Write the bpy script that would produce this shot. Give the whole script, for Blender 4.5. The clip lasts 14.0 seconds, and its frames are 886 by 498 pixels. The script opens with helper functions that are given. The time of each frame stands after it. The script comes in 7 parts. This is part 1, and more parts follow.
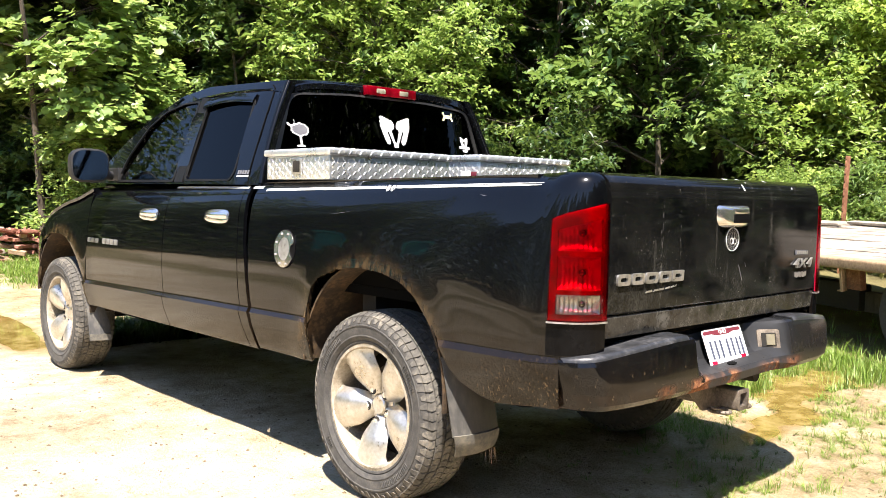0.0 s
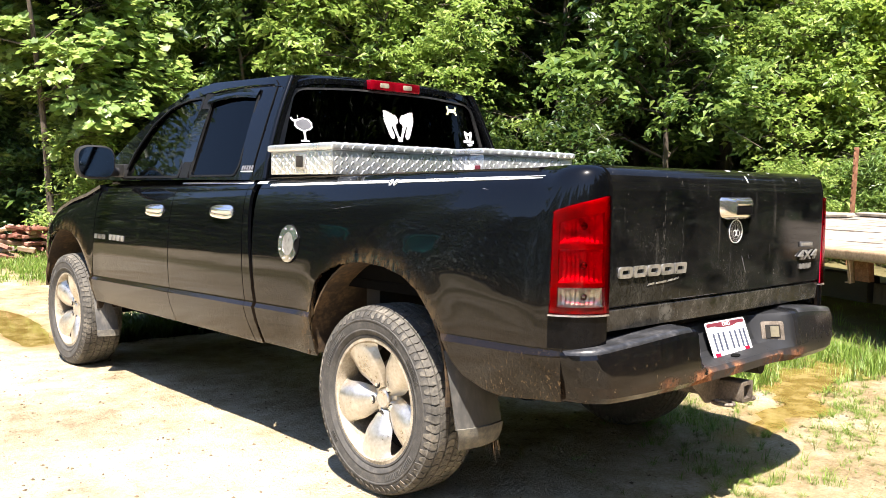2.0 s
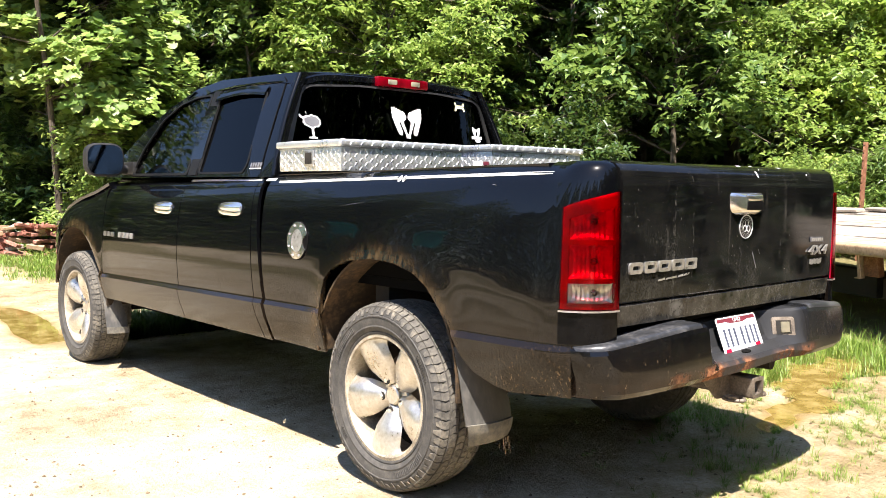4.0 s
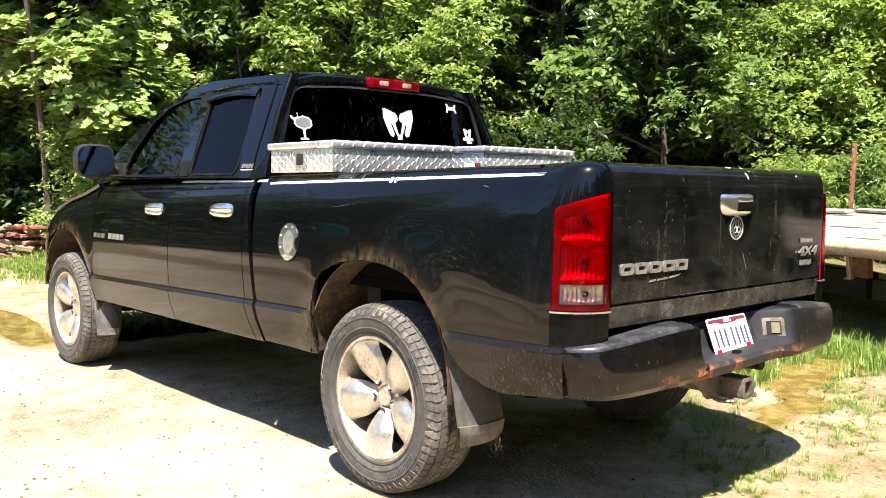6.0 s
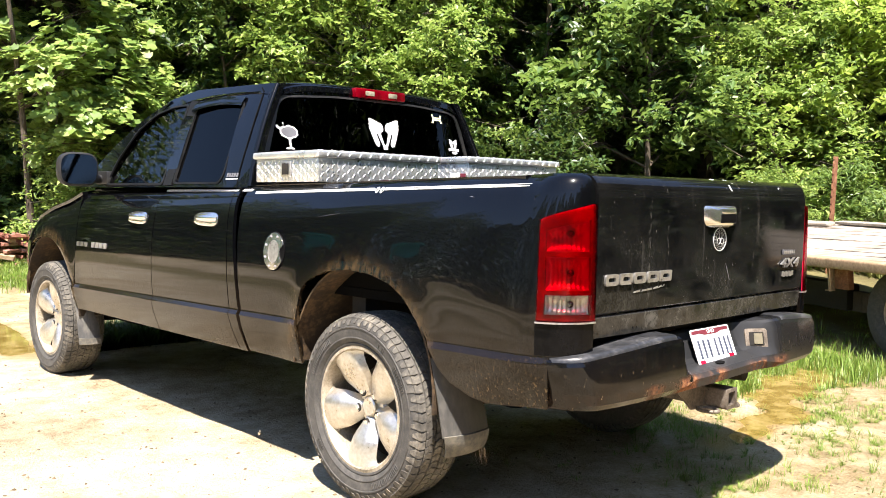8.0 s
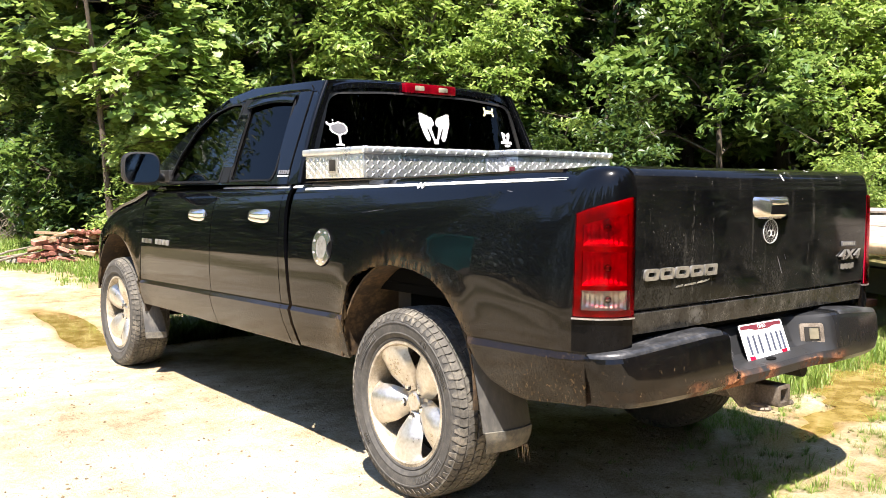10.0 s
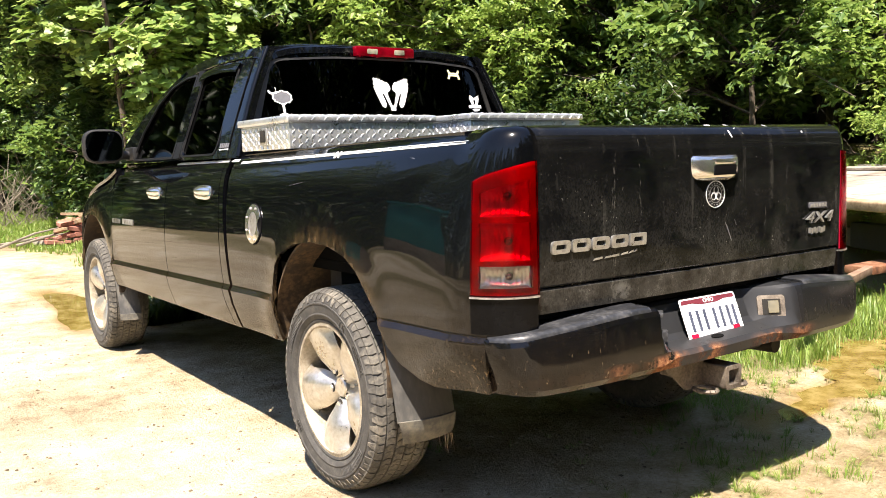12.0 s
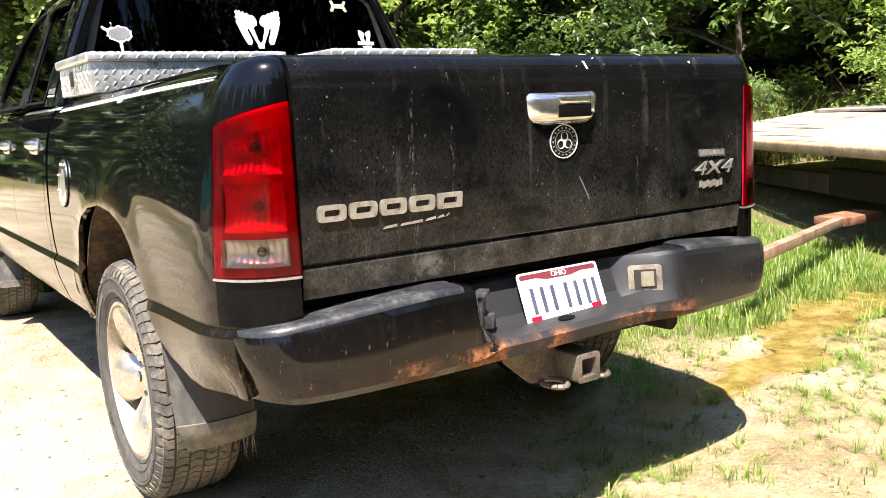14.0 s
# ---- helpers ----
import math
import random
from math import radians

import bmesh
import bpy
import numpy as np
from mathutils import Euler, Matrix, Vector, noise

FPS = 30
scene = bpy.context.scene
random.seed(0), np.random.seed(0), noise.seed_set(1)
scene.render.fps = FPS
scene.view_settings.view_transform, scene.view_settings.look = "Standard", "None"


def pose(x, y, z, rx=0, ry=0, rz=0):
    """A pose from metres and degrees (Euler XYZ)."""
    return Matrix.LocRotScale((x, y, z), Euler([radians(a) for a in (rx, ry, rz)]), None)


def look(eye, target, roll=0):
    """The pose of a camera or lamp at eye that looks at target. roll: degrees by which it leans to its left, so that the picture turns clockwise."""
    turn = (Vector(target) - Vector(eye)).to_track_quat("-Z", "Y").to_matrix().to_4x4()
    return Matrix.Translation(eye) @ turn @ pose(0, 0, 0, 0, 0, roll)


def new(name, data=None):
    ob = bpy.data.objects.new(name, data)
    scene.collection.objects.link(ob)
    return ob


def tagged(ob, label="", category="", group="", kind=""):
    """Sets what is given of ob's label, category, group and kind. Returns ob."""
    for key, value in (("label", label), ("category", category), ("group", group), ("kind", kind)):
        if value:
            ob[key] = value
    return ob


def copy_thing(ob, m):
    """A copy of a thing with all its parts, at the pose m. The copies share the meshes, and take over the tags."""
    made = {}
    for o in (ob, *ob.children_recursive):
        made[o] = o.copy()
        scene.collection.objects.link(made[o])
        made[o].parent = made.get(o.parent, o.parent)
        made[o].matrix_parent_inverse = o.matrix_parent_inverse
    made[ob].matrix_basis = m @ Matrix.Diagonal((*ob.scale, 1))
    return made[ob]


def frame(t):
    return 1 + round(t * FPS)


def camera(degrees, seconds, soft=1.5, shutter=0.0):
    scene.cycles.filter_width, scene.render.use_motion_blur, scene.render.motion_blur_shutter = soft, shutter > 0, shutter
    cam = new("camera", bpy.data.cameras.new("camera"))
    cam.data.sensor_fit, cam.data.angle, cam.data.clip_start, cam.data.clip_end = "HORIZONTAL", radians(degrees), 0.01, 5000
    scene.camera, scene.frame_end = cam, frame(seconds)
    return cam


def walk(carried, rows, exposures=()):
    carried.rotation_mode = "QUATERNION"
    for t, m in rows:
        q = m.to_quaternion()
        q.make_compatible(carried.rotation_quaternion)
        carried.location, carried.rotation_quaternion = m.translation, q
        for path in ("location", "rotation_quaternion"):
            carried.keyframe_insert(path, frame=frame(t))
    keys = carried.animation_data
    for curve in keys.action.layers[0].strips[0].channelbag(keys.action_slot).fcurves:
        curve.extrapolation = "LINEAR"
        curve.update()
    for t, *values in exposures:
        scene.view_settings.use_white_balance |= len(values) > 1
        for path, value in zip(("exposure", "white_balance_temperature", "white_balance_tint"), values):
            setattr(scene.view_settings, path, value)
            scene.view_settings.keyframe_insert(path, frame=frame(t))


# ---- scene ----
cam = camera(54.1, 14.0, soft=0.9)
PATH = [
    (0, (-3.236, -2.878, 1.307), (-1.873, -1.419, 1.185), 1.1),
    (0.5, (-3.228, -2.872, 1.305), (-1.873, -1.407, 1.179), 1.4),
    (1, (-3.228, -2.878, 1.308), (-1.879, -1.407, 1.184), 0.9),
    (1.5, (-3.225, -2.889, 1.309), (-1.882, -1.411, 1.187), 0.8),
    (2, (-3.22, -2.899, 1.305), (-1.873, -1.427, 1.17), 0.7),
    (2.5, (-3.215, -2.901, 1.309), (-1.863, -1.434, 1.169), 0.2),
    (3, (-3.217, -2.898, 1.307), (-1.885, -1.412, 1.162), 0.3),
    (5.5, (-3.235, -2.884, 1.301), (-1.891, -1.41, 1.163), 0.8),
    (6, (-3.229, -2.89, 1.304), (-1.879, -1.422, 1.164), 0.5),
    (6.5, (-3.232, -2.893, 1.305), (-1.891, -1.415, 1.178), 0.6),
    (7, (-3.226, -2.894, 1.303), (-1.866, -1.433, 1.175), 0.4),
    (7.5, (-3.232, -2.892, 1.303), (-1.855, -1.447, 1.177), 0.7),
    (7.7, (-3.237, -2.891, 1.303), (-1.857, -1.448, 1.184), 0.8),
    (9.8, (-3.161, -2.935, 1.313), (-1.853, -1.428, 1.176), 0.7),
    (10, (-3.127, -2.971, 1.317), (-1.88, -1.414, 1.181), -0.0),
    (10.5, (-3.028, -3.088, 1.31), (-1.836, -1.487, 1.19), -0.3),
    (11, (-2.919, -3.142, 1.3), (-1.801, -1.497, 1.088), -1.2),
    (11.5, (-2.748, -3.107, 1.285), (-1.615, -1.465, 1.135), 0.5),
    (12, (-2.529, -3.067, 1.302), (-1.391, -1.435, 1.099), -1.8),
    (12.5, (-2.242, -3.064, 1.262), (-1.126, -1.433, 0.954), -0.4),
    (13, (-1.981, -3.061, 1.252), (-0.845, -1.447, 0.925), -1.8),
    (13.5, (-1.796, -2.979, 1.241), (-0.619, -1.39, 0.944), -0.8),
    (14, (-1.652, -2.956, 1.259), (-0.555, -1.315, 0.941), -2.6),
]
EXPOSURES = [(0, 1.78, 6380), (10.2, 1.78, 6410), (11, 1.57, 6650), (11.5, 1.56, 6680), (12, 1.63, 6640), (13, 1.62, 6590), (13.5, 1.79, 6480), (14, 1.88, 6420)]
walk(cam, [(t, look(eye, target, roll)) for t, eye, target, roll in PATH], [(t, stops, kelvin, 17) for t, stops, kelvin in EXPOSURES])
# ---- light ----
SUN_TO = Vector((-0.38, -0.37, 1.0)).normalized()
sun = new("sun", bpy.data.lights.new("sun", "SUN"))
sun.data.energy, sun.data.angle, sun.data.color = 5.0, radians(0.53), (1.0, 0.94, 0.81)
sun.matrix_world = look(SUN_TO * 60, (0, 0, 0))
world = bpy.data.worlds.new("sky")
scene.world = world
world.use_nodes = True
sky = world.node_tree.nodes.new("ShaderNodeTexSky")
sky.sky_type, sky.sun_disc = "NISHITA", False
sky.sun_elevation = math.asin(SUN_TO.z)
sky.sun_rotation = math.atan2(SUN_TO.x, SUN_TO.y)
sky.air_density, sky.dust_density, sky.ozone_density = 0.95, 0.3, 2.2
back = world.node_tree.nodes["Background"]
back.inputs["Strength"].default_value = 0.093
world.node_tree.links.new(sky.outputs[0], back.inputs["Color"])


# ---- materials ----
def material(name):
    m = bpy.data.materials.new(name)
    m.use_nodes = True
    return m, m.node_tree.nodes, m.node_tree.links, m.node_tree.nodes["Principled BSDF"]


def ramp(nodes, links, fac, stops):
    r = nodes.new("ShaderNodeValToRGB")
    while len(r.color_ramp.elements) < len(stops):
        r.color_ramp.elements.new(0.5)
    for e, (p, c) in zip(r.color_ramp.elements, stops):
        e.position, e.color = p, (*c, 1) if len(c) == 3 else c
    links.new(fac, r.inputs["Fac"])
    return r.outputs["Color"]


def noise_tex(nodes, links, scale, detail=4.0, rough=0.6, coord="Object", stretch=None, distortion=0.0):
    tc = nodes.new("ShaderNodeTexCoord")
    n = nodes.new("ShaderNodeTexNoise")
    n.inputs["Scale"].default_value, n.inputs["Detail"].default_value = scale, detail
    n.inputs["Roughness"].default_value, n.inputs["Distortion"].default_value = rough, distortion
    out = tc.outputs[coord]
    if stretch:
        mp = nodes.new("ShaderNodeMapping")
        mp.inputs["Scale"].default_value = stretch
        links.new(out, mp.inputs["Vector"])
        out = mp.outputs["Vector"]
    links.new(out, n.inputs["Vector"])
    return n.outputs["Fac"]


def mix(nodes, links, fac, a, b, blend="MIX"):
    m = nodes.new("ShaderNodeMix")
    m.data_type, m.blend_type = "RGBA", blend
    for i, v in ((0, fac), (6, a), (7, b)):
        if isinstance(v, (int, float)):
            m.inputs[i].default_value = v
        elif isinstance(v, tuple):
            m.inputs[i].default_value = (*v, 1)
        else:
            links.new(v, m.inputs[i])
    return m.outputs[2]


def maths(nodes, links, op, a, b=0.0, clamp=False):
    m = nodes.new("ShaderNodeMath")
    m.operation, m.use_clamp = op, clamp
    for i, v in ((0, a), (1, b)):
        if isinstance(v, (int, float)):
            m.inputs[i].default_value = v
        else:
            links.new(v, m.inputs[i])
    return m.outputs[0]


def bump(nodes, links, bsdf, height, strength=0.3, distance=0.01):
    b = nodes.new("ShaderNodeBump")
    b.inputs["Strength"].default_value, b.inputs["Distance"].default_value = strength, distance
    links.new(height, b.inputs["Height"])
    links.new(b.outputs[0], bsdf.inputs["Normal"])


def varied(name, colours, scale, rough=(0.5, 0.7), metal=0.0, bump_strength=0.0, bump_scale=None, distance=0.004, spec=0.5, stretch=None):
    """A surface whose colour and gloss wander at two scales."""
    m, nodes, links, b = material(name)
    big = noise_tex(nodes, links, scale, 5, 0.62, stretch=stretch)
    fine = noise_tex(nodes, links, scale * 9, 3, 0.6, stretch=stretch)
    both = maths(nodes, links, "ADD", maths(nodes, links, "MULTIPLY", big, 0.65), maths(nodes, links, "MULTIPLY", fine, 0.35))
    n = len(colours) - 1
    stops = [(0.34 + 0.32 * i / max(n, 1), c) for i, c in enumerate(colours)]
    links.new(ramp(nodes, links, both, stops), b.inputs["Base Color"])
    rr = nodes.new("ShaderNodeMapRange")
    rr.inputs["From Min"].default_value, rr.inputs["From Max"].default_value = 0.35, 0.65
    rr.inputs["To Min"].default_value, rr.inputs["To Max"].default_value = rough
    links.new(both, rr.inputs["Value"])
    links.new(rr.outputs[0], b.inputs["Roughness"])
    b.inputs["Metallic"].default_value = metal
    b.inputs["Specular IOR Level"].default_value = spec
    if bump_strength:
        bump(nodes, links, b, noise_tex(nodes, links, bump_scale or scale * 6, 4, 0.65), bump_strength, distance)
    return m


def paint_material():
    """Black clear-coated paint with dust that thickens towards the sills and round the wheels, and fine scratches. The
    dust's brown also imitates the sand's golden reflection.
    """
    m, nodes, links, b = material("black_paint")
    tc = nodes.new("ShaderNodeTexCoord")
    sep = nodes.new("ShaderNodeSeparateXYZ")
    links.new(tc.outputs["Object"], sep.inputs[0])
    low = nodes.new("ShaderNodeMapRange")
    low.inputs["From Min"].default_value, low.inputs["From Max"].default_value = 1.0, 0.5
    links.new(sep.outputs["Z"], low.inputs["Value"])
    cloud = noise_tex(nodes, links, 3.0, 6, 0.7)
    grain = noise_tex(nodes, links, 60.0, 3, 0.7)
    streak = noise_tex(nodes, links, 5.0, 5, 0.65, stretch=(6, 6, 1))
    speck = maths(nodes, links, "GREATER_THAN", noise_tex(nodes, links, 140.0, 2, 0.5), 0.735)
    d = maths(nodes, links, "MULTIPLY", low.outputs[0], maths(nodes, links, "ADD", maths(nodes, links, "MULTIPLY", cloud, 0.75), maths(nodes, links, "MULTIPLY", streak, 0.5)))
    d = maths(nodes, links, "MULTIPLY", d, maths(nodes, links, "ADD", 0.55, maths(nodes, links, "MULTIPLY", grain, 0.8)))
    d = maths(nodes, links, "MULTIPLY", d, 0.060, True)
    d = maths(nodes, links, "ADD", d, maths(nodes, links, "MULTIPLY", maths(nodes, links, "MULTIPLY", speck, cloud), 0.10), True)
    mud = nodes.new("ShaderNodeAttribute")
    mud.attribute_name = "mud"
    splash = nodes.new("ShaderNodeAttribute")
    splash.attribute_name = "splash"
    flecks = maths(nodes, links, "MULTIPLY", splash.outputs["Fac"], ramp_fac(nodes, links, noise_tex(nodes, links, 90.0, 3, 0.65, stretch=(1, 1, 0.55)), 0.58, 0.70), True)
    d = maths(nodes, links, "ADD", d, maths(nodes, links, "MULTIPLY", flecks, 0.32), True)
    patchy = maths(nodes, links, "MULTIPLY", mud.outputs["Fac"], ramp_fac(nodes, links, noise_tex(nodes, links, 22.0, 5, 0.7, stretch=(1, 1, 0.45)), 0.38, 0.62))
    d = maths(nodes, links, "ADD", d, maths(nodes, links, "MULTIPLY", patchy, 0.14), True)
    spray = nodes.new("ShaderNodeAttribute")
    spray.attribute_name = "spray"
    ragged = maths(nodes, links, "ADD", spray.outputs["Fac"], maths(nodes, links, "MULTIPLY", maths(nodes, links, "SUBTRACT", noise_tex(nodes, links, 17.0, 5, 0.65, stretch=(1, 1, 0.35)), 0.5), 1.5))
    film = maths(nodes, links, "MULTIPLY", ramp_fac(nodes, links, ragged, 0.42, 0.56), maths(nodes, links, "ADD", 0.35, grain))
    film = maths(nodes, links, "MULTIPLY", film, maths(nodes, links, "GREATER_THAN", spray.outputs["Fac"], 0.02))
    d = maths(nodes, links, "ADD", d, maths(nodes, links, "MULTIPLY", film, 0.0025), True)
    links.new(mix(nodes, links, d, (0.0018, 0.002, 0.0026), (0.36, 0.225, 0.095)), b.inputs["Base Color"])
    r = maths(nodes, links, "ADD", 0.035, maths(nodes, links, "ADD", maths(nodes, links, "MULTIPLY", d, 1.3), maths(nodes, links, "MULTIPLY", low.outputs[0], 0.03)), True)
    links.new(r, b.inputs["Roughness"])
    b.inputs["Specular IOR Level"].default_value = 0.29
    b.inputs["Coat Weight"].default_value, b.inputs["Coat Roughness"].default_value = 0.10, 0.24
    wave = maths(nodes, links, "ADD", noise_tex(nodes, links, 2.6, 2, 0.5), maths(nodes, links, "MULTIPLY", noise_tex(nodes, links, 2.0, 3, 0.55, stretch=(1, 1, 5.5)), 0.30))
    bump(nodes, links, b, wave, 0.035, 0.02)
    return m


def ramp_fac(nodes, links, value, lo, hi):
    r = nodes.new("ShaderNodeMapRange")
    r.inputs["From Min"].default_value, r.inputs["From Max"].default_value = lo, hi
    links.new(value, r.inputs["Value"])
    return r.outputs[0]


def tailgate_material():
    """The same black paint, dustier and rain-streaked: pale runs, specks and dried dirt."""
    m, nodes, links, b = material("dusty_black_paint")
    tc = nodes.new("ShaderNodeTexCoord")
    sep = nodes.new("ShaderNodeSeparateXYZ")
    links.new(tc.outputs["Object"], sep.inputs[0])
    low = ramp_fac(nodes, links, maths(nodes, links, "SUBTRACT", 1.25, sep.outputs["Z"]), 0.0, 0.42)
    cloud = noise_tex(nodes, links, 4.5, 7, 0.72, distortion=0.4)
    grain = noise_tex(nodes, links, 190.0, 4, 0.75, stretch=(1, 1, 0.6))
    runs = maths(nodes, links, "MULTIPLY", ramp_fac(nodes, links, noise_tex(nodes, links, 9.0, 4, 0.6, stretch=(2.4, 1, 0.12)), 0.60, 0.78), ramp_fac(nodes, links, cloud, 0.45, 0.6))
    wob = maths(nodes, links, "MULTIPLY", maths(nodes, links, "SUBTRACT", noise_tex(nodes, links, 14.0, 3, 0.6), 0.5), 0.03)
    for at, wide, top in ((-0.488, 0.0035, 1.33), (-0.372, 0.0022, 1.35), (-0.497, 0.002, 1.2), (0.30, 0.002, 1.1)):
        off = maths(nodes, links, "ABSOLUTE", maths(nodes, links, "SUBTRACT", maths(nodes, links, "ADD", sep.outputs["X"], wob), at))
        line = maths(nodes, links, "LESS_THAN", off, wide)
        line = maths(nodes, links, "MULTIPLY", line, maths(nodes, links, "LESS_THAN", sep.outputs["Z"], top))
        runs = maths(nodes, links, "ADD", runs, maths(nodes, links, "MULTIPLY", line, ramp_fac(nodes, links, noise_tex(nodes, links, 30.0, 4, 0.7), 0.46, 0.62)), True)
    speck = maths(nodes, links, "GREATER_THAN", noise_tex(nodes, links, 105.0, 2, 0.5), 0.73)
    d = maths(nodes, links, "MULTIPLY", ramp_fac(nodes, links, cloud, 0.34, 0.75), maths(nodes, links, "ADD", 0.16, low))
    d = maths(nodes, links, "MULTIPLY", d, ramp_fac(nodes, links, grain, 0.30, 0.74))
    foot = maths(nodes, links, "MULTIPLY", maths(nodes, links, "LESS_THAN", sep.outputs["Z"], 0.902), ramp_fac(nodes, links, noise_tex(nodes, links, 13.0, 6, 0.75), 0.40, 0.68))
    d = maths(nodes, links, "ADD", maths(nodes, links, "MULTIPLY", foot, 0.45), d)
    # one pale smear on the lower edge
    away = maths(nodes, links, "ADD", maths(nodes, links, "POWER", maths(nodes, links, "MULTIPLY", maths(nodes, links, "ADD", sep.outputs["X"], 0.445), 18.0), 2.0), maths(nodes, links, "POWER", maths(nodes, links, "MULTIPLY", maths(nodes, links, "SUBTRACT", sep.outputs["Z"], 0.862), 30.0), 2.0))
    smear = maths(nodes, links, "MULTIPLY", ramp_fac(nodes, links, away, 1.0, 0.0), ramp_fac(nodes, links, noise_tex(nodes, links, 38.0, 5, 0.7), 0.38, 0.58), True)
    d = maths(nodes, links, "ADD", d, maths(nodes, links, "MULTIPLY", smear, 1.3))
    d = maths(nodes, links, "ADD", maths(nodes, links, "MULTIPLY", d, 0.20), maths(nodes, links, "MULTIPLY", maths(nodes, links, "MULTIPLY", runs, grain), 0.22), True)
    d = maths(nodes, links, "ADD", d, maths(nodes, links, "MULTIPLY", maths(nodes, links, "MULTIPLY", speck, ramp_fac(nodes, links, cloud, 0.42, 0.6)), 0.45), True)
    links.new(mix(nodes, links, d, (0.002, 0.0022, 0.0026), (0.41, 0.39, 0.34)), b.inputs["Base Color"])
    links.new(maths(nodes, links, "ADD", 0.05, maths(nodes, links, "MULTIPLY", d, 2.0), True), b.inputs["Roughness"])
    b.inputs["Specular IOR Level"].default_value = 0.19
    bump(nodes, links, b, noise_tex(nodes, links, 2.2, 2, 0.5), 0.04, 0.02)
    return m


def bumper_material():
    m, nodes, links, b = material("bumper_paint")
    tc = nodes.new("ShaderNodeTexCoord")
    sep = nodes.new("ShaderNodeSeparateXYZ")
    links.new(tc.outputs["Object"], sep.inputs[0])
    cloud = noise_tex(nodes, links, 5.0, 6, 0.72)
    scuff = ramp_fac(nodes, links, noise_tex(nodes, links, 30.0, 5, 0.75, stretch=(2.2, 1, 0.35)), 0.50, 0.72)
    d = maths(nodes, links, "MULTIPLY", ramp_fac(nodes, links, cloud, 0.45, 0.85), 0.010)
    d = maths(nodes, links, "ADD", d, maths(nodes, links, "MULTIPLY", scuff, 0.014), True)
    fleck = ramp_fac(nodes, links, noise_tex(nodes, links, 75.0, 3, 0.6, stretch=(1, 1, 0.5)), 0.66, 0.72)
    foot = ramp_fac(nodes, links, maths(nodes, links, "SUBTRACT", 0.78, sep.outputs["Z"]), 0.0, 0.16)
    d = maths(nodes, links, "ADD", d, maths(nodes, links, "MULTIPLY", maths(nodes, links, "MULTIPLY", fleck, foot), 0.30), True)
    d = maths(nodes, links, "ADD", d, maths(nodes, links, "MULTIPLY", maths(nodes, links, "MULTIPLY", foot, cloud), 0.05), True)
    col = mix(nodes, links, d, (0.0022, 0.0024, 0.003), (0.37, 0.26, 0.14))
    grey = nodes.new("ShaderNodeAttribute")
    grey.attribute_name = "worn"
    grey = grey.outputs["Fac"]
    col = mix(nodes, links, maths(nodes, links, "MULTIPLY", grey, maths(nodes, links, "ADD", 0.6, maths(nodes, links, "MULTIPLY", cloud, 0.5)), True), col, (0.022, 0.023, 0.025))
    low = ramp_fac(nodes, links, maths(nodes, links, "SUBTRACT", 0.662, sep.outputs["Z"]), 0.0, 0.02)
    spot = nodes.new("ShaderNodeAttribute")
    spot.attribute_name = "rust"
    near = maths(nodes, links, "MULTIPLY", low, maths(nodes, links, "MULTIPLY", spot.outputs["Fac"], ramp_fac(nodes, links, noise_tex(nodes, links, 16.0, 6, 0.7), 0.40, 0.52), True), True)
    rust = ramp(nodes, links, noise_tex(nodes, links, 70.0, 4, 0.7), [(0.3, (0.07, 0.025, 0.012)), (0.5, (0.22, 0.085, 0.035)), (0.7, (0.36, 0.19, 0.09))])
    col = mix(nodes, links, maths(nodes, links, "MULTIPLY", near, low, True), col, rust)
    links.new(col, b.inputs["Base Color"])
    links.new(maths(nodes, links, "ADD", 0.07, maths(nodes, links, "MULTIPLY", maths(nodes, links, "ADD", maths(nodes, links, "MULTIPLY", grey, 0.3), maths(nodes, links, "ADD", d, near)), 1.3), True), b.inputs["Roughness"])
    b.inputs["Specular IOR Level"].default_value = 0.32
    bump(nodes, links, b, noise_tex(nodes, links, 45.0, 4, 0.6), 0.05, 0.002)
    return m


def glass_material(name, through_colour, gloss=0.02, ior=1.5, shine_share=1.0):
    """Tinted glazing: a dim clear body under a sharp reflection."""
    m, nodes, links, b = material(name)
    nodes.remove(b)
    out = nodes["Material Output"]
    clear, shine, f = nodes.new("ShaderNodeBsdfTransparent"), nodes.new("ShaderNodeBsdfGlossy"), nodes.new("ShaderNodeFresnel")
    clear.inputs["Color"].default_value = (*through_colour, 1)
    shine.inputs["Roughness"].default_value = gloss
    f.inputs["IOR"].default_value = ior
    ms = nodes.new("ShaderNodeMixShader")
    links.new(maths(nodes, links, "MULTIPLY", f.outputs[0], shine_share), ms.inputs[0])
    links.new(clear.outputs[0], ms.inputs[1])
    links.new(shine.outputs[0], ms.inputs[2])
    links.new(ms.outputs[0], out.inputs["Surface"])
    return m


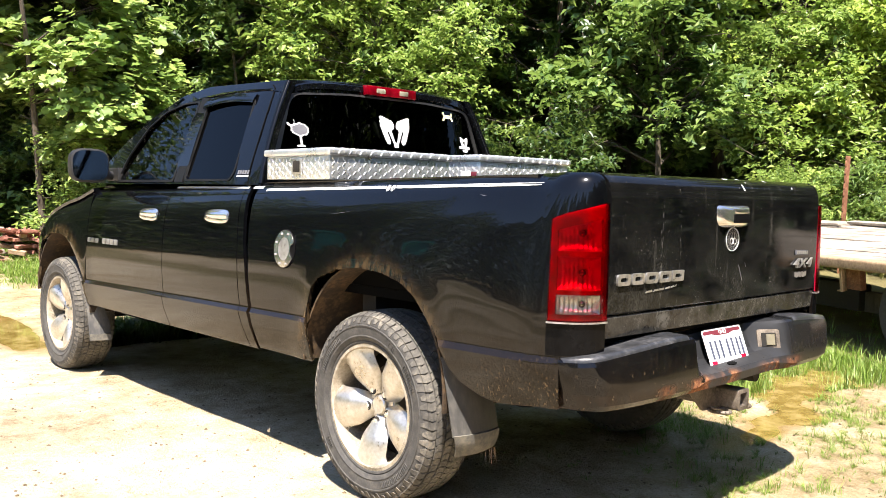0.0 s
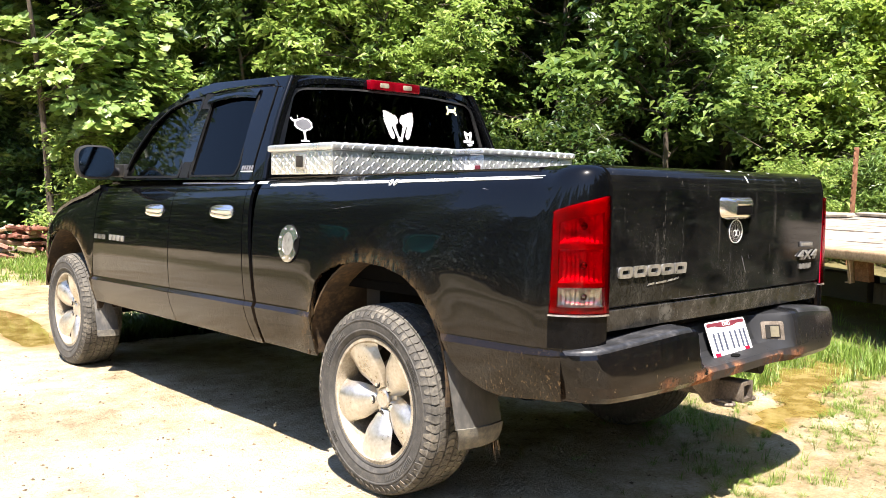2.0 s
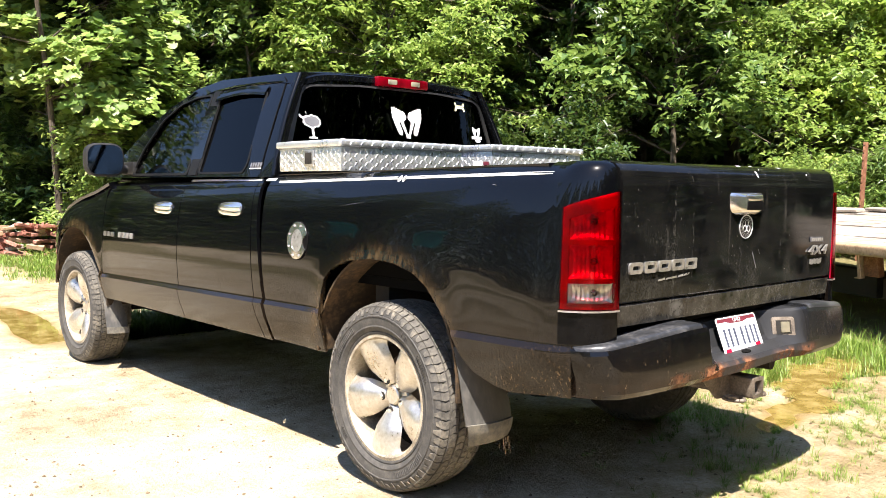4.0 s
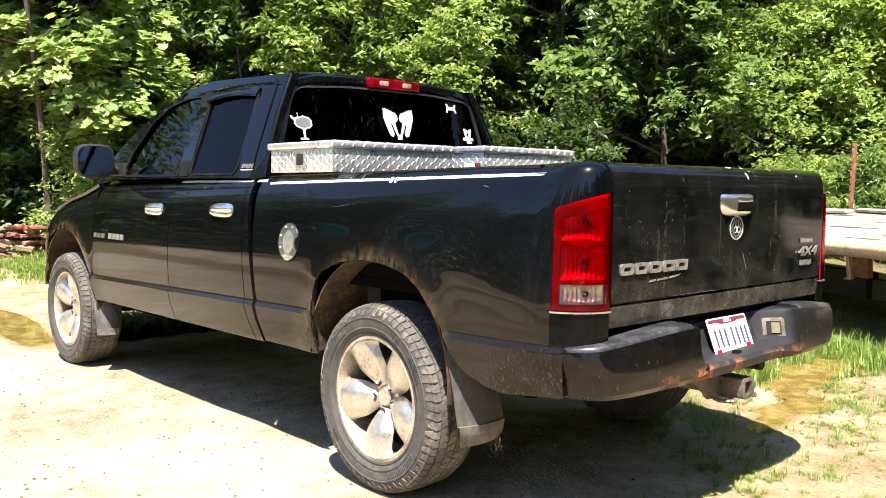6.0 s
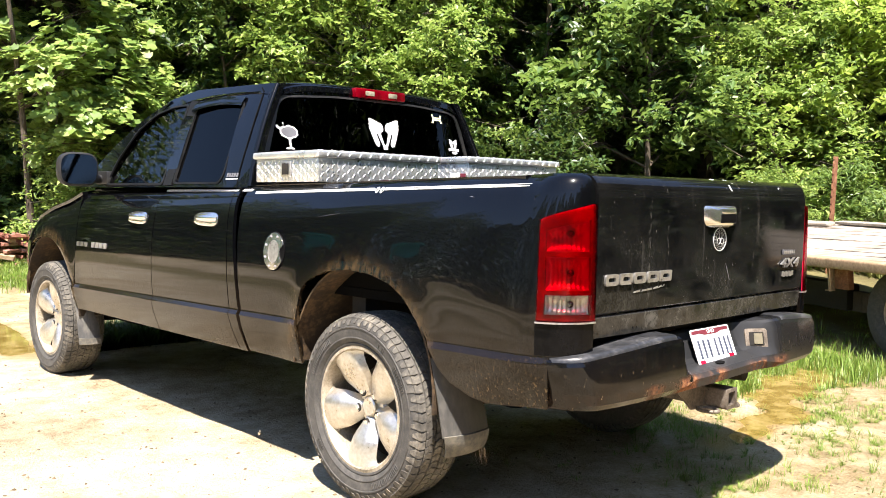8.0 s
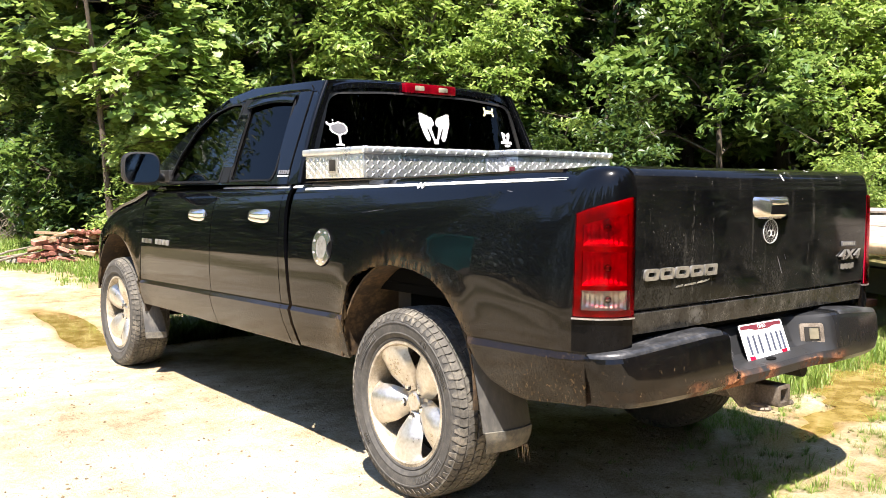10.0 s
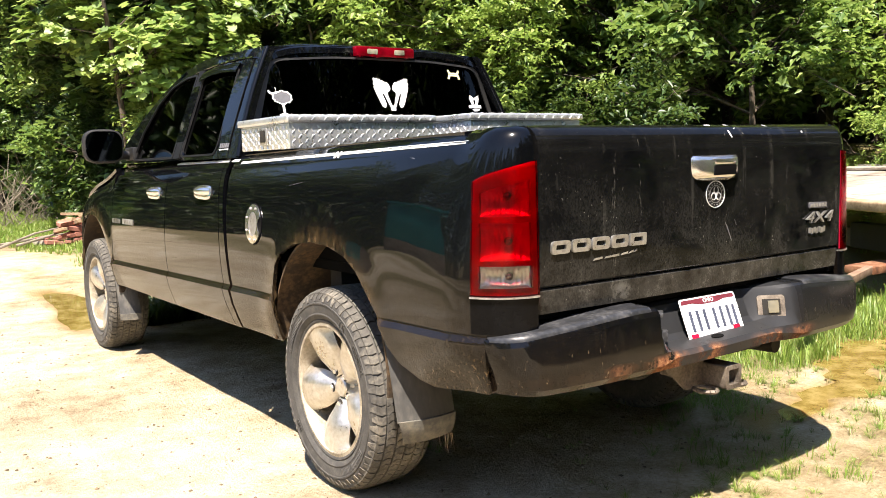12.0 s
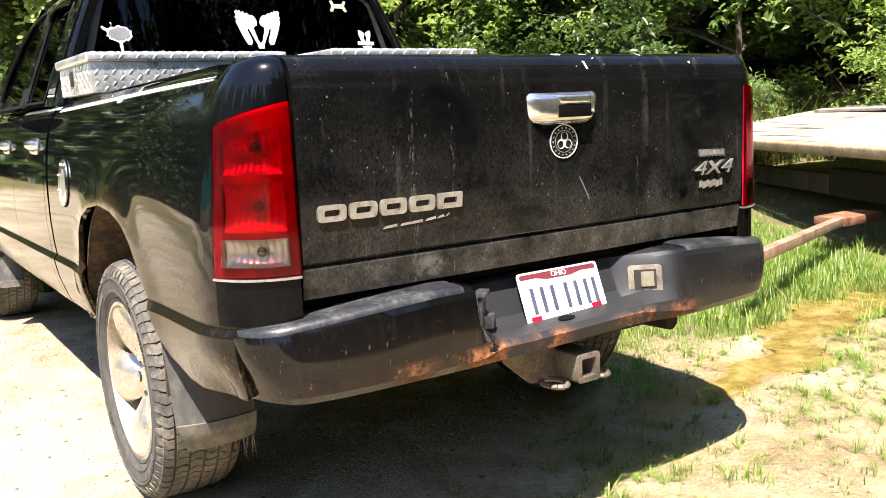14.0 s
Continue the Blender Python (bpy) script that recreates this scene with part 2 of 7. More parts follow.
def leaf_material(name, colours, translucent=0.35):
    m, nodes, links, b = material(name)
    geo = nodes.new("ShaderNodeNewGeometry")
    wide = noise_tex(nodes, links, 0.6, 2, 0.5, coord="Object")
    f = maths(nodes, links, "ADD", maths(nodes, links, "MULTIPLY", geo.outputs["Random Per Island"], 0.7), maths(nodes, links, "MULTIPLY", wide, 0.35))
    n = len(colours) - 1
    col = ramp(nodes, links, f, [(0.12 + 0.8 * i / n, c) for i, c in enumerate(colours)])
    links.new(col, b.inputs["Base Color"])
    b.inputs["Roughness"].default_value = 0.42
    b.inputs["Specular IOR Level"].default_value = 0.45
    tr = nodes.new("ShaderNodeBsdfTranslucent")
    links.new(mix(nodes, links, 0.5, col, (0.29, 0.42, 0.08)), tr.inputs["Color"])
    ms = nodes.new("ShaderNodeMixShader")
    ms.inputs[0].default_value = translucent
    links.new(b.outputs[0], ms.inputs[1])
    links.new(tr.outputs[0], ms.inputs[2])
    links.new(ms.outputs[0], nodes["Material Output"].inputs["Surface"])
    return m


def ground_material():
    m, nodes, links, b = material("dirt")
    grass = nodes.new("ShaderNodeAttribute")
    grass.attribute_name = "grass"
    wet = nodes.new("ShaderNodeAttribute")
    wet.attribute_name = "wet"
    big = noise_tex(nodes, links, 0.7, 6, 0.65)
    mid = noise_tex(nodes, links, 5.0, 6, 0.7)
    fine = noise_tex(nodes, links, 55.0, 5, 0.75)
    mixn = maths(nodes, links, "ADD", maths(nodes, links, "MULTIPLY", big, 0.4), maths(nodes, links, "ADD", maths(nodes, links, "MULTIPLY", mid, 0.35), maths(nodes, links, "MULTIPLY", fine, 0.25)))
    sand = ramp(nodes, links, mixn, [(0.40, (0.20, 0.137, 0.068)), (0.46, (0.36, 0.267, 0.145)), (0.53, (0.51, 0.41, 0.255)), (0.62, (0.70, 0.61, 0.45))])
    soil = ramp(nodes, links, mixn, [(0.35, (0.10, 0.085, 0.035)), (0.52, (0.19, 0.165, 0.07)), (0.66, (0.30, 0.25, 0.13))])
    mudc = ramp(nodes, links, mixn, [(0.35, (0.20, 0.12, 0.025)), (0.6, (0.36, 0.24, 0.07))])
    track = nodes.new("ShaderNodeAttribute")
    track.attribute_name = "track"
    pale = ramp(nodes, links, mixn, [(0.38, (0.30, 0.231, 0.138)), (0.46, (0.50, 0.415, 0.285)), (0.53, (0.63, 0.545, 0.40)), (0.61, (0.77, 0.70, 0.57))])
    worn = maths(nodes, links, "MULTIPLY", track.outputs["Fac"], maths(nodes, links, "ADD", 0.25, big), True)
    sand = mix(nodes, links, worn, sand, pale)
    g = maths(nodes, links, "MULTIPLY", grass.outputs["Fac"], maths(nodes, links, "ADD", 0.5, mid), True)
    col = mix(nodes, links, g, sand, soil)
    col = mix(nodes, links, wet.outputs["Fac"], col, mudc)
    links.new(col, b.inputs["Base Color"])
    r = nodes.new("ShaderNodeMapRange")
    r.inputs["To Min"].default_value, r.inputs["To Max"].default_value = 0.92, 0.45
    links.new(wet.outputs["Fac"], r.inputs["Value"])
    links.new(r.outputs[0], b.inputs["Roughness"])
    b.inputs["Specular IOR Level"].default_value = 0.25
    h = maths(nodes, links, "ADD", maths(nodes, links, "MULTIPLY", mid, 0.6), maths(nodes, links, "MULTIPLY", fine, 0.4))
    bump(nodes, links, b, h, 1.0, 0.075)
    return m


def water_material():
    m, nodes, links, b = material("muddy_water")
    n = noise_tex(nodes, links, 7.0, 6, 0.7)
    links.new(ramp(nodes, links, n, [(0.38, (0.13, 0.088, 0.020)), (0.5, (0.195, 0.143, 0.040)), (0.62, (0.28, 0.212, 0.078))]), b.inputs["Base Color"])
    b.inputs["Roughness"].default_value = 0.06
    b.inputs["IOR"].default_value = 1.33
    bump(nodes, links, b, noise_tex(nodes, links, 14.0, 2, 0.5), 0.04, 0.004)
    return m


PAINT, GATE, BUMPER = paint_material(), tailgate_material(), bumper_material()
TRIM = varied("black_plastic", [(0.008, 0.008, 0.009), (0.014, 0.0135, 0.013), (0.03, 0.027, 0.023)], 6, (0.45, 0.7), bump_strength=0.15, bump_scale=120, distance=0.001)
DARK = varied("dark_underside", [(0.003, 0.0026, 0.002), (0.01, 0.008, 0.005), (0.03, 0.022, 0.013)], 5, (0.7, 0.95), bump_strength=0.3)
MUDDY = varied("muddy_wheel_well", [(0.013, 0.008, 0.004), (0.048, 0.029, 0.013), (0.16, 0.095, 0.042)], 5, (0.8, 0.95), bump_strength=0.4)
RUBBER = varied("tyre_rubber", [(0.030, 0.029, 0.027), (0.055, 0.052, 0.047), (0.095, 0.088, 0.075)], 34, (0.7, 0.9), bump_strength=0.25, bump_scale=60, distance=0.002)
DUSTY_RUBBER = varied("dusty_tread_rubber", [(0.035, 0.032, 0.028), (0.09, 0.083, 0.07), (0.22, 0.195, 0.155)], 7, (0.8, 0.95), bump_strength=0.3, bump_scale=50, distance=0.003)
FLAP = varied("mud_flap_rubber", [(0.026, 0.026, 0.0255), (0.055, 0.053, 0.049), (0.13, 0.12, 0.10)], 4, (0.4, 0.7), bump_strength=0.2, stretch=(1, 1, 0.35))
FLAP_DUST = varied("dusty_flap_strip", [(0.05, 0.048, 0.045), (0.09, 0.085, 0.073), (0.19, 0.17, 0.13)], 5, (0.65, 0.9), bump_strength=0.2)
ALLOY = varied("polished_alloy", [(0.42, 0.37, 0.29), (0.60, 0.56, 0.49), (0.74, 0.72, 0.67)], 7, (0.24, 0.44), metal=0.85, bump_strength=0.05)
CHROME = varied("chrome", [(0.62, 0.6, 0.56), (0.8, 0.79, 0.77), (0.86, 0.86, 0.86)], 20, (0.07, 0.22), metal=0.95)
DULL_CHROME = varied("worn_chrome_badge", [(0.30, 0.29, 0.27), (0.5, 0.49, 0.47), (0.62, 0.61, 0.6)], 40, (0.25, 0.45), metal=0.8)
CREAM_STEEL = varied("dusty_rim_barrel", [(0.14, 0.12, 0.085), (0.36, 0.31, 0.23), (0.55, 0.49, 0.39)], 9, (0.5, 0.75), metal=0.35, bump_strength=0.1)
PLATE_ALU = varied("tread_plate_aluminium", [(0.60, 0.62, 0.62), (0.74, 0.76, 0.76), (0.84, 0.85, 0.85)], 14, (0.24, 0.42), metal=0.78, bump_strength=0.05)
WHITE = varied("white_vinyl", [(0.72, 0.73, 0.72), (0.82, 0.82, 0.81)], 20, (0.4, 0.55))
YELLOW = varied("yellow_vinyl", [(0.66, 0.63, 0.34), (0.76, 0.73, 0.45)], 20, (0.4, 0.55))
GREY_VINYL = varied("grey_vinyl", [(0.09, 0.09, 0.10), (0.14, 0.14, 0.15)], 20, (0.5, 0.6))
PLATE_WHITE = varied("number_plate_white", [(0.70, 0.71, 0.72), (0.84, 0.84, 0.84)], 9, (0.35, 0.5))
PLATE_RED = varied("number_plate_red", [(0.11, 0.018, 0.028), (0.17, 0.03, 0.045)], 12, (0.35, 0.5))
PLATE_BLUE = varied("number_plate_navy", [(0.03, 0.035, 0.06), (0.07, 0.08, 0.12)], 12, (0.35, 0.5))
RUST = varied("rusty_steel", [(0.07, 0.03, 0.018), (0.20, 0.085, 0.04), (0.36, 0.2, 0.12)], 9, (0.75, 0.95), metal=0.2, bump_strength=0.4)
STEEL = varied("dirty_hitch_steel", [(0.06, 0.05, 0.04), (0.18, 0.15, 0.12), (0.32, 0.28, 0.23)], 12, (0.5, 0.8), metal=0.5, bump_strength=0.2)
SEAT = varied("grey_seat_cloth", [(0.05, 0.055, 0.065), (0.09, 0.1, 0.12)], 12, (0.85, 0.95))
GLASS = glass_material("tinted_glass", (0.22, 0.24, 0.24), shine_share=0.68)
DARK_GLASS = glass_material("privacy_glass", (0.03, 0.032, 0.034), shine_share=0.42)
MIRROR = varied("mirror_glass", [(0.20, 0.23, 0.25), (0.27, 0.30, 0.32)], 4, (0.03, 0.08), metal=1.0)
BARK = varied("bark", [(0.035, 0.026, 0.019), (0.075, 0.058, 0.042), (0.13, 0.105, 0.08)], 5, (0.85, 0.95), bump_strength=0.7, bump_scale=18, distance=0.02, stretch=(1, 1, 0.3))
LEAF = leaf_material("broad_leaf", [(0.044, 0.096, 0.026), (0.102, 0.182, 0.047), (0.175, 0.262, 0.07), (0.27, 0.345, 0.105)], 0.42)
LEAF_LIGHT = leaf_material("light_leaf", [(0.088, 0.155, 0.034), (0.19, 0.288, 0.066), (0.30, 0.392, 0.095), (0.44, 0.51, 0.165)], 0.45)
# brighter leaf copy: strong sun on the right-hand trees put into the colour
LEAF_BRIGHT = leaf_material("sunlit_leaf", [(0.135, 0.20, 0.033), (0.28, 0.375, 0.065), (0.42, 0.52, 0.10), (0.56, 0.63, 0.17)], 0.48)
# dark copy of the leaf colours: woodland shade is put into it
LEAF_DARK = leaf_material("shaded_wood_leaf", [(0.012, 0.030, 0.008), (0.028, 0.062, 0.013), (0.045, 0.09, 0.018)], 0.25)
# darkened copy of broad_leaf, dims the woods mirrored in the paint
LEAF_MID = leaf_material("dimmed_yard_leaf", [(0.020, 0.050, 0.014), (0.050, 0.10, 0.025), (0.09, 0.15, 0.04), (0.15, 0.21, 0.06)], 0.35)
GRASS = leaf_material("grass_blade", [(0.075, 0.15, 0.018), (0.14, 0.24, 0.03), (0.22, 0.32, 0.05), (0.36, 0.36, 0.13)], 0.35)
DRY = leaf_material("dry_weed", [(0.10, 0.09, 0.025), (0.20, 0.17, 0.06), (0.16, 0.2, 0.04), (0.30, 0.25, 0.12)], 0.3)
WOOD_GREY = varied("weathered_plank", [(0.13, 0.105, 0.078), (0.30, 0.257, 0.208), (0.48, 0.432, 0.37)], 3, (0.8, 0.95), bump_strength=0.5, bump_scale=20, stretch=(1, 0.12, 1))
WOOD_TAN = varied("tan_timber", [(0.16, 0.105, 0.06), (0.32, 0.22, 0.13), (0.45, 0.33, 0.21)], 4, (0.75, 0.9), bump_strength=0.4)
BRICK = varied("red_timber", [(0.12, 0.045, 0.03), (0.28, 0.11, 0.075), (0.42, 0.25, 0.19)], 6, (0.8, 0.95), bump_strength=0.4)
TONGUE = varied("sun_bleached_rust", [(0.12, 0.062, 0.036), (0.25, 0.155, 0.10), (0.38, 0.27, 0.19)], 7, (0.7, 0.9), bump_strength=0.35)
DEADWOOD = varied("dead_wood", [(0.09, 0.075, 0.055), (0.19, 0.16, 0.12), (0.32, 0.28, 0.22)], 6, (0.8, 0.95), bump_strength=0.4)
CLOD = varied("dark_soil_crumb", [(0.09, 0.06, 0.03), (0.17, 0.12, 0.065), (0.27, 0.20, 0.12)], 3, (0.85, 0.95), bump_strength=0.2)
STONE = varied("pebble", [(0.30, 0.23, 0.14), (0.44, 0.35, 0.23), (0.56, 0.48, 0.35)], 2, (0.8, 0.95), bump_strength=0.2)
DIRT, WATER = ground_material(), water_material()
TEAL = varied("teal_sheet_metal", [(0.02, 0.30, 0.32), (0.04, 0.40, 0.42)], 1.5, (0.5, 0.65), bump_strength=0.1)


def lens_material(name, colour, rough=0.06, metal=0.45, ridges=90.0):
    """Moulded plastic lens over a bright reflector: ridged, glossy, a little metallic in depth."""
    m, nodes, links, b = material(name)
    n = noise_tex(nodes, links, 9, 3, 0.5)
    c2 = tuple(v * 0.45 for v in colour)
    links.new(ramp(nodes, links, n, [(0.38, c2), (0.62, colour)]), b.inputs["Base Color"])
    b.inputs["Roughness"].default_value, b.inputs["Metallic"].default_value = 0.13, metal
    b.inputs["Coat Weight"].default_value, b.inputs["Coat Roughness"].default_value = 0.3, rough
    b.inputs["Specular IOR Level"].default_value = 0.25
    if ridges:
        tc, w = nodes.new("ShaderNodeTexCoord"), nodes.new("ShaderNodeTexWave")
        w.inputs["Scale"].default_value, w.inputs["Distortion"].default_value = ridges, 1.5
        w.bands_direction = "X"
        links.new(tc.outputs["Object"], w.inputs["Vector"])
        bump(nodes, links, b, w.outputs["Fac"], 0.12, 0.003)
    return m


RED_GLASS = glass_material("red_lens_plastic", (0.85, 0.095, 0.21), 0.08, 1.4, 0.6)
CLEAR_GLASS = glass_material("clear_lens_plastic", (0.93, 0.92, 0.88), 0.08, 1.35)
REFLECTOR = varied("lamp_reflector", [(0.54, 0.52, 0.50), (0.76, 0.74, 0.71)], 25, (0.30, 0.44), metal=0.7)
RED_LENS = lens_material("red_lens", (0.33, 0.002, 0.012), 0.05, 0.55, 60.0)
RED_RIM = lens_material("red_lens_rim", (0.46, 0.012, 0.05), metal=0.0, ridges=0)
DARK_CHROME = varied("dim_reflector", [(0.10, 0.10, 0.09), (0.22, 0.21, 0.19), (0.45, 0.43, 0.4)], 30, (0.12, 0.3), metal=1.0, bump_strength=0.2)
# extra-dark gloss, imitates paint that mirrors something dark
GLOSS = varied("dark_reflection_black", [(0.0015, 0.0016, 0.002), (0.004, 0.004, 0.0045)], 9, (0.05, 0.14), spec=0.11)
# near-black colour stands for the shade in gaps, holes and hollows
PIT = varied("hollow_shade_black", [(0.001, 0.001, 0.001), (0.004, 0.004, 0.004)], 9, (0.8, 0.95), spec=0.08)
SEAL = varied("black_window_rubber", [(0.003, 0.003, 0.003), (0.010, 0.010, 0.010)], 12, (0.45, 0.65), spec=0.25)
FADED = varied("faded_step_plastic", [(0.010, 0.011, 0.013), (0.028, 0.029, 0.032), (0.085, 0.085, 0.087)], 9, (0.28, 0.5), bump_strength=0.25, bump_scale=90, distance=0.002)
CLEAR_LENS = lens_material("clear_lens", (0.42, 0.38, 0.27), 0.05, 0.35)


# ---- mesh helpers ----
def finish(bm, sharp=38):
    bmesh.ops.remove_doubles(bm, verts=bm.verts, dist=0.00005)
    bmesh.ops.recalc_face_normals(bm, faces=bm.faces)
    limit = radians(sharp)
    for f in bm.faces:
        f.smooth = True
    for e in bm.edges:
        if len(e.link_faces) == 2 and e.calc_face_angle(0) > limit:
            e.smooth = False


def part(name, bm, mat, parent=None, label="", sharp=38):
    """Links a bmesh as one mesh object, under a thing or a part."""
    if sharp:
        finish(bm, sharp)
    me = bpy.data.meshes.new(name)
    bm.to_mesh(me)
    bm.free()
    me.materials.append(mat)
    ob = new(name, me)
    if parent:
        ob.parent = parent
    if label:
        ob["label"] = label
    return ob


def thing(name, label, category, at=(0, 0, 0), turn=(0, 0, 0), group=""):
    ob = new(name)
    ob.empty_display_size = 0.2
    ob.matrix_world = pose(*at, *turn)
    return tagged(ob, label, category, group)


def box(bm, x0, x1, y0, y1, z0, z1, bevel=0.0, m=None, seg=2):
    r = bmesh.ops.create_cube(bm, size=1.0)
    vs = r["verts"]
    for v in vs:
        v.co = Vector(((x0 + x1) / 2 + v.co.x * (x1 - x0), (y0 + y1) / 2 + v.co.y * (y1 - y0), (z0 + z1) / 2 + v.co.z * (z1 - z0)))
    if bevel:
        es = list({e for v in vs for e in v.link_edges})
        r = bmesh.ops.bevel(bm, geom=es, offset=bevel, segments=seg, affect="EDGES", profile=0.6)
        vs = list({v for f in r["faces"] for v in f.verts} | {v for v in vs if v.is_valid})
    if m:
        bmesh.ops.transform(bm, matrix=m, verts=[v for v in vs if v.is_valid])
    return bm


def tube(bm, a, b, r0, r1=None, n=10, caps=True):
    a, b = Vector(a), Vector(b)
    r1 = r0 if r1 is None else r1
    q = (b - a).to_track_quat("Z", "Y").to_matrix()
    rings = []
    for p, r in ((a, r0), (b, r1)):
        rings.append([bm.verts.new(p + q @ Vector((r * math.cos(2 * math.pi * i / n), r * math.sin(2 * math.pi * i / n), 0))) for i in range(n)])
    for i in range(n):
        bm.faces.new((rings[0][i], rings[0][(i + 1) % n], rings[1][(i + 1) % n], rings[1][i]))
    if caps:
        bm.faces.new(rings[0][::-1])
        bm.faces.new(rings[1])
    return bm


def revolve(bm, profile, n, axis="x"):
    """Turns a closed or open profile of (radius, along) about the x axis."""
    rings = []
    for i in range(n):
        a = 2 * math.pi * i / n
        rings.append([bm.verts.new((x, r * math.cos(a), r * math.sin(a))) for r, x in profile])
    for i in range(n):
        p, q = rings[i], rings[(i + 1) % n]
        for j in range(len(profile) - 1):
            bm.faces.new((p[j], p[j + 1], q[j + 1], q[j]))
    return bm


def shell(P, th, toward=(0.0, 1.5, 0.9)):
    """A closed shell over a grid of points P[i][j], th metres thick on the side of the point named."""
    P = np.array(P, float)
    du, dv = np.gradient(P, axis=0), np.gradient(P, axis=1)
    N = np.cross(du, dv)
    N /= np.linalg.norm(N, axis=2, keepdims=True) + 1e-12
    if (N * (np.array(toward) - P)).sum() < 0:
        N = -N
    Q = P + N * th
    bm = bmesh.new()
    a = [[bm.verts.new(p) for p in row] for row in P]
    b = [[bm.verts.new(p) for p in row] for row in Q]
    n, m = P.shape[:2]
    for i in range(n - 1):
        for j in range(m - 1):
            bm.faces.new((a[i][j], a[i + 1][j], a[i + 1][j + 1], a[i][j + 1]))
            bm.faces.new((b[i][j], b[i][j + 1], b[i + 1][j + 1], b[i + 1][j]))
    for i in range(n - 1):
        for j in (0, m - 1):
            bm.faces.new((a[i][j], a[i + 1][j], b[i + 1][j], b[i][j]))
    for j in range(m - 1):
        for i in (0, n - 1):
            bm.faces.new((a[i][j], a[i][j + 1], b[i][j + 1], b[i][j]))
    return bm


def plate(outer, holes, to3d, depth):
    """A flat plate with holes, drawn in two coordinates and carried into space; depth is a vector."""
    bm = bmesh.new()
    for loop in (outer, *holes):
        vs = [bm.verts.new((u, v, 0)) for u, v in loop]
        for i in range(len(vs)):
            bm.edges.new((vs[i], vs[(i + 1) % len(vs)]))
    bmesh.ops.triangle_fill(bm, use_beauty=True, use_dissolve=False, edges=bm.edges[:])
    faces = bm.faces[:]
    r = bmesh.ops.extrude_face_region(bm, geom=faces)
    moved = [g for g in r["geom"] if isinstance(g, bmesh.types.BMVert)]
    moved_set = set(moved)
    for v in bm.verts:
        v.co = Vector(to3d(v.co.x, v.co.y)) + (Vector(depth) if v in moved_set else Vector((0, 0, 0)))
    return bm


def rounded(pts, r, n=4):
    """A polygon with its corners rounded off."""
    out = []
    k = len(pts)
    for i in range(k):
        p, a, b = Vector(pts[i]), Vector(pts[i - 1]), Vector(pts[(i + 1) % k])
        u, v = (a - p), (b - p)
        d = min(r, u.length * 0.45, v.length * 0.45)
        s, e = p + u.normalized() * d, p + v.normalized() * d
        for t in np.linspace(0, 1, n + 1):
            out.append(tuple((1 - t) ** 2 * s + 2 * t * (1 - t) * p + t * t * e))
    return out


def oval(cx, cy, rx, ry, n=24, start=0.0):
    return [(cx + rx * math.cos(start + 2 * math.pi * i / n), cy + ry * math.sin(start + 2 * math.pi * i / n)) for i in range(n)]


def attribute(ob, name, values):
    a = ob.data.attributes.new(name, "FLOAT", "POINT")
    a.data.foreach_set("value", np.asarray(values, np.float32))


# ---- the pickup truck; its own frame: x across, y forward from the rear axle, z up from the ground ----
truck = thing("pickup_truck", "dusty black four-door pickup truck with chrome handles, parked on dirt", "pickup truck", (-0.012, 0, 0))
SIDE_Z = [0.49, 0.56, 0.66, 0.728, 0.752, 0.80, 0.90, 1.00, 1.08, 1.15, 1.21, 1.265, 1.31, 1.345, 1.366, 1.378]
SIDE_D = [0.078, 0.040, 0.010, 0.000, 0.015, 0.0105, 0.008, 0.0115, 0.018, 0.0265, 0.036, 0.050, 0.068, 0.092, 0.118, 0.15]


def inset(y, z):
    d = float(np.interp(z + 0.018 * y, SIDE_Z, SIDE_D))
    for yc in (-0.02, 3.55):
        r = math.hypot(y - yc, (z - 0.50))
        d -= 0.010 * math.exp(-((r - 0.50) / 0.08) ** 2)
    # the bed draws in a little towards the tail lights
    k = min(1.0, max(0.0, (z - 0.72) / 0.45))
    d += 0.022 * k * k * (3 - 2 * k) * max(0.0, (-y - 0.40) / 0.55) ** 2
    # the valance tucks in under the bumper's end
    q = min(1.0, max(0.0, (-y - 0.72) / 0.28)) * min(1.0, max(0.0, (0.73 - z) / 0.14))
    return d + 0.046 * q * q * (3 - 2 * q)


ROW_Z = sorted([*np.linspace(0.50, 0.715, 9), 0.722, 0.728, 0.733, 0.740, 0.746, 0.752, 0.758, *np.linspace(0.78, 1.27, 20), *np.linspace(1.29, 1.36, 8), 1.366, 1.370, 1.374, 1.378])


def row_heights(y, lo, hi):
    """The heights at which a panel is cut at y: the same lines all along, so that the crease stays crisp."""
    zs = [min(hi, max(lo, z - 0.018 * y)) for z in ROW_Z]
    zs[-1], zs[0] = hi, lo
    return zs


EDGE_Z = [0.53, 0.74, 1.05, 1.33]
BED_EDGE, CAB_EDGE, DOOR_EDGE, MID_EDGE = [0.872, 0.909, 0.950, 0.970], [0.898, 0.941, 0.984, 1.000], [0.968, 1.025, 1.056, 1.092], [1.86, 1.892, 1.905, 1.907]


def leaning(y, z, at, edge, reach):
    """Moves a panel's upright edge at y = at to its leaning line, fading out over the reach."""
    k = max(0.0, 1.0 - abs(y - at) / reach)
    return y + (float(np.interp(z, EDGE_Z, edge)) - at) * k * k * (3 - 2 * k)


